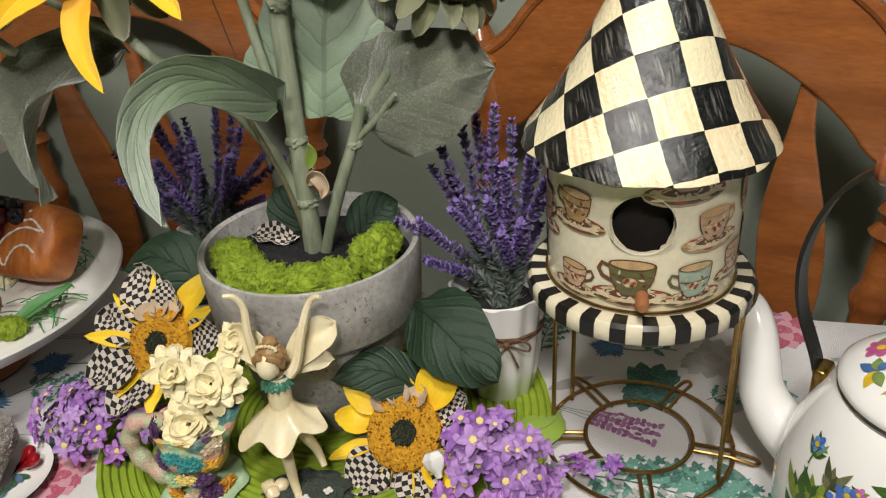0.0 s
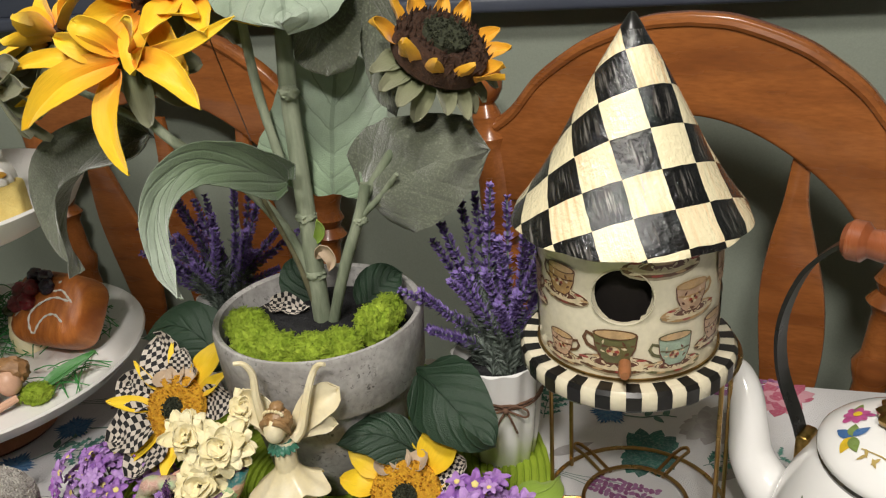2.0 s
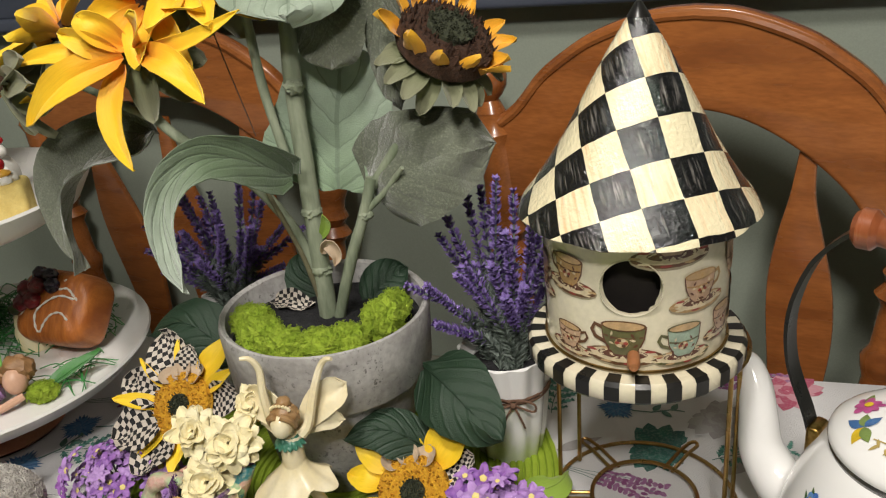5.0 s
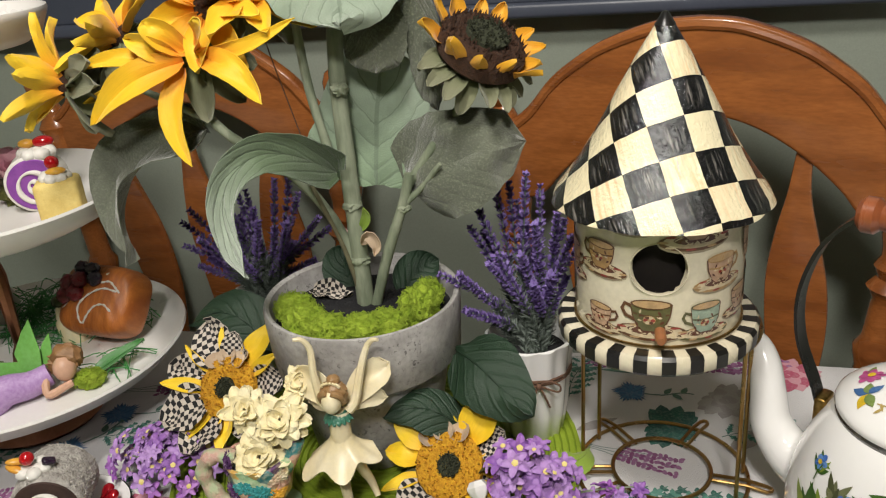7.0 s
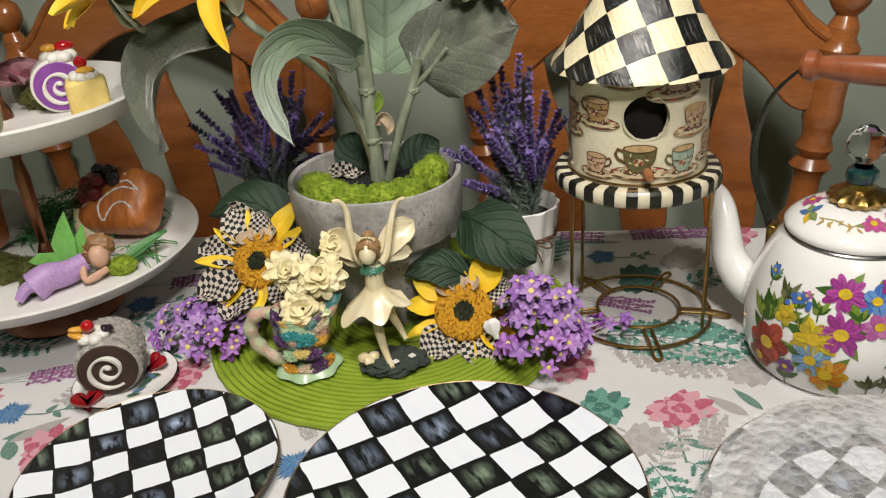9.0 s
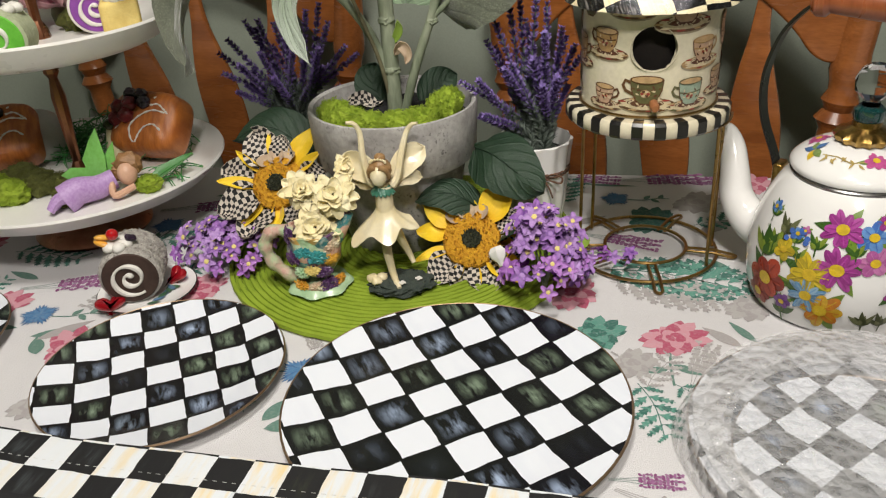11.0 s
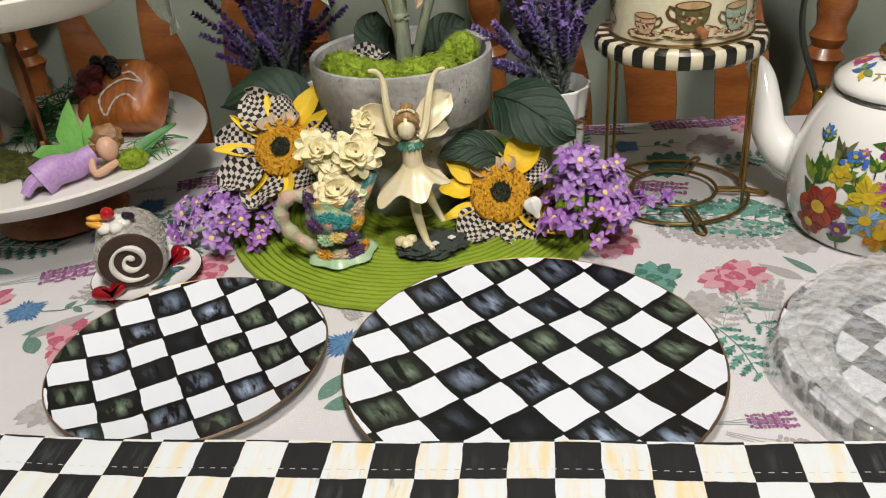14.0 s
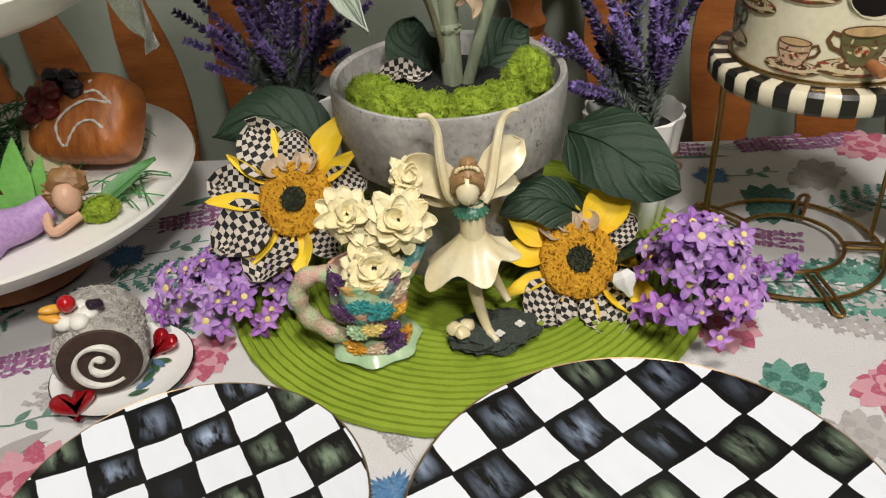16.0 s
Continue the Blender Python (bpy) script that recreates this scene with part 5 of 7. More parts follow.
def teacup(a0, z, s, body, trim, saucer=True, tall=1.0, turn=1):
    b = bmesh.new()
    pl = drum_place(a0)
    t = lambda pts: [(x * s * turn, z + y * s) for x, y in pts]
    if saucer:
        decal(b, t(oval(0, -0.50, 1.0, 0.30)), pl, 0, 4)
        decal(b, t(oval(0, -0.46, 0.98, 0.27)), pl, 1, 1)
        decal(b, t(oval(0, -0.43, 0.86, 0.21)), pl, 2, 5)
        decal(b, t(oval(0.02, -0.40, 0.62, 0.14)), pl, 2, 2)
        for k in range(9):
            q = math.tau * (k + 0.5) / 9
            decal(b, t(oval(0.86 * math.cos(q), -0.45 + 0.22 * math.sin(q), 0.15, 0.035, n=8)), pl, 2, (6, 3, 5)[k % 3], 1)
    stroke(b, t([(0.50, 0.30), (0.72, 0.38), (0.80, 0.20), (0.70, 0.02), (0.42, -0.10)]), s * 0.11, pl, 2, 1)
    side = [(-0.55, 0.42 * tall), (-0.50, 0.05), (-0.36, -0.28), (-0.20, -0.42), (0.20, -0.42), (0.36, -0.28), (0.50, 0.05), (0.55, 0.42 * tall)]
    decal(b, t(side), pl, 3, 0)
    decal(b, t(oval(0, 0.42 * tall, 0.56, 0.15)), pl, 4, 1)
    decal(b, t(oval(0, 0.42 * tall, 0.50, 0.115)), pl, 5, 3)
    # a painted rose panel with a sprig at each side
    decal(b, t(oval(0.04, -0.06, 0.17, 0.14, n=14)), pl, 4, 3, 1)
    for k in range(6):
        q = math.tau * k / 6
        decal(b, t(oval(0.04 + 0.10 * math.cos(q), -0.06 + 0.085 * math.sin(q), 0.06, 0.05, n=8)), pl, 5, (6, 2, 5)[k % 3], 1)
    for k in range(4):
        decal(b, t(drop(-0.26 - 0.05 * k, 0.10 - 0.09 * k, 0.16, 0.07, 60 - 50 * k, 5)), pl, 4, 5 if k % 2 else 2, 1)
        decal(b, t(drop(0.30 + 0.03 * k, 0.12 - 0.09 * k, 0.14, 0.06, 100 + 50 * k, 5)), pl, 4, 2 if k % 2 else 5, 1)
    stroke(b, t(side + side[:1]), s * 0.035, pl, 4, 2)
    stroke(b, t([(-0.48, 0.12), (-0.2, 0.06), (0.2, 0.06), (0.48, 0.12)]), s * 0.05, pl, 4, 1)
    part("teacup_picture", b, [glossy(body[0], body[1]), glossy(trim[0], trim[1]), glossy("umber", (0.13, 0.045, 0.025)), glossy("tea_cream", (0.55, 0.36, 0.18)), glossy("saucer_shade", (0.36, 0.30, 0.20)), glossy("cup_cream", (0.70, 0.58, 0.38)), glossy("cup_red", (0.34, 0.05, 0.04))], bird, "printed antique teacup picture")


BROWN, OLIVE, RED, TEAL, TAN = ("brown", (0.13, 0.055, 0.022)), ("olive", (0.13, 0.12, 0.05)), ("rose_china", (0.58, 0.38, 0.25)), ("seafoam", (0.33, 0.42, 0.32)), ("tan", (0.46, 0.28, 0.11))
for a0, z, s, body_, trim_, sc, tl, tn in ((-41, 0.036, 0.0105, RED, BROWN, True, 1, 1), (-5, 0.043, 0.0145, OLIVE, BROWN, True, 1, -1), (31, 0.038, 0.0120, TEAL, OLIVE, True, 1.35, -1), (62, 0.046, 0.0105, RED, BROWN, True, 1.2, 1), (-41, 0.087, 0.0125, TAN, BROWN, True, 1, -1), (41, 0.078, 0.0125, RED, TAN, True, 1, 1), (-74, 0.072, 0.0115, TAN, BROWN, True, 1.6, 1), (76, 0.086, 0.0125, RED, BROWN, False, 1.7, 1), (-61, 0.117, 0.0125, OLIVE, BROWN, False, 1.4, 1), (-20, 0.126, 0.0120, TAN, BROWN, True, 1, 1), (22, 0.118, 0.0150, RED, BROWN, True, 1, 1), (95, 0.05, 0.0130, OLIVE, BROWN, True, 1, 1), (100, 0.1, 0.0130, TAN, BROWN, True, 1, 1), (-95, 0.045, 0.0130, TEAL, OLIVE, True, 1.2, 1), (-98, 0.095, 0.0130, RED, BROWN, True, 1, 1), (140, 0.06, 0.0140, OLIVE, BROWN, True, 1, 1), (185, 0.08, 0.0140, RED, BROWN, True, 1, 1), (225, 0.05, 0.0130, TAN, BROWN, True, 1, 1)):
    teacup(a0 - 92, z, s * 1.9, body_, trim_, sc, tl, tn)

# flowers painted on the kettle
ARC = [0.0]
for (r0, z0), (r1, z1) in zip(KS, KS[1:]):
    ARC.append(ARC[-1] + math.hypot(r1 - r0, z1 - z0))


def kettle_place(a0, z0):
    k0 = min(range(len(KS)), key=lambda k: abs(KS[k][1] - z0) + (1 if k < 2 else 0))
    s0 = ARC[k0]
    r00 = KS[k0][0]

    def f(x, y, lift):
        s = s0 + y
        k = max(1, min(len(KS) - 2, next((i for i in range(len(ARC) - 1) if ARC[i + 1] >= s), len(KS) - 2)))
        t = (s - ARC[k]) / (ARC[k + 1] - ARC[k])
        r = KS[k][0] + (KS[k + 1][0] - KS[k][0]) * t
        z = KS[k][1] + (KS[k + 1][1] - KS[k][1]) * t
        nr, nz = KS[k + 1][1] - KS[k][1], KS[k][0] - KS[k + 1][0]
        ln = math.hypot(nr, nz) or 1
        a = radians(a0 - 96) + x / max(r00, 0.03)
        r, z = r + lift * 1.6 * nr / ln, z + lift * 1.6 * nz / ln
        return Vector((r * math.cos(a), r * math.sin(a), z))
    return f


def daisy(b, pl, r, n, i0, i1, eye, cx=0, cy=0, layer=0, wide=0.62):
    for k in range(n):
        a = 360 * k / n + 8 * math.sin(k * 3)
        q = r * (0.92 + 0.12 * math.sin(k * 2.3))
        decal(b, oval(cx + 0.56 * q * math.cos(radians(a)), cy + 0.56 * q * math.sin(radians(a)), q * 0.46, r * min(0.36, 2.1 / n), a, 12), pl, layer + k % 3, i0 if k % 2 else i1, 2)
        stroke(b, [(cx + q * f * math.cos(radians(a)), cy + q * f * math.sin(radians(a))) for f in (0.3, 0.6, 0.85)], r * 0.05, pl, layer + 3, i1 if k % 2 else i0)
    decal(b, oval(cx, cy, r * 0.30, r * 0.27, n=12), pl, layer + 4, eye, 2)


GREEN, DGREEN = glossy("leaf", (0.16, 0.27, 0.03)), glossy("deep_leaf", (0.05, 0.12, 0.02))
YEL, GOLD_ = glossy("yellow", (0.70, 0.48, 0.03)), glossy("ochre", (0.50, 0.32, 0.03))
POPPY, LEMON, SKY, ORANGE = ((0.42, 0.055, 0.02), (0.26, 0.03, 0.015)), ((0.70, 0.52, 0.03), (0.50, 0.38, 0.03)), ((0.16, 0.34, 0.56), (0.30, 0.46, 0.62)), ((0.62, 0.22, 0.02), (0.66, 0.40, 0.03))
MAGENTA, PINK, BLUE, VIOLET = ((0.44, 0.07, 0.34), (0.33, 0.04, 0.25)), ((0.56, 0.20, 0.42), (0.44, 0.11, 0.33)), ((0.06, 0.17, 0.52), (0.14, 0.30, 0.62)), ((0.24, 0.08, 0.34), (0.17, 0.05, 0.26))
for a0, z, r, n, (c1, c2) in ((-63, 0.022, 0.017, 6, POPPY), (-57, 0.044, 0.0245, 6, POPPY), (-43, 0.026, 0.0095, 6, VIOLET), (-48, 0.079, 0.0120, 5, LEMON), (-20, 0.030, 0.0210, 8, ORANGE), (-29, 0.064, 0.0215, 10, LEMON), (-29, 0.042, 0.0185, 14, SKY), (-15, 0.076, 0.0215, 11, MAGENTA), (-16, 0.110, 0.0185, 10, MAGENTA), (5, 0.085, 0.0150, 6, PINK), (3, 0.106, 0.0150, 5, BLUE), (10, 0.118, 0.0080, 6, MAGENTA), (-42, 0.098, 0.0070, 6, BLUE), (-38, 0.102, 0.0050, 5, PINK), (-67, 0.110, 0.0070, 5, BLUE), (24, 0.060, 0.0200, 10, MAGENTA), (42, 0.040, 0.0230, 6, POPPY), (54, 0.075, 0.0180, 9, LEMON), (36, 0.090, 0.0140, 12, SKY)):
    b = bmesh.new()
    pl = kettle_place(a0, z)
    for k in (0, 1, 2):
        decal(b, drop(0, 0, r * 1.35, r * 0.5, 70 + 125 * k + a0, 6), pl, 0, 3 + k % 2, 2)
    daisy(b, pl, r, n, 0, 1, 2, layer=1)
    key = "k%02d%02d" % (int(c1[0] * 99), int(c1[2] * 99))
    part("painted_flower", b, [glossy(key + "a", c1), glossy(key + "b", c2), YEL, GREEN, DGREEN], kettle, "hand-painted enamel flower")
for a0, z, n, size, tone in ((-63, 0.066, 8, 0.032, 0), (-57, 0.078, 5, 0.022, 0), (-29, 0.090, 6, 0.018, 1), (-38, 0.076, 5, 0.016, 1), (-6, 0.088, 5, 0.016, 0), (-12, 0.096, 4, 0.012, 1), (-51, 0.092, 6, 0.022, 3), (-42, 0.090, 6, 0.014, 2), (-44, 0.012, 3, 0.026, 0), (4, 0.018, 8, 0.018, 3), (-66, 0.100, 5, 0.016, 0), (14, 0.020, 7, 0.018, 3), (30, 0.080, 5, 0.016, 1)):
    b = bmesh.new()
    pl = kettle_place(a0, z)
    for k in range(n):
        a = 40 + 100 * k / max(1, n - 1)
        decal(b, drop(0, 0, size * (0.7 + 0.3 * math.sin(k * 2.1)), size * 0.26, a, 6), pl, k % 3, 0 if k % 2 else 1, 2)
    stroke(b, [(0, -size * 0.4), (0, 0), (size * 0.1, size * 0.5)], size * 0.07, pl, 3, 1)
    if tone == 2:
        for k in range(7):
            decal(b, oval(size * 0.7 * math.cos(k), size * (0.5 + 0.4 * math.sin(k * 1.7)), size * 0.2, size * 0.2, n=8), pl, 4, 2, 1)
    part("painted_leaves", b, [glossy("grass", (0.22, 0.30, 0.04)), DGREEN, glossy("small_blue", (0.07, 0.16, 0.5))] if tone < 3 else [glossy("sprig", (0.16, 0.17, 0.08)), glossy("sprig_dark", (0.07, 0.08, 0.03)), YEL], kettle, "hand-painted enamel leaves")


def lid_place(a0, rr):
    def f(x, y, lift):
        r = rr + y
        z = float(np.interp(r, [q[0] for q in LID[:9]], [q[1] for q in LID[:9]]))
        a = radians(a0 - 109) + x / rr
        return Vector((r * math.cos(a), r * math.sin(a), z + 0.0003 + lift))
    return f


for a0, rr, kind in ((-62, 0.043, 0), (-20, 0.044, 1), (18, 0.040, 2), (48, 0.040, 2), (-95, 0.038, 3), (100, 0.04, 0), (150, 0.04, 2)):
    b = bmesh.new()
    pl = lid_place(a0, rr)
    if kind == 0:
        for k, a in enumerate((150, 200, 250, 60, 20)):
            decal(b, drop(0, 0, 0.013, 0.007, a, 6), pl, k % 3, (0, 1, 0, 2, 1)[k], 2)
    elif kind == 1:
        for k in range(9):
            decal(b, drop(-0.018 + 0.004 * k, -0.002 + 0.003 * math.sin(k), 0.007, 0.0022, 40 + 70 * (k % 2), 5), pl, k % 2, 3, 1)
        stroke(b, [(-0.02, 0.0), (-0.006, -0.003), (0.008, 0.001), (0.02, -0.002)], 0.0009, pl, 1, 3)
    else:
        daisy(b, pl, 0.0105, 8, 4, 4, 2)
        decal(b, drop(0, 0, 0.016, 0.006, 170, 6), pl, 0, 1, 2)
    part("painted_motif", b, [glossy("bird_blue", (0.06, 0.15, 0.35)), glossy("bird_green", (0.20, 0.28, 0.08)), YEL, glossy("lid_gold", (0.50, 0.37, 0.12)), glossy("lid_pink", (0.55, 0.10, 0.30))], kettle, "hand-painted enamel motif")


# flowers printed on the tablecloth
def flat(x0, y0, turn=0.0):
    c, s = math.cos(radians(turn)), math.sin(radians(turn))

    def f(x, y, lift):
        p = Vector((x0 + x * c - y * s, y0 + x * s + y * c, 0.7502 + lift * 0.5))
        return ROOM.inverted() @ p
    return f


def ink(name, c):
    if "ink_" + name not in PAINT:
        PAINT["ink_" + name] = surf("ink_" + name, c, tuple(x * 0.72 + 0.15 for x in c), 0.9, scale=420, fine=1600, bump=0.1, spec=0.2, lo=0.46, hi=0.74)
    return PAINT["ink_" + name]


PINK, PINK2, TEALI, TEAL2, BLUEI, BLUE2, PLUM, GREYI, STEMI = ink("pink", (0.42, 0.08, 0.14)), ink("rose", (0.58, 0.28, 0.33)), ink("teal", (0.035, 0.14, 0.11)), ink("sea", (0.10, 0.28, 0.22)), ink("blue", (0.04, 0.12, 0.27)), ink("sky", (0.07, 0.19, 0.36)), ink("plum", (0.22, 0.055, 0.17)), ink("grey", (0.36, 0.335, 0.33)), ink("stem", (0.10, 0.20, 0.16))


def bloom(x, y, r, a, b_, turn=0, stalk=True):
    b = bmesh.new()
    pl = flat(x, y, turn)
    if stalk:
        stroke(b, [(0, -r * 0.6), (r * 0.2, -r * 1.4), (r * 0.5, -r * 2.2)], r * 0.07, pl, 0, 2)
        decal(b, drop(r * 0.25, -r * 1.3, r * 0.9, r * 0.32, -10, 6), pl, 0, 2, 1)
        decal(b, drop(r * 0.2, -r * 1.5, r * 0.8, r * 0.3, 215, 6), pl, 0, 2, 1)
    for ring, (rr, n) in enumerate(((1.0, 17), (0.78, 13), (0.55, 10), (0.32, 6))):
        for k in range(n):
            ang = 360 * k / n + ring * 17 + 7 * math.sin(k * 5)
            decal(b, drop(r * 0.06 * math.cos(k), 0, r * rr * (0.9 + 0.2 * math.sin(k * 7 + ring)), r * 0.50 * (1 - 0.10 * ring), ang, 6, 0.5), pl, ring * 2 + k % 2, (k + ring) % 2, 1)
    part("printed_flower", b, [a, b_, STEMI], tablecloth, "printed cotton flower")


def thistle(x, y, r, turn=0):
    b = bmesh.new()
    pl = flat(x, y, turn)
    for k in range(30):
        a = 360 * k / 30
        decal(b, drop(0, 0, r * (0.75 + 0.3 * math.sin(k * 3.7) ** 2), r * 0.22, a, 4), pl, k % 4, k % 2, 1)
    stroke(b, [(r * 0.7, -r * 0.2), (r * 1.6, -r * 0.35), (r * 2.6, -r * 0.15), (r * 3.2, -r * 0.3)], r * 0.09, pl, 0, 2)
    for q, ang in ((1.7, 50), (2.1, -50), (2.6, 60)):
        decal(b, drop(r * q, -r * 0.25, r * 0.7, r * 0.34, ang, 5), pl, 1, 2, 1)
    part("printed_thistle", b, [BLUEI, BLUE2, STEMI], tablecloth, "printed blue thistle")


def fern(x, y, ln, turn, tone, count=9):
    b = bmesh.new()
    pl = flat(x, y, turn)
    stroke(b, [(ln * t / 8, ln * 0.05 * math.sin(t * 0.5)) for t in range(9)], ln * 0.012, pl, 0, 0)
    for k in range(count):
        t = (k + 0.5) / count
        for s in (-1, 1):
            lf = ln * 0.36 * math.sin(math.pi * (0.18 + 0.72 * t)) ** 0.8
            decal(b, drop(ln * t, ln * 0.03, lf, lf * 0.20, s * 56, 6), pl, k % 2, k % 2, 1)
            for q in range(1, 5):
                for w in (-1, 1):
                    decal(b, drop(ln * t + lf * q * 0.2 * 0.56, ln * 0.03 + s * lf * q * 0.2 * 0.83, lf * 0.26 * (1.15 - q * 0.14), lf * 0.11, s * 56 + w * 48, 5), pl, 1 + q % 2, q % 2, 1)
    part("printed_fern", b, tone, tablecloth, "printed fern frond")


def sprig(x, y, ln, turn, tone=None, rows_=12):
    b = bmesh.new()
    pl = flat(x, y, turn)
    rr = random.Random(int(abs(x * 997 + y * 131)))
    for s in (-0.10, 0.0, 0.10):
        stroke(b, [(-ln * 0.7, s * ln * 0.3), (-ln * 0.3, s * ln * 0.5), (0, s * ln), (ln * 0.8, s * ln * 1.9)], ln * 0.012, pl, 0, 2)
        for k in range(rows_):
            t = k / rows_
            for q in (-1, 1):
                decal(b, oval(ln * t, s * ln * (1 + t) + q * ln * 0.045 * (1.25 - t) + rr.gauss(0, 0.02 * ln), ln * 0.055, ln * 0.036, rr.uniform(0, 180), 8), pl, k % 3, k % 2, 1)
    part("printed_lavender", b, tone or [PLUM, ink("mauve", (0.30, 0.12, 0.26)), STEMI], tablecloth, "printed lavender sprig")


def blade(x, y, ln, w, turn, tone):
    b = bmesh.new()
    decal(b, drop(0, 0, ln, w, 0, 8), flat(x, y, turn), 0, 0, 2)
    part("printed_leaf", b, tone, tablecloth, "printed leaf")


G2, T2 = [GREYI, ink("ash", (0.42, 0.40, 0.39))], [TEALI, TEAL2]
bloom(0.286, 0.632, 0.033, PINK, PINK2, -20, True)
bloom(0.212, 0.636, 0.031, TEALI, TEAL2, 10, False)
bloom(0.243, 0.590, 0.024, *G2, stalk=False)
bloom(0.366, 0.690, 0.028, *G2, stalk=False)
bloom(0.188, 0.712, 0.034, PINK, PINK2, 40, False)
bloom(0.420, 0.990, 0.036, PINK, PINK2, 0, False)
bloom(0.285, 0.885, 0.036, TEALI, ink("deep_teal", (0.03, 0.11, 0.09)), 30, False)
bloom(0.348, 0.935, 0.034, *G2, stalk=False)
bloom(-0.315, 0.590, 0.036, PINK, PINK2, 60)
bloom(-0.440, 0.662, 0.034, PINK, PINK2, 10)
bloom(-0.222, 0.708, 0.030, PINK, PINK2, 30, False)
bloom(-0.56, 0.80, 0.034, PINK, PINK2, 0)
bloom(-0.36, 0.455, 0.034, PINK, PINK2, 0)
bloom(0.40, 0.30, 0.034, PINK, PINK2, 0)
bloom(0.62, 0.86, 0.034, PINK, PINK2, 0)
thistle(0.247, 0.945, 0.021, 5)
thistle(-0.066, 0.562, 0.022, 200)
thistle(-0.384, 0.645, 0.022, 10)
thistle(-0.330, 0.860, 0.024, 20)
thistle(-0.355, 0.792, 0.024, 60)
thistle(0.58, 0.62, 0.022, 0)
for x, y, r, tn in ((0.335, 0.565, 0.020, 0), (-0.125, 0.655, 0.020, 40), (-0.52, 0.70, 0.028, 10), (0.46, 0.88, 0.030, 0), (-0.30, 0.500, 0.024, 0), (0.55, 0.72, 0.026, 20)):
    bloom(x, y, r, *G2, turn=tn, stalk=False)
for x, y, ln, tn in ((0.36, 1.0, 0.07, 6), (0.20, 1.01, 0.06, -8), (0.30, 0.58, 0.05, 70), (-0.30, 0.66, 0.05, 160), (-0.47, 0.60, 0.06, 30), (0.50, 0.95, 0.06, 10), (-0.06, 0.60, 0.035, 120)):
    sprig(x, y, ln, tn, [GREYI, ink("ash", (0.42, 0.40, 0.39)), GREYI] if ln < 0.055 else None)
for x, y, ln, tn in ((-0.10, 0.50, 0.06, 110), (-0.50, 0.66, 0.07, 60), (0.36, 0.60, 0.06, 30), (-0.29, 0.73, 0.06, 20), (0.335, 0.87, 0.08, 15)):
    fern(x, y, ln, tn, T2, 6)
fern(0.225, 0.762, 0.15, -14, T2, 11)
fern(0.23, 0.735, 0.12, -18, G2, 9)
fern(0.245, 0.56, 0.075, -75, T2, 6)
fern(0.278, 0.56, 0.065, -50, T2, 6)
fern(0.252, 0.552, 0.06, 60, G2, 6)
fern(0.225, 0.555, 0.05, 80, G2, 5)
fern(-0.33, 0.815, 0.09, 10, T2, 7)
fern(-0.50, 0.785, 0.10, -10, T2, 7)
fern(-0.26, 0.84, 0.09, 40, T2, 7)
fern(0.18, 0.93, 0.08, 80, T2, 7)
fern(0.45, 0.80, 0.09, 30, T2, 7)
sprig(0.235, 0.835, 0.062, -18)
sprig(0.295, 1.005, 0.075, 2)
sprig(-0.395, 0.708, 0.065, 14)
sprig(-0.310, 0.915, 0.075, 12)
sprig(0.238, 0.440, 0.035, 0)
sprig(0.250, 0.415, 0.050, -25, [GREYI, GREYI, GREYI])
sprig(-0.27, 0.94, 0.06, 60)
for x, y, ln, w, tn, tone in ((0.345, 0.62, 0.045, 0.014, 135, GREYI), (0.36, 0.628, 0.04, 0.010, 120, STEMI), (-0.08, 0.49, 0.04, 0.016, 60, STEMI), (-0.075, 0.48, 0.045, 0.018, 20, STEMI), (-0.345, 0.575, 0.035, 0.016, 120, STEMI), (-0.37, 0.605, 0.06, 0.014, 20, STEMI), (-0.36, 0.60, 0.06, 0.016, 40, GREYI), (-0.43, 0.72, 0.05, 0.012, 160, STEMI), (0.335, 0.79, 0.05, 0.013, -50, STEMI), (0.19, 0.87, 0.05, 0.014, 30, GREYI), (0.165, 0.985, 0.06, 0.008, 10, STEMI), (0.21, 0.99, 0.07, 0.007, -5, STEMI), (0.34, 0.85, 0.06, 0.02, 40, GREYI), (-0.24, 0.66, 0.05, 0.012, -20, STEMI), (-0.30, 0.95, 0.06, 0.012, 20, STEMI)):
    blade(x, y, ln, w, tn, tone)

# ---- folded checked towel across the plates ----
lime_cloth = surf("lime_cotton", (0.56, 0.68, 0.20), (0.52, 0.64, 0.18), 0.85, scale=20, fine=700, bump=0.3)
lime_print = surf("tan_print", (0.50, 0.55, 0.155), (0.47, 0.52, 0.145), 0.85, scale=40, fine=700, bump=0.3)
black_cloth = surf("black_trim", (0.008, 0.008, 0.009), (0.014, 0.014, 0.015), 0.8, scale=200, fine=900, bump=0.3)
towel = thing("tea_towel", "lime cotton towel with a black and white checked border", "towel", at(0, 0, 0.7515))


def towel_edge(x):
    return 0.4165 - 0.102 * x - 0.02 * x * x + 0.003 * math.sin(x * 11)


def towel_z(y, x):
    t = max(0.0, min(1.0, (y - 0.25) / 0.08))
    over = max(0.0, min(1.0, (x - 0.12) / 0.25))
    return 0.0025 + (0.0165 + 0.010 * over * over * (3 - 2 * over)) * t * t * (3 - 2 * t) + 0.0008 * math.sin(x * 30 + y * 12)


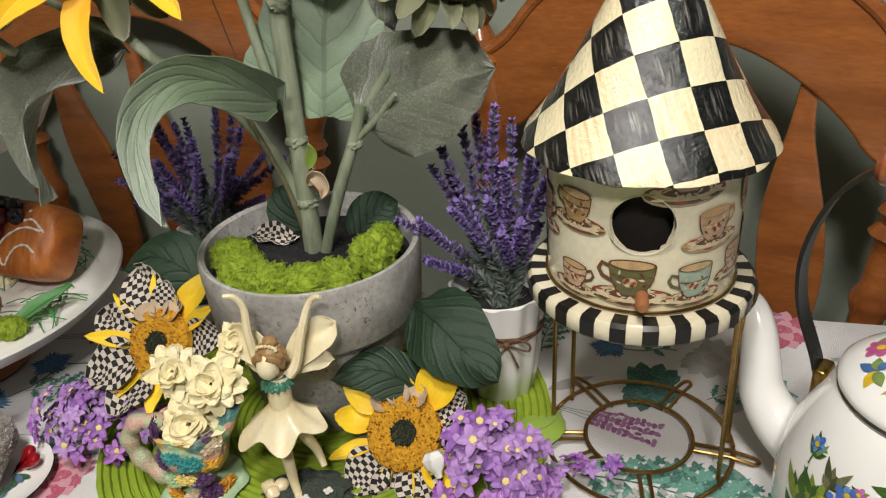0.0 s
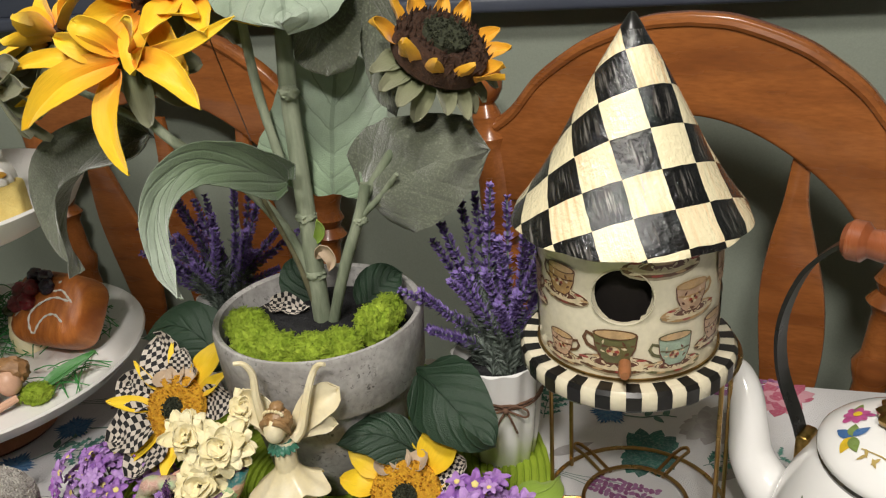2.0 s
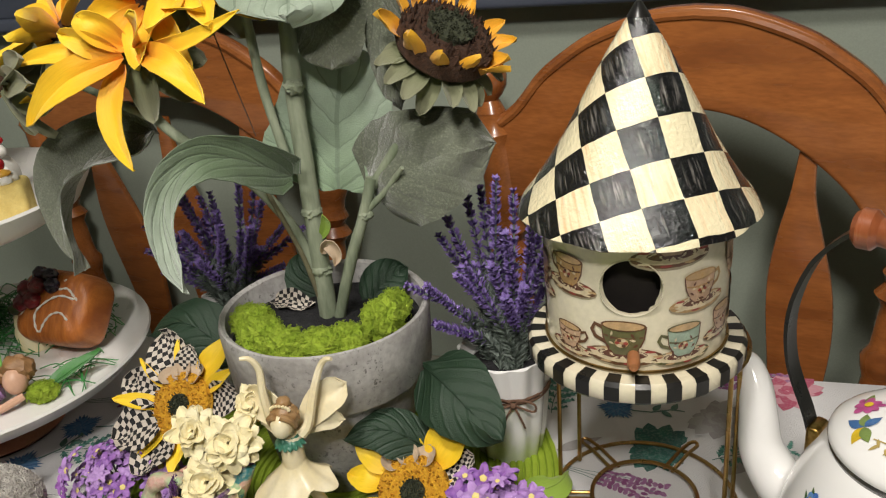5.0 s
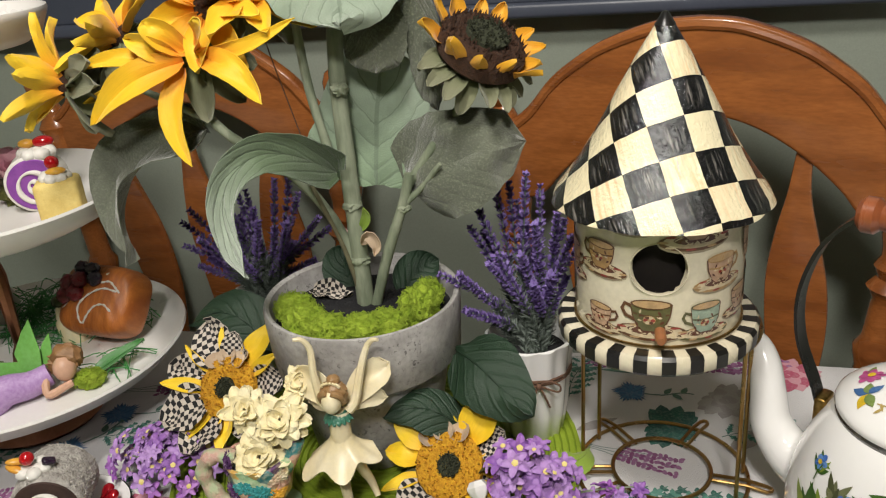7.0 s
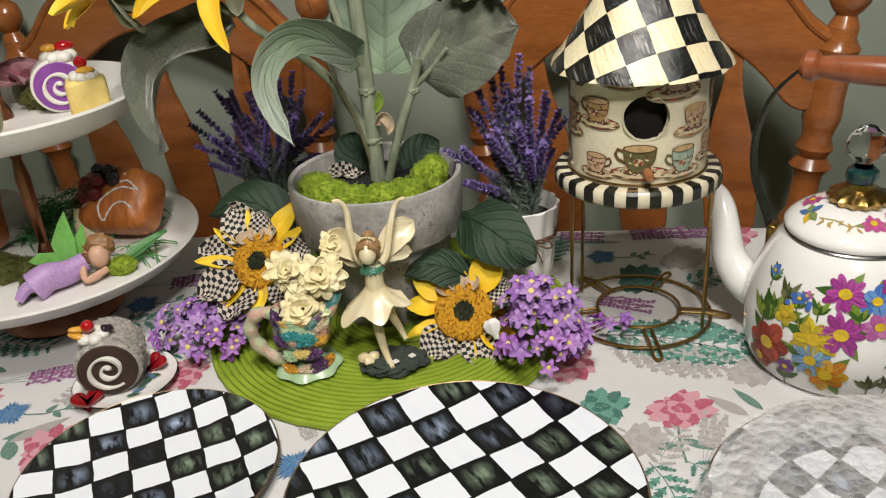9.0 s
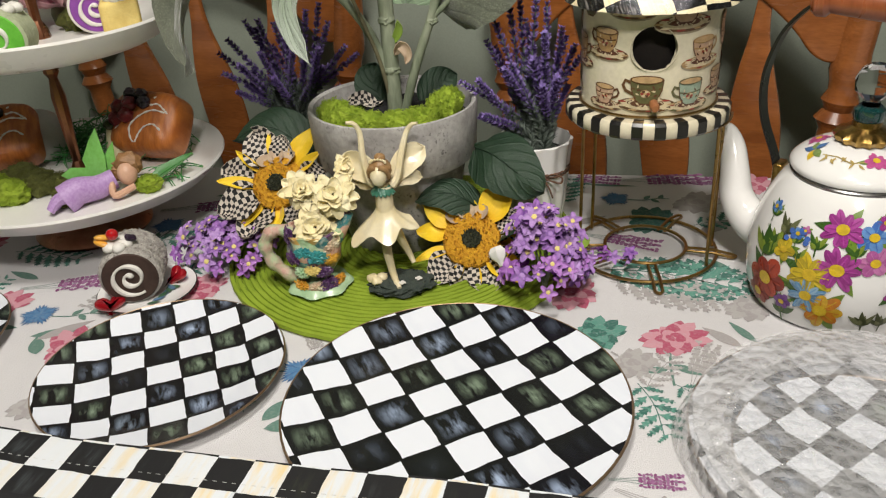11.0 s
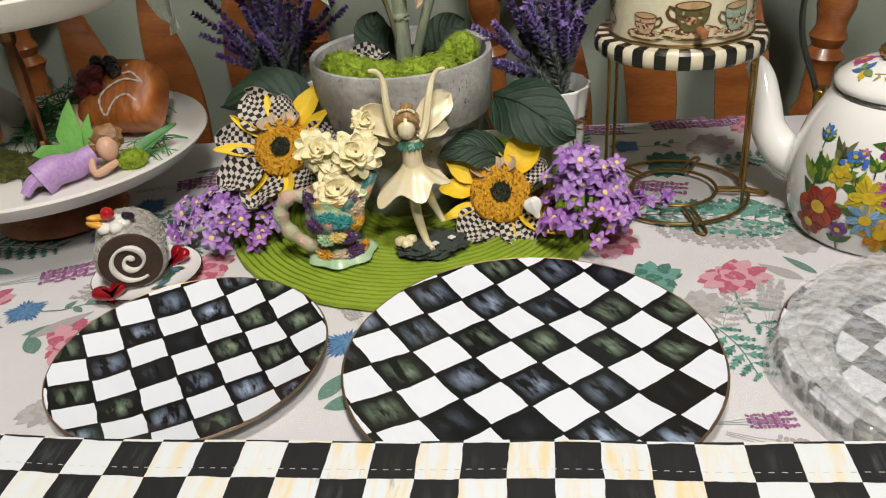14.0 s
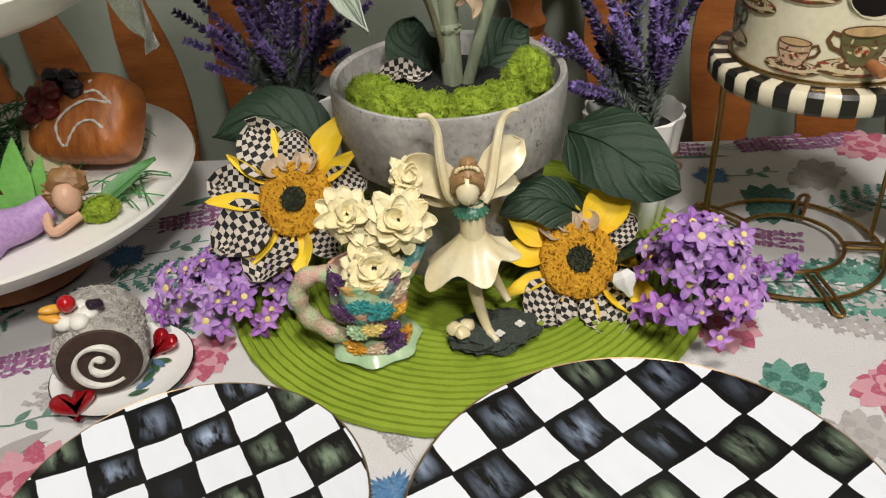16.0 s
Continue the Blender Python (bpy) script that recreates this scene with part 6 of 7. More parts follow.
def strip(d0, d1, over=0.0, x0=-0.62, x1=0.60):
    def f(u, v):
        x = x0 + (x1 - x0) * u
        y = towel_edge(x) - (d1 + (d0 - d1) * v)
        return Vector((x - 0.10 * (d1 + (d0 - d1) * v), y, towel_z(y, x) + over))
    return f


part("checked_border", sheet(120, 8, strip(0.0, 0.066, 0.0010), 0.0014), band_checks, towel, "hand-painted black and white checked border")
part("piping", sheet(120, 2, strip(0.064, 0.0725, 0.0018), 0.0016), black_cloth, towel, "black piping strip")
part("lime_field", sheet(90, 20, strip(0.071, 0.34), 0.0014), lime_cloth, towel, "lime green cotton field")
st = bmesh.new()
for k in range(150):
    x = -0.6 + 1.18 * k / 150
    f0 = strip(0.0269, 0.0272, 0.0014, x, x + 0.0035)
    sheet(1, 1, f0, 0.0003, bm=st)
part("stitching", st, surf("thread", (0.7, 0.7, 0.68), None, 0.8), towel, "white stitching line")
for fx, fd in ((-0.27, 0.115), (-0.17, 0.100), (-0.02, 0.115), (-0.1, 0.19), (0.12, 0.17), (0.28, 0.13), (-0.34, 0.19)):
    b = bmesh.new()

    def pl(x, y, lift, fx=fx, fd=fd):
        q = strip(0, 1, 0)
        yy = towel_edge(fx + x) - fd + y
        return Vector((fx + x, yy, towel_z(yy, fx + x) + 0.0003 + lift * 0.3))
    decal(b, drop(0, -0.015, 0.05, 0.018, 90, 8), pl, 0, 0)
    for s in (-1, 1):
        stroke(b, [(s * 0.004, -0.012), (s * 0.016, 0.004), (s * 0.022, 0.016), (s * 0.030, 0.012), (s * 0.028, 0.004)], 0.007, pl, 0, 0)
    part("printed_lily", b, lime_print, towel, "tan printed lily motif")

# ---- wrapped plates ----
plate("dinner_plate", "large checked plate wrapped in clear bubble wrap", 0.138, 0.415, 0.478, 0.7515, 10, charger_checks, "checked plates")
plate("salad_plate", "smaller checked plate stacked on top under bubble wrap", 0.103, 0.408, 0.446, 0.7590, 15, plate_checks, "checked plates")
wrap_m, nt, p, tc = begin("bubble_wrap", 0.1, 0.0, 0.0, 1.0)
p.inputs["Base Color"].default_value = (0.80, 0.80, 0.81, 1)
vor = nt.nodes.new("ShaderNodeTexVoronoi")
vor.inputs["Scale"].default_value = 105
nt.links.new(tc.outputs["Object"], vor.inputs["Vector"])
nz = noise_node(nt, tc.outputs["Object"], 14)
ringed = math_node(nt, "MULTIPLY", steps(nt, vor.outputs["Distance"], 0.30, 0.5), 0.08)
nt.links.new(math_node(nt, "ADD", ringed, math_node(nt, "MULTIPLY_ADD", steps(nt, nz.outputs[0], 0.35, 0.7), 0.10, 0.27)), p.inputs["Alpha"])
bumped(nt, p, math_node(nt, "ADD", math_node(nt, "SUBTRACT", 1.0, vor.outputs["Distance"]), math_node(nt, "MULTIPLY", noise_node(nt, tc.outputs["Object"], 160).outputs[0], 0.8)), 1.0, 0.005)


def wrap_pt(u, v):
    a, q = math.tau * u, v
    r = q * (0.147 + 0.004 * math.cos(4 * a) + 0.003 * math.sin(7 * a))
    top = 0.028 if q < 0.76 else 0.028 - 0.006 * min(1, (q - 0.76) / 0.12) if q < 0.93 else 0.022 * max(0.02, 1 - ((q - 0.93) / 0.07) ** 2)
    c = Vector((r * math.cos(a), r * math.sin(a), top))
    c.z += 0.0010 * noise.noise(Vector((c.x * 60, c.y * 60, 2))) * (q < 0.95) + 0.001
    return c


wrap_ob = thing("bubble_wrap", "crinkled clear bubble wrap over stacked checked plates", "packaging", at(0.418, 0.474, 0.7515))
part("wrap_sheet", sheet(140, 60, wrap_pt), wrap_m, wrap_ob)
for layer, (r0, r1, dx, dy) in enumerate(((0.104, 0.138, -0.010, -0.024), (0.110, 0.130, -0.008, -0.020))):
    def fold_pt(u, v, layer=layer, r0=r0, r1=r1, dx=dx, dy=dy):
        a = math.tau * u
        inner = Vector((dx + r0 * math.cos(a), dy + r0 * math.sin(a), 0))
        c = inner.lerp(Vector((r1 * math.cos(a), r1 * math.sin(a), 0)), v)
        c.z = 0.0302 + 0.0016 * layer - 0.004 * max(0.0, c.length - 0.112) / 0.03 + 0.0012 * noise.noise(Vector((c.x * 70, c.y * 70, layer + 5)))
        return c
    part("wrap_fold", sheet(140, 10, fold_pt), wrap_m, wrap_ob)

# ---- cakes and sweets ----
choc, white_icing, coconut = surf("chocolate_sponge", (0.055, 0.028, 0.02), (0.035, 0.018, 0.012), 0.8, scale=90, fine=500, bump=0.6), surf("white_icing", (0.75, 0.73, 0.68), (0.68, 0.66, 0.6), 0.55, scale=40), surf("coconut_crumb", (0.60, 0.57, 0.52), (0.36, 0.33, 0.30), 0.95, scale=160, fine=500, bump=1.0, dist=0.004)
cherry_red, heart_red = surf("cherry_glaze", (0.46, 0.008, 0.012), (0.36, 0.005, 0.008), 0.12, coat=0.6, bump=0.0), surf("red_foil", (0.40, 0.008, 0.016), (0.30, 0.005, 0.012), 0.15, 0.35, coat=0.5, bump=0.05)
peach, yellow_sponge, pastry = surf("peach_slice", (0.72, 0.40, 0.05), (0.66, 0.30, 0.04), 0.35), surf("yellow_sponge", (0.78, 0.62, 0.22), (0.70, 0.52, 0.16), 0.8, scale=80, fine=500, bump=0.6), surf("baked_pastry", (0.52, 0.17, 0.032), (0.32, 0.088, 0.016), 0.42, scale=26, fine=200, stretch=(7, 1.5, 1), bump=0.5, coat=0.15)
berry_red, berry_black = surf("raspberry", (0.22, 0.008, 0.016), (0.13, 0.004, 0.01), 0.3, scale=200, coat=0.3), surf("blackberry", (0.012, 0.008, 0.02), (0.03, 0.012, 0.03), 0.25, coat=0.3)
purple_cake, green_cake = surf("purple_sponge", (0.26, 0.07, 0.36), (0.2, 0.05, 0.29), 0.8, scale=80, fine=500, bump=0.5), surf("green_sponge", (0.15, 0.50, 0.05), (0.11, 0.42, 0.03), 0.8, scale=80, fine=500, bump=0.5)


def cream_dollop(parent, r, n, m, label):
    """A ring of piped cream pearls round one in the middle."""
    for k in range(n):
        a = math.tau * k / n
        part("cream_pearl", blob(r * 0.55, (1, 1, 0.8), 0.15, 3, 3, None, m @ pose(r * 0.7 * math.cos(a), r * 0.7 * math.sin(a), 0), 0, k), white_icing, parent, label)
    part("cream_pearl", blob(r * 0.6, (1, 1, 0.7), 0.1, 3, 3, None, m), white_icing, parent, label)


def roll_cake(label, m, r, ln, crust, sponge, cream, group="cakes on the tiers", crumbs=0, cut=0.0):
    """A slice of rolled cake lying on its side, its spiral face towards -y."""
    ck = thing("roll_cake", label, "cake", m, group)
    ax = pose(0, ln / 2, r * 0.97, 90)
    b = lathe([(0, 0), (r * 0.9, 0), (r, ln * 0.06), (r, ln * 0.94), (r * 0.9, ln), (0, ln)], 40, m=ax)
    for v in b.verts:
        v.co.z = max(v.co.z, 0.0)
        if crumbs:
            v.co += Vector((0, 0, 1)) * 0.0006 * noise.noise(v.co * 500)
    if crumbs:
        rr = random.Random(5)
        for k in range(crumbs):
            a, y = rr.uniform(-0.5, math.pi + 0.5), rr.uniform(-0.46, 0.46) * ln
            c = Vector((r * math.cos(a), y, r * 0.97 + r * math.sin(a)))
            d = Vector((rr.gauss(0, 1), rr.gauss(0, 1), rr.gauss(0, 1))).normalized() * 0.0018
            e = Vector((math.cos(a), 0, math.sin(a))) * 0.0011
            w = d.cross(e).normalized() * 0.0006
            vs = [b.verts.new(c - d), b.verts.new(c + w), b.verts.new(c + d), b.verts.new(c - w), b.verts.new(c + e)]
            for i in range(4):
                b.faces.new((vs[i], vs[(i + 1) % 4], vs[4]))
    part("crust", b, crust, ck)
    face = lathe([(0, 0.0012), (r * 0.86, 0.0012), (r * 0.9, 0), (0, 0)], 40, m=pose(0, -ln / 2, r * 0.97, 90))
    part("sponge_face", face, sponge, ck)
    sw = bmesh.new()
    pts = []
    for k in range(60):
        t = k / 59
        a = 0.6 + t * math.tau * 1.75
        q = r * (0.06 + 0.60 * t)
        pts.append(Vector((q * math.cos(a), -ln / 2 - 0.0012, r * 0.97 + q * math.sin(a))))
    tube(pts, [r * 0.075 + r * 0.03 * math.sin(k * 0.4) for k in range(60)], 8, bm=sw)
    part("cream_spiral", sw, cream, ck)
    return ck


# little plate with the chocolate roll
saucer = thing("cake_plate", "small white oval plate with painted blue and green leaves", "plate", at(-0.277, 0.690, 0.7515))
part("dish", lathe([(0, 0.003), (0.030, 0.002), (0.034, 0.0), (0.05, 0.006), (0.0535, 0.0085), (0.053, 0.0098), (0.048, 0.008), (0.034, 0.005), (0, 0.005)], 48), white_glaze, saucer)
part("rim_line", lathe([(0.0525, 0.0090), (0.0538, 0.0088), (0.0540, 0.0094), (0.0530, 0.0101)], 48), black_metal, saucer, "thin dark rim line")
b = bmesh.new()
for k in range(7):
    decal(b, drop(0.012 + 0.004 * k, -0.030 + 0.006 * k, 0.016, 0.006, 20 + 25 * k, 5), lambda x, y, l: Vector((x, y, 0.0062 + max(0, math.hypot(x, y) - 0.034) * 0.24 + l)), k % 3, k % 2, 1)
part("painted_leaves", b, [glossy("plate_green", (0.06, 0.14, 0.07)), glossy("plate_blue", (0.12, 0.22, 0.36))], saucer)
ck = roll_cake("chocolate cake roll with coconut, cream and a cherry", at(-0.286, 0.690, 0.7568, 18), 0.0325, 0.056, coconut, choc, white_icing, "", 700)
cream_dollop(ck, 0.013, 5, pose(-0.008, -0.012, 0.065), "white cream topping")
part("cherry", blob(0.0065, sub=3, m=pose(-0.010, -0.014, 0.078)), cherry_red, ck, "glossy red cherry")
for k, (dx, rz) in enumerate(((-0.020, 20), (-0.022, -25))):
    part("peach_slice", blob(0.009, (1.1, 0.5, 0.35), 0, sub=2, m=pose(dx, -0.012 - 0.004 * k, 0.070 + 0.005 * (1 - k), 0, 15, rz)), peach, ck, "orange peach slice")
part("chocolate_chip", box(-0.006, 0.006, -0.004, 0.004, -0.003, 0.003, 0.0025, m=pose(0.007, -0.012, 0.071, 20, 25, 30)), berry_black, ck)


def heart(m, s):
    out = []
    for k in range(28):
        t = math.tau * k / 28
        out.append((s * 16 * math.sin(t) ** 3 / 16, s * (13 * math.cos(t) - 5 * math.cos(2 * t) - 2 * math.cos(3 * t) - math.cos(4 * t)) / 16))
    h = slab(out, 0.0, 0.009, 0.0042, 5)
    single("foil_heart", h, heart_red, "shiny red foil heart on the cake plate", "sweet", m, "red hearts")


heart(at(-0.300, 0.650, 0.7590, 30), 0.0165)
heart(at(-0.248, 0.713, 0.7620, -40, 40), 0.0125)

# tray one
T1, T2Z, T3Z = 0.8255, 1.0000, 1.1780


def danish(m, label):
    d = thing("danish_pastry", label, "pastry", m, "pastries on the tiers")
    body_ = blob(1.0, sub=5)
    for v in body_.verts:
        v.co = Vector([s * math.copysign(abs(c) ** 0.52, c) for s, c in zip((0.046, 0.040, 0.028), v.co)])
        ridge = math.sin(v.co.x * 420 + v.co.y * 150 + 1.5 * math.sin(v.co.y * 60))
        v.co.z += 0.0005 * ridge + 0.0015 * noise.noise(v.co * 40)
        v.co.z = max(v.co.z, -0.018)
    bmesh.ops.translate(body_, vec=(0, 0, 0.018), verts=body_.verts)
    part("crust", body_, pastry, d)

    def top(x, y):
        q = max(0.0, 1 - abs(x / 0.046) ** 3.03 - abs(y / 0.040) ** 3.03)
        return Vector((x, y, 0.0190 + 0.0285 * q ** 0.33))
    for pts in ([(0.032, 0.010), (0.016, 0.0115), (0.0, 0.003), (-0.010, -0.010), (-0.007, -0.025), (-0.002, -0.028), (0.0035, -0.018), (0.0105, -0.009), (0.021, -0.006), (0.030, -0.0125)], [(0.013, 0.018), (0.022, 0.020), (0.030, 0.014), (0.035, 0.009)], [(0.0145, 0.0277), (0.0255, 0.033), (0.0365, 0.029)], [(-0.040, -0.016), (-0.036, -0.018), (-0.024, -0.005)], [(-0.038, 0.005), (-0.029, 0.009), (-0.021, 0.003)]):
        way_ = [top(p.x, p.y) for p in curve_pts([(x, y, 0) for x, y in pts], 6)]
        part("icing_line", tube(way_, [0.0011 + 0.0004 * math.sin(i * 1.7) for i in range(len(way_))], 6), white_icing, d, "white icing squiggle")

    def berry(name, x, y, r, mat_, label_):
        # one lump knobbed all over with drupelets
        b = blob(r, (1, 1, 0.9), 0, sub=4)
        for v in b.verts:
            q = v.co / r * 5.2
            v.co *= 1 + 0.10 * abs(math.sin(q.x + 0.4 * q.z) * math.sin(q.y - 0.3 * q.x) + math.sin(q.z) * 0.6)
        bmesh.ops.translate(b, vec=top(x, y) + Vector((0, 0, r * 0.25)), verts=b.verts)
        part(name, b, mat_, d, label_)
    for x, y in ((-0.030, 0.014), (-0.015, 0.018), (-0.016, 0.003), (-0.031, -0.001)):
        berry("raspberry", x, y, 0.0088, berry_red, "red raspberry")
    for x, y in ((-0.020, 0.032), (-0.004, 0.031), (0.004, 0.021)):
        berry("blackberry", x, y, 0.0080, berry_black, "black berry")
    return d


dd = danish(at(-0.345, 0.925, T1 + 0.034, -10, 54, 0) @ Matrix.Diagonal((1.08, 1.02, 1.0, 1)), "glazed danish pastry with berries and white icing")
copy_thing(dd, at(-0.538, 0.880, T1 + 0.030, 24, 44, 0))
for x, y, r, mm in ((-0.500, 0.790, 0.020, moss_mat), (-0.470, 0.772, 0.021, moss_mat), (-0.448, 0.800, 0.022, olive_moss), (-0.480, 0.815, 0.023, olive_moss), (-0.418, 0.800, 0.018, olive_moss), (-0.312, 0.806, 0.014, moss_mat), (-0.395, 0.765, 0.015, olive_moss)):
    b = moss_tuft(r, (1.15, 0.95, 0.8), x * 40, 420)
    single("moss_clump", b, mm, "preserved green moss clump on the white tray", "moss", at(x, y, T1 + r * 0.55), "moss on the tray")
shred = bmesh.new()
for k in range(330):
    a, q = rng.random() * math.tau, math.sqrt(rng.random())
    c = Vector((-0.425 + 0.105 * q * math.cos(a), 0.935 + 0.055 * q * math.sin(a), T1 + rng.uniform(0.002, 0.05) * (1.1 - q)))
    w = Vector((rng.gauss(0, 1), rng.gauss(0, 1), rng.gauss(0, 0.7))) * 0.016
    tube(curve_pts([c - w, c + Vector((rng.gauss(0, 1), rng.gauss(0, 1), abs(rng.gauss(0, 1)))) * 0.010, c + w], 3), 0.0007, 3, bm=shred)
for k in range(26):
    c = Vector((-0.30 + rng.gauss(0, 0.02), 0.845 + rng.gauss(0, 0.02), T1 + 0.004))
    w = Vector((rng.gauss(0, 1), rng.gauss(0, 1), rng.uniform(-0.1, 0.4))) * 0.014
    tube(curve_pts([c - w, c + Vector((0, 0, 0.006)), c + w], 3), 0.0007, 3, bm=shred)
single("paper_grass", shred, surf("green_shred", (0.05, 0.26, 0.06), (0.03, 0.17, 0.04), 0.5), "shredded green paper grass on the white tray", "paper grass", kind="stuff")
loose_leaf("small green leaves beside the danish", [(-0.318, 0.820, T1 + 0.004), (-0.300, 0.836, T1 + 0.014), (-0.276, 0.862, T1 + 0.024)], 0.020, (0, -0.3, 1), gradient("fresh_leaf", (0.04, 0.16, 0.03), (0.05, 0.20, 0.04), (0.06, 0.22, 0.05), 0.4), cup=0.2, seed=31.0)
loose_leaf("dark green leaf on the berries", [(-0.345, 0.905, T1 + 0.050), (-0.330, 0.915, T1 + 0.058), (-0.315, 0.925, T1 + 0.052)], 0.022, (0, -0.3, 1), cup=0.2, seed=32.0)
single("frosted_globe", blob(0.036, (1, 1, 0.95), sub=4), surf("frosted_glass", (0.42, 0.43, 0.40), (0.36, 0.37, 0.34), 0.35, scale=60, fine=700), "frosted glitter ball standing on the tray", "ornament", at(-0.505, 0.905, T1 + 0.034))
acorn = thing("owl_candle", "small cream figurine with an olive green cap", "ornament", at(-0.392, 0.905, T1))
part("figure_body", lathe([(0, 0), (0.018, 0), (0.020, 0.02), (0.016, 0.04), (0.012, 0.05), (0, 0.052)], 24), cream_petal, acorn)
part("cap", blob(0.009, (1, 1, 0.8), sub=3, m=pose(-0.004, -0.010, 0.052)), surf("olive_bead", (0.05, 0.07, 0.02), None, 0.25), acorn)


def limb(b, pts, r, index, n=8):
    tube(curve_pts(pts, 4), r if isinstance(r, (int, float)) else [r[0] + (r[1] - r[0]) * k / (4 * (len(pts) - 1)) for k in range(4 * (len(pts) - 1) + 1)], n, bm=b, index=index)


skin, mauve, hair, wing_green = surf("figurine_skin", (0.62, 0.38, 0.26), (0.56, 0.33, 0.22), 0.45, bump=0.02), surf("glitter_mauve", (0.36, 0.20, 0.46), (0.46, 0.30, 0.55), 0.4, scale=300, fine=1200, bump=0.3), surf("figurine_hair", (0.32, 0.17, 0.07), (0.22, 0.11, 0.04), 0.5, scale=90, stretch=(1, 5, 1), bump=0.5), surf("glitter_green", (0.16, 0.42, 0.08), (0.20, 0.50, 0.12), 0.35, scale=200, fine=1500, bump=0.3)
fz = bmesh.new()
limb(fz, [(-0.024, -0.013, 0.012), (-0.008, -0.005, 0.019), (0.014, 0.008, 0.017), (0.034, 0.020, 0.022)], (0.019, 0.012), 1, 14)
for k in range(7):
    # gathered hem of the dress
    limb(fz, [(-0.016, -0.010, 0.016), (-0.030, -0.022 + 0.005 * k, 0.016 - 0.0012 * k), (-0.040 + 0.001 * k, -0.030 + 0.008 * k, 0.006)], (0.009, 0.0055), 1)
blob(0.0140, (0.95, 0.95, 1), 0, sub=3, bm=fz, m=pose(0.052, 0.022, 0.026), index=0)
blob(0.0160, (1.15, 0.9, 0.95), 0.3, 6, 3, fz, pose(0.053, 0.033, 0.0335), 2)
for k in range(5):
    limb(fz, [(0.044, 0.030, 0.034), (0.034 - 0.003 * k, 0.034, 0.030 + 0.002 * k), (0.018 - 0.005 * k, 0.026 + 0.003 * k, 0.028)], (0.004, 0.0015), 2, 6)
blob(0.0135, (1.5, 0.75, 0.85), 0.35, 7, 4, fz, pose(0.046, 0.034, 0.026, 0, -10, 10), 2)
limb(fz, [(0.032, 0.012, 0.024), (0.036, 0.000, 0.008), (0.052, 0.010, 0.010), (0.060, 0.016, 0.012)], (0.005, 0.004), 0)
for k in range(7):
    a = math.tau * k / 7
    blob(0.0035, sub=1, bm=fz, m=pose(0.052 + 0.011 * math.cos(a), 0.030, 0.036 + 0.004 * math.sin(a)), index=4)
for outline in ([(0.0, 0.0), (0.004, 0.030), (0.0, 0.066), (-0.012, 0.052), (-0.026, 0.030), (-0.024, 0.020), (-0.044, 0.022), (-0.058, 0.014), (-0.040, 0.002), (-0.022, -0.004)], [(0.0, 0.0), (0.014, 0.024), (0.016, 0.046), (0.006, 0.036), (-0.006, 0.018)]):
    # thin glittering wings stand up from the shoulder
    add(fz, slab(outline, 0, 0.0014, 0.0005), pose(0.024, 0.022 + (0.006 if len(outline) < 8 else 0), 0.018, 84, 0, 6), 3)
single("sleeping_fairy_figurine", fz, [skin, mauve, hair, wing_green, surf("tiara_pink", (0.5, 0.18, 0.22), None, 0.5)], "small lying figurine in a mauve dress with green wings", "figurine", at(-0.370, 0.768, T1, 12) @ Matrix.Diagonal((0.86, 0.9, 1.0, 1)))

# tray two
pk = roll_cake("purple cake roll with white cream and crumb edge", at(-0.366, 0.880, T2Z, 28), 0.030, 0.034, white_icing, purple_cake, white_icing)
cream_dollop(pk, 0.016, 6, pose(0.006, 0, 0.058), "white cream topping")
part("fruit", blob(0.009, (1.2, 0.8, 0.7), sub=3, m=pose(0.014, 0.004, 0.068)), cherry_red, pk, "red candied fruit")
part("fruit", blob(0.007, (1.2, 0.8, 0.7), sub=3, m=pose(-0.002, 0.004, 0.068)), peach, pk, "orange candied fruit")
yk = thing("cake_slice", "yellow sponge cake slice with cream and a cherry", "cake", at(-0.318, 0.846, T2Z, 26), "cakes on the tiers")
part("sponge", box(-0.021, 0.021, -0.018, 0.018, 0.0, 0.042, 0.006), yellow_sponge, yk)
cream_dollop(yk, 0.013, 7, pose(0, 0, 0.044), "white cream pearls")
part("peach_slice", blob(0.009, (1.1, 0.8, 0.4), sub=2, m=pose(0.003, -0.006, 0.051)), peach, yk)
part("cherry", blob(0.007, sub=3, m=pose(0, 0.001, 0.058)), cherry_red, yk, "glossy red cherry")
gk = roll_cake("bright green cake roll with white cream", at(-0.392, 0.738, T2Z, 15), 0.030, 0.040, surf("pistachio_crumb", (0.42, 0.45, 0.30), (0.34, 0.38, 0.24), 0.95, scale=160, bump=1.0), green_cake, white_icing)
cream_dollop(gk, 0.012, 5, pose(0.012, 0.004, 0.056), "white cream topping")
for dx in (-0.004, 0.006):
    part("berry", blob(0.006, sub=2, m=pose(dx, -0.004, 0.066)), berry_black, gk, "dark berry")
rb = thing("rainbow_cake", "pastel blue and orange arched cake", "cake", at(-0.452, 0.800, T2Z, 10), "cakes on the tiers")
for r0, c, nm in ((0.040, (0.70, 0.38, 0.20), "orange"), (0.030, (0.36, 0.50, 0.66), "blue"), (0.018, (0.62, 0.64, 0.60), "cream")):
    arch = slab([(r0 * math.cos(math.pi * k / 20), r0 * math.sin(math.pi * k / 20)) for k in range(21)], -0.014 - 0.02 * (0.04 - r0), 0.014, 0.003)
    bmesh.ops.transform(arch, matrix=pose(0, 0, 0, 90), verts=arch.verts)
    part("layer", arch, surf("pastel_" + nm, c, None, 0.7, scale=70), rb)
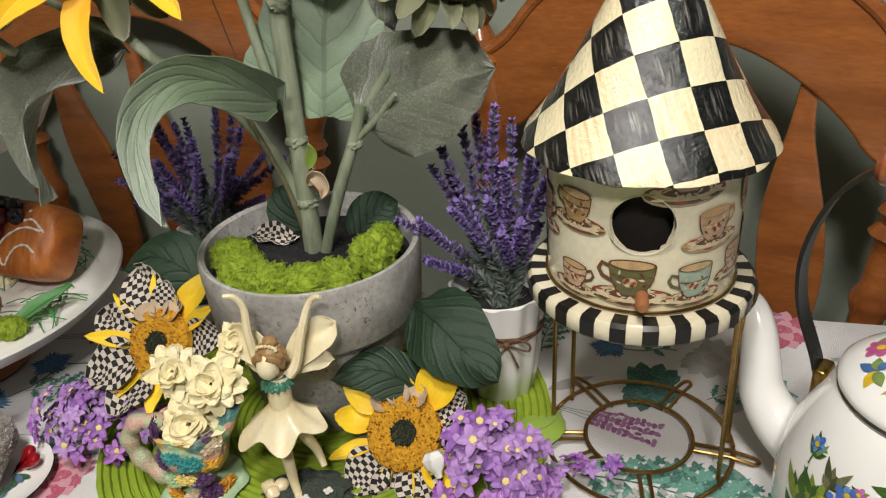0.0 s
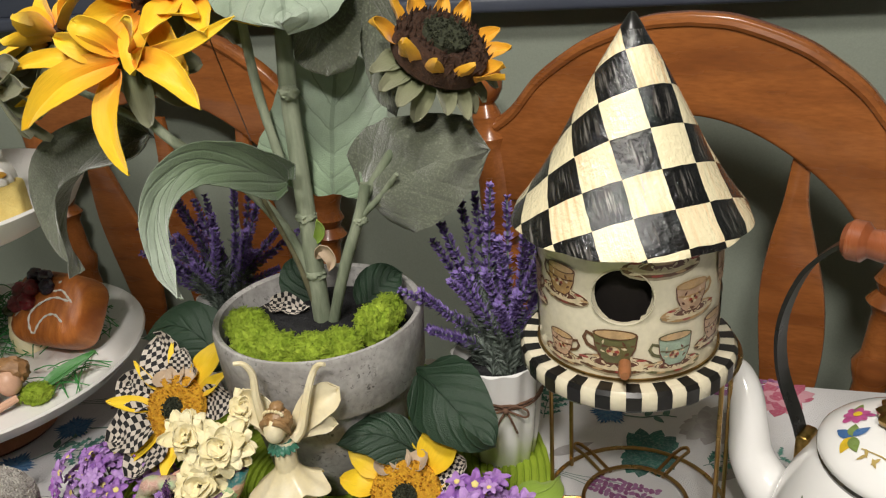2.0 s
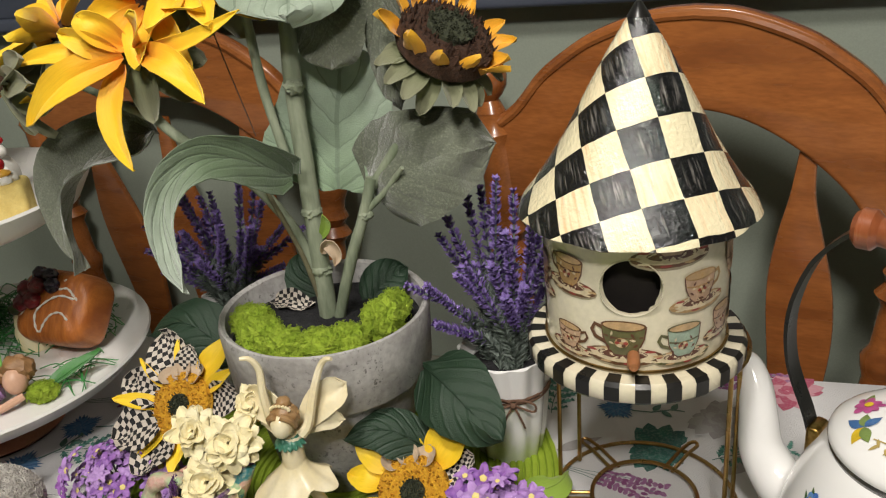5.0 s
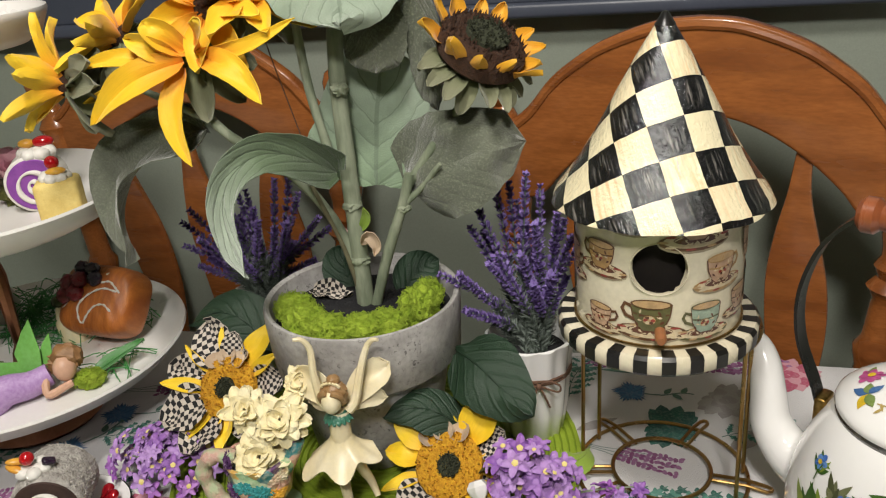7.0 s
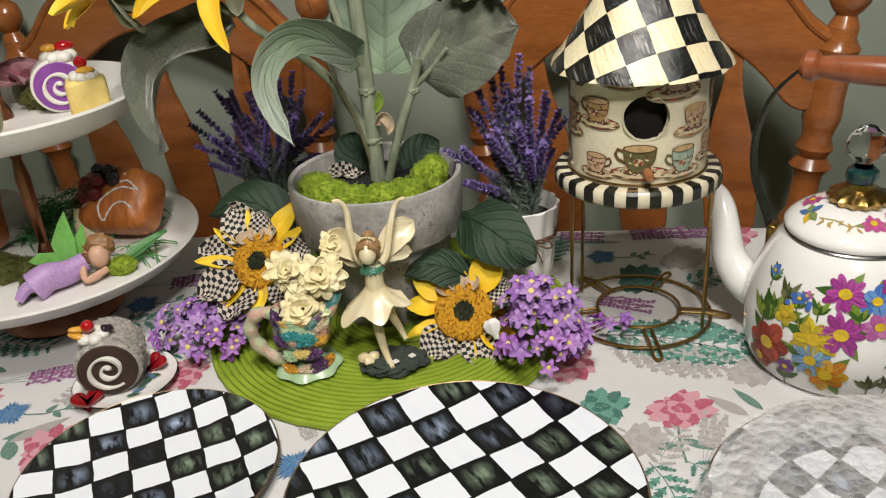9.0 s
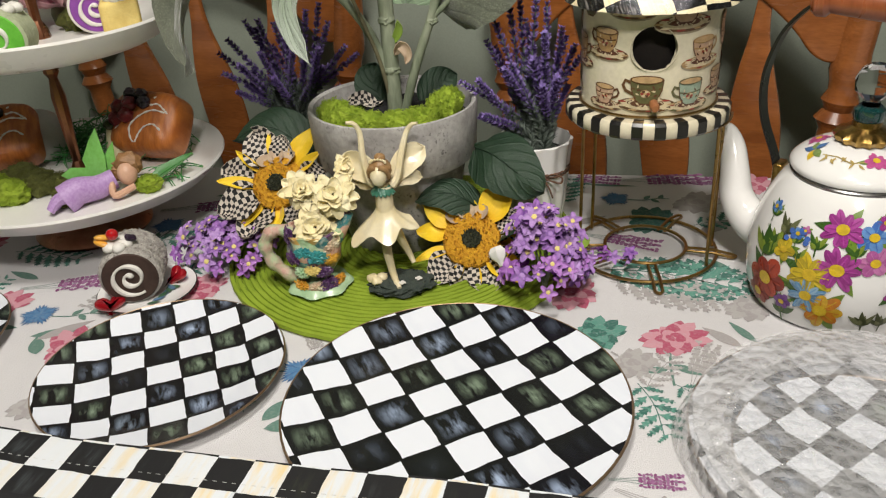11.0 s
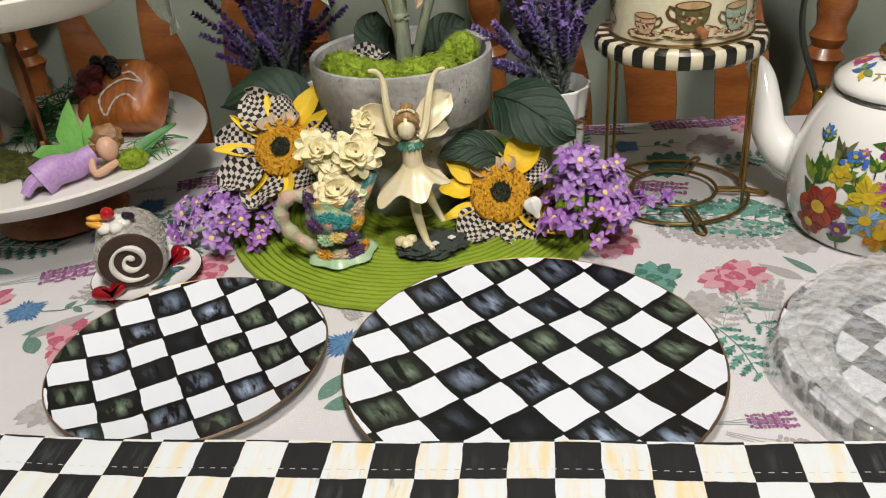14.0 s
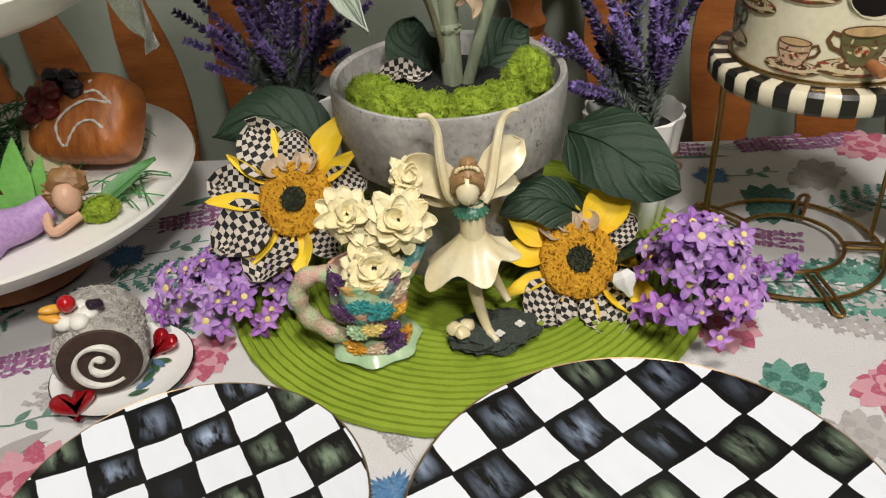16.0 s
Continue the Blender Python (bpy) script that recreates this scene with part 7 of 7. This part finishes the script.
pf = thing("pink_flower", "large soft pink fabric flower on the tray", "artificial flower", at(-0.440, 0.925, T2Z))
pink_petal = gradient("pink_petal", (0.55, 0.18, 0.26), (0.60, 0.26, 0.33), (0.66, 0.36, 0.40))
for k in range(14):
    b = petal_bm(0.040 - 0.012 * (k > 8), 0.040, 30 + 30 * (k > 8), 30, 0.25, 0.006, seed=k)
    bmesh.ops.transform(b, matrix=pose(0, 0, 0.022, -24, 0, 38 * k), verts=b.verts)
    part("petal", b, pink_petal, pf)
part("calyx", lathe([(0, 0), (0.010, 0), (0.012, 0.012), (0.008, 0.026), (0, 0.028)], 16), sepal_green, pf)
single("moss_clump", blob(0.020, (1.2, 1, 0.8), 0.4, 3, 4, seed=8), olive_moss, "preserved olive moss clump on the middle tray", "moss", at(-0.398, 0.895, T2Z + 0.011), "moss on the tray")

# tray three
bun = thing("swirl_bun", "cream and orange swirled cake on the top tray", "cake", at(-0.400, 0.830, T3Z), "cakes on the tiers")
for k in range(6):
    b = ribbon_leaf([(0, 0, 0.002), (0.030, 0, 0.020), (0.050, 0, 0.056)], 0.060, (-0.6, 0, 0.8), 0.3, 0.8, 0.4, 0.05, 0.004, 8, 5, k)
    bmesh.ops.transform(b, matrix=pose(0, 0, 0, 0, 0, 60 * k), verts=b.verts)
    part("swirl", b, gradient("swirl_%s" % "abcdef"[k], (0.75, 0.6, 0.35), (0.72, 0.55, 0.3) if k % 2 else (0.72, 0.30, 0.12), (0.7, 0.28, 0.1)), bun)
part("heart_piece", blob(0.030, (1, 1, 1), 0.1, sub=3, m=pose(0, 0, 0.030)), yellow_sponge, bun)

# ---- pitcher, roses and the standing figurine ----
mint, coral, plum_g, teal_g = surf("mint_glaze", (0.34, 0.52, 0.30), (0.45, 0.6, 0.38), 0.25, scale=60, coat=0.4), surf("coral_glaze", (0.62, 0.30, 0.22), (0.60, 0.58, 0.40), 0.25, scale=70, coat=0.4, bump=0.6), surf("plum_glaze", (0.07, 0.03, 0.10), (0.12, 0.05, 0.15), 0.25, scale=150, coat=0.4, bump=0.6), surf("teal_glaze", (0.03, 0.22, 0.25), (0.06, 0.32, 0.3), 0.25, scale=150, coat=0.4, bump=0.6)
majolica, nt, p, tc = begin("painted_majolica", 0.28, 0.0, 0.35)
cells = nt.nodes.new("ShaderNodeTexVoronoi")
cells.inputs["Scale"].default_value = 75
nt.links.new(tc.outputs["Object"], cells.inputs["Vector"])
sep = nt.nodes.new("ShaderNodeSeparateColor")
nt.links.new(cells.outputs["Color"], sep.inputs[0])
hues = nt.nodes.new("ShaderNodeValToRGB")
hues.color_ramp.interpolation = "CONSTANT"
for k, c in enumerate(((0.34, 0.50, 0.28), (0.62, 0.34, 0.26), (0.04, 0.24, 0.27), (0.66, 0.50, 0.36), (0.10, 0.04, 0.14), (0.66, 0.40, 0.10), (0.46, 0.58, 0.36))):
    e = hues.color_ramp.elements[k] if k < 2 else hues.color_ramp.elements.new(k / 7)
    e.position, e.color = k / 7, (*c, 1)
nt.links.new(sep.outputs[0], hues.inputs[0])
daub = noise_node(nt, tc.outputs["Object"], 220)
nt.links.new(ramp_mix(nt, math_node(nt, "MULTIPLY", steps(nt, daub.outputs[0], 0.45, 0.65), 0.5), hues.outputs[0], (0.66, 0.56, 0.42)), p.inputs["Base Color"])
bumped(nt, p, math_node(nt, "ADD", math_node(nt, "SUBTRACT", 1.0, cells.outputs["Distance"]), math_node(nt, "MULTIPLY", daub.outputs[0], 0.6)), 1.0, 0.003)
pit = thing("ceramic_pitcher", "small colourful sculpted ceramic pitcher with fruit and flowers", "pitcher", at(-0.083, 0.706, 0.7585) @ Matrix.Diagonal((0.94, 0.94, 0.92, 1)))
part("foot", lathe([(0, 0), (0.034, 0), (0.037, 0.003), (0.033, 0.008), (0.020, 0.012), (0.012, 0.02), (0, 0.02)], 40, lambda a, k: 1 + 0.06 * math.sin(a * 7)), mint, pit, "mint green foot")
part("jug", lathe([(0, 0.018), (0.012, 0.018), (0.020, 0.026), (0.029, 0.040), (0.031, 0.052), (0.029, 0.064), (0.031, 0.076), (0.028, 0.076), (0.026, 0.064), (0.026, 0.05), (0, 0.04)], 40, lambda a, k: 1 + 0.05 * math.sin(a * 5 + k)), majolica, pit)
part("jug_handle", tube(curve_pts([(-0.024, 0, 0.070), (-0.044, -0.004, 0.074), (-0.056, -0.006, 0.058), (-0.050, -0.008, 0.036), (-0.032, -0.010, 0.020), (-0.014, -0.008, 0.012)], 6), [0.0078 + 0.0012 * math.sin(k * 1.1) for k in range(31)], 10), surf("handle_glaze", (0.62, 0.36, 0.30), (0.38, 0.54, 0.30), 0.3, scale=70, fine=500, coat=0.4, bump=0.8, dist=0.002), pit, "mint and coral handle")
part("jug_spout", tube(curve_pts([(0.018, 0, 0.056), (0.030, 0.002, 0.072), (0.042, 0.003, 0.094)], 5), [0.0115 - 0.0005 * k for k in range(11)], 12), majolica, pit, "mint spout")
r_ = random.Random(12)
for k, (a, z, r, mm) in enumerate(((-100, 0.058, 0.010, teal_g), (-70, 0.052, 0.011, teal_g), (-130, 0.048, 0.010, plum_g), (-150, 0.044, 0.010, plum_g), (-40, 0.048, 0.010, peach), (-30, 0.062, 0.010, coral), (-85, 0.036, 0.009, yellow_sponge), (-110, 0.032, 0.009, mint), (-60, 0.032, 0.009, plum_g), (-120, 0.012, 0.010, peach), (-80, 0.012, 0.009, coral), (-50, 0.014, 0.011, plum_g), (-20, 0.012, 0.010, peach), (-150, 0.070, 0.009, plum_g), (-170, 0.074, 0.008, plum_g), (-140, 0.078, 0.008, plum_g))):
    rad = 0.030 if z > 0.025 else 0.028
    part("relief_fruit", blob(r * 0.86, (0.45, 1.1, 0.8), 0.7, 5, 4, m=pose((rad - 0.001) * math.cos(radians(a)), (rad - 0.001) * math.sin(radians(a)), z, 0, 0, a), seed=k), mm, pit, "glazed relief fruit")
for label, p0, r in (("cream fabric rose in the pitcher", (-0.094, 0.722, 0.863), 0.024), ("cream fabric rose in the pitcher", (-0.057, 0.712, 0.862), 0.026), ("cream fabric rose in the pitcher", (-0.077, 0.700, 0.830), 0.028), ("cream fabric rose in the pitcher", (-0.048, 0.742, 0.880), 0.018)):
    ro = thing("cream_rose", label, "artificial flower", orient(p0, (0.1, -0.75, 0.65)), "roses in the pitcher")
    for ring, (n, ln, lift) in enumerate(((12, 1.0, 0), (11, 0.9, 24), (9, 0.72, 46), (7, 0.5, 66))):
        for k in range(n):
            b = petal_bm(r * ln * rng.uniform(0.8, 1.1), r * 0.58, lift + rng.uniform(-16, 16), rng.uniform(10, 70), rng.uniform(-0.2, 0.3), r * 0.08, seed=k + ring * 7)
            bmesh.ops.transform(b, matrix=pose(0, 0, r * 0.08 * ring, rng.uniform(-18, 18), 0, 360 * k / n + ring * 23), verts=b.verts)
            part("petal", b, cream_petal, ro)
    inv = ro.matrix_world.inverted()
    part("stem", tube(curve_pts([(0, 0, -0.001), inv @ (Vector(p0).lerp(Vector((-0.086, 0.706, 0.80)), 0.5)), inv @ Vector((-0.086, 0.708, 0.802))], 5), 0.0013, 6), stem_green, ro)

ivory, gold_hair, jade, basalt = surf("ivory_resin", (0.72, 0.60, 0.33), (0.78, 0.70, 0.50), 0.35, scale=30, coat=0.3, bump=0.02), surf("bronze_hair", (0.26, 0.14, 0.05), (0.36, 0.22, 0.10), 0.45, scale=200, bump=0.5), surf("jade_collar", (0.03, 0.12, 0.08), (0.05, 0.18, 0.12), 0.35), surf("dark_base", (0.035, 0.05, 0.042), (0.06, 0.075, 0.06), 0.8, scale=160, fine=600, bump=1.0, dist=0.003)
fa = bmesh.new()
blob(1.0, (0.035, 0.024, 0.009), 0.25, 4, 4, fa, pose(0.006, 0.0, 0.006, 0, 0, 8), 3)
limb(fa, [(0.002, -0.008, 0.012), (-0.003, -0.002, 0.028), (-0.007, 0.004, 0.048), (-0.006, 0.010, 0.074)], (0.0034, 0.0062), 0, 10)
limb(fa, [(0.002, -0.008, 0.012), (0.005, -0.014, 0.012), (0.008, -0.019, 0.011)], (0.004, 0.0022), 0, 8)
limb(fa, [(0.000, 0.012, 0.074), (0.006, 0.016, 0.052), (0.012, 0.019, 0.036), (0.019, 0.013, 0.024)], (0.0062, 0.0026), 0, 10)
limb(fa, [(-0.006, 0.010, 0.076), (-0.006, 0.010, 0.090), (-0.006, 0.010, 0.103), (-0.006, 0.012, 0.114)], (0.0100, 0.0088), 0, 14)


def skirt(u, v):
    """A bell of petals, longest where it sweeps to one side."""
    a = math.tau * u
    lobe = math.cos(5 * a + 0.6)
    r = 0.0095 + 0.0215 * v ** 1.25 * (1 + 0.20 * lobe) * (1 + 0.42 * max(0, -math.cos(a + 0.25)) ** 3)
    x = r * math.cos(a)
    return Vector((-0.006 + x, 0.010 + 0.9 * r * math.sin(a), 0.092 - 0.026 * v ** 0.85 - 0.005 * lobe * v + (0.22 * x - 0.0012 * math.sin(9 * a)) * v))


sheet(60, 12, skirt, 0.0010, bm=fa, index=1)
limb(fa, [(-0.006, 0.012, 0.112), (-0.007, 0.011, 0.119), (-0.008, 0.009, 0.124)], 0.0036, 0, 8)
blob(0.0100, (0.86, 0.92, 1.12), 0, sub=3, bm=fa, m=pose(-0.0085, 0.005, 0.1285, -8, 0, 0), index=0)
blob(0.0122, (0.98, 0.86, 0.98), 0.12, 7, 4, fa, pose(-0.008, 0.0115, 0.1330), 2)
for s in (-1, 1):
    limb(fa, [(-0.0085 + s * 0.002, 0.001, 0.139), (-0.0085 + s * 0.0085, 0.003, 0.135), (-0.0085 + s * 0.0100, 0.008, 0.126)], (0.0030, 0.0024), 2, 8)
blob(0.0058, (1, 1, 0.8), 0.2, 8, 3, fa, pose(-0.007, 0.012, 0.1455), 2)
for k in range(9):
    blob(0.0016, sub=1, bm=fa, m=pose(-0.008 + 0.0075 * math.cos(math.pi * k / 8), 0.006, 0.1425 + 0.0030 * math.sin(math.pi * k / 8)), index=1)
for k in range(9):
    # leaf collar round the neck
    a = math.pi + math.pi * k / 8
    add(fa, petal_bm(0.010, 0.0055, -48, 10, -0.1, 0.0065, seed=k), pose(-0.007, 0.011, 0.1155, 0, 0, math.degrees(a)), 4)
limb(fa, [(-0.014, 0.014, 0.114), (-0.022, 0.016, 0.122), (-0.026, 0.018, 0.148), (-0.027, 0.021, 0.168), (-0.032, 0.019, 0.179), (-0.039, 0.016, 0.181)], (0.0048, 0.0016), 0, 8)
limb(fa, [(0.002, 0.014, 0.114), (0.008, 0.018, 0.122), (0.013, 0.026, 0.146), (0.018, 0.034, 0.164), (0.024, 0.034, 0.172), (0.030, 0.032, 0.174)], (0.0048, 0.0016), 0, 8)
for tip, w in (((-0.056, 0.040, 0.132), 0.030), ((-0.042, 0.036, 0.106), 0.020), ((0.034, 0.046, 0.144), 0.028), ((0.030, 0.040, 0.112), 0.018)):
    root = Vector((-0.005, 0.022, 0.108))
    add(fa, ribbon_leaf([root, root.lerp(Vector(tip), 0.5) + Vector((0, 0, 0.006)), tip], w, (0, -1, 0.2), 0.08, 1.35, 0.2, 0.10, 0.0012, 8, 5, tip[0] * 50, 0.6), None, 0)
for x, y in ((-0.018, -0.010), (-0.024, -0.004), (-0.014, -0.002)):
    blob(0.0062, (1, 1, 0.8), 0.3, 6, 2, fa, pose(x, y, 0.014), 0, x * 90)
for x, y in ((0.010, -0.014), (0.026, -0.004)):
    for k in range(4):
        blob(0.0022, (1, 1, 0.5), sub=1, bm=fa, m=pose(x + 0.0022 * math.cos(k * 1.57), y + 0.0022 * math.sin(k * 1.57), 0.0148), index=5)
single("dancing_fairy_figurine", fa, [ivory, ivory, gold_hair, basalt, jade, white_icing], "ivory figurine with raised arms on a dark base", "figurine", at(0.002, 0.702, 0.7585))
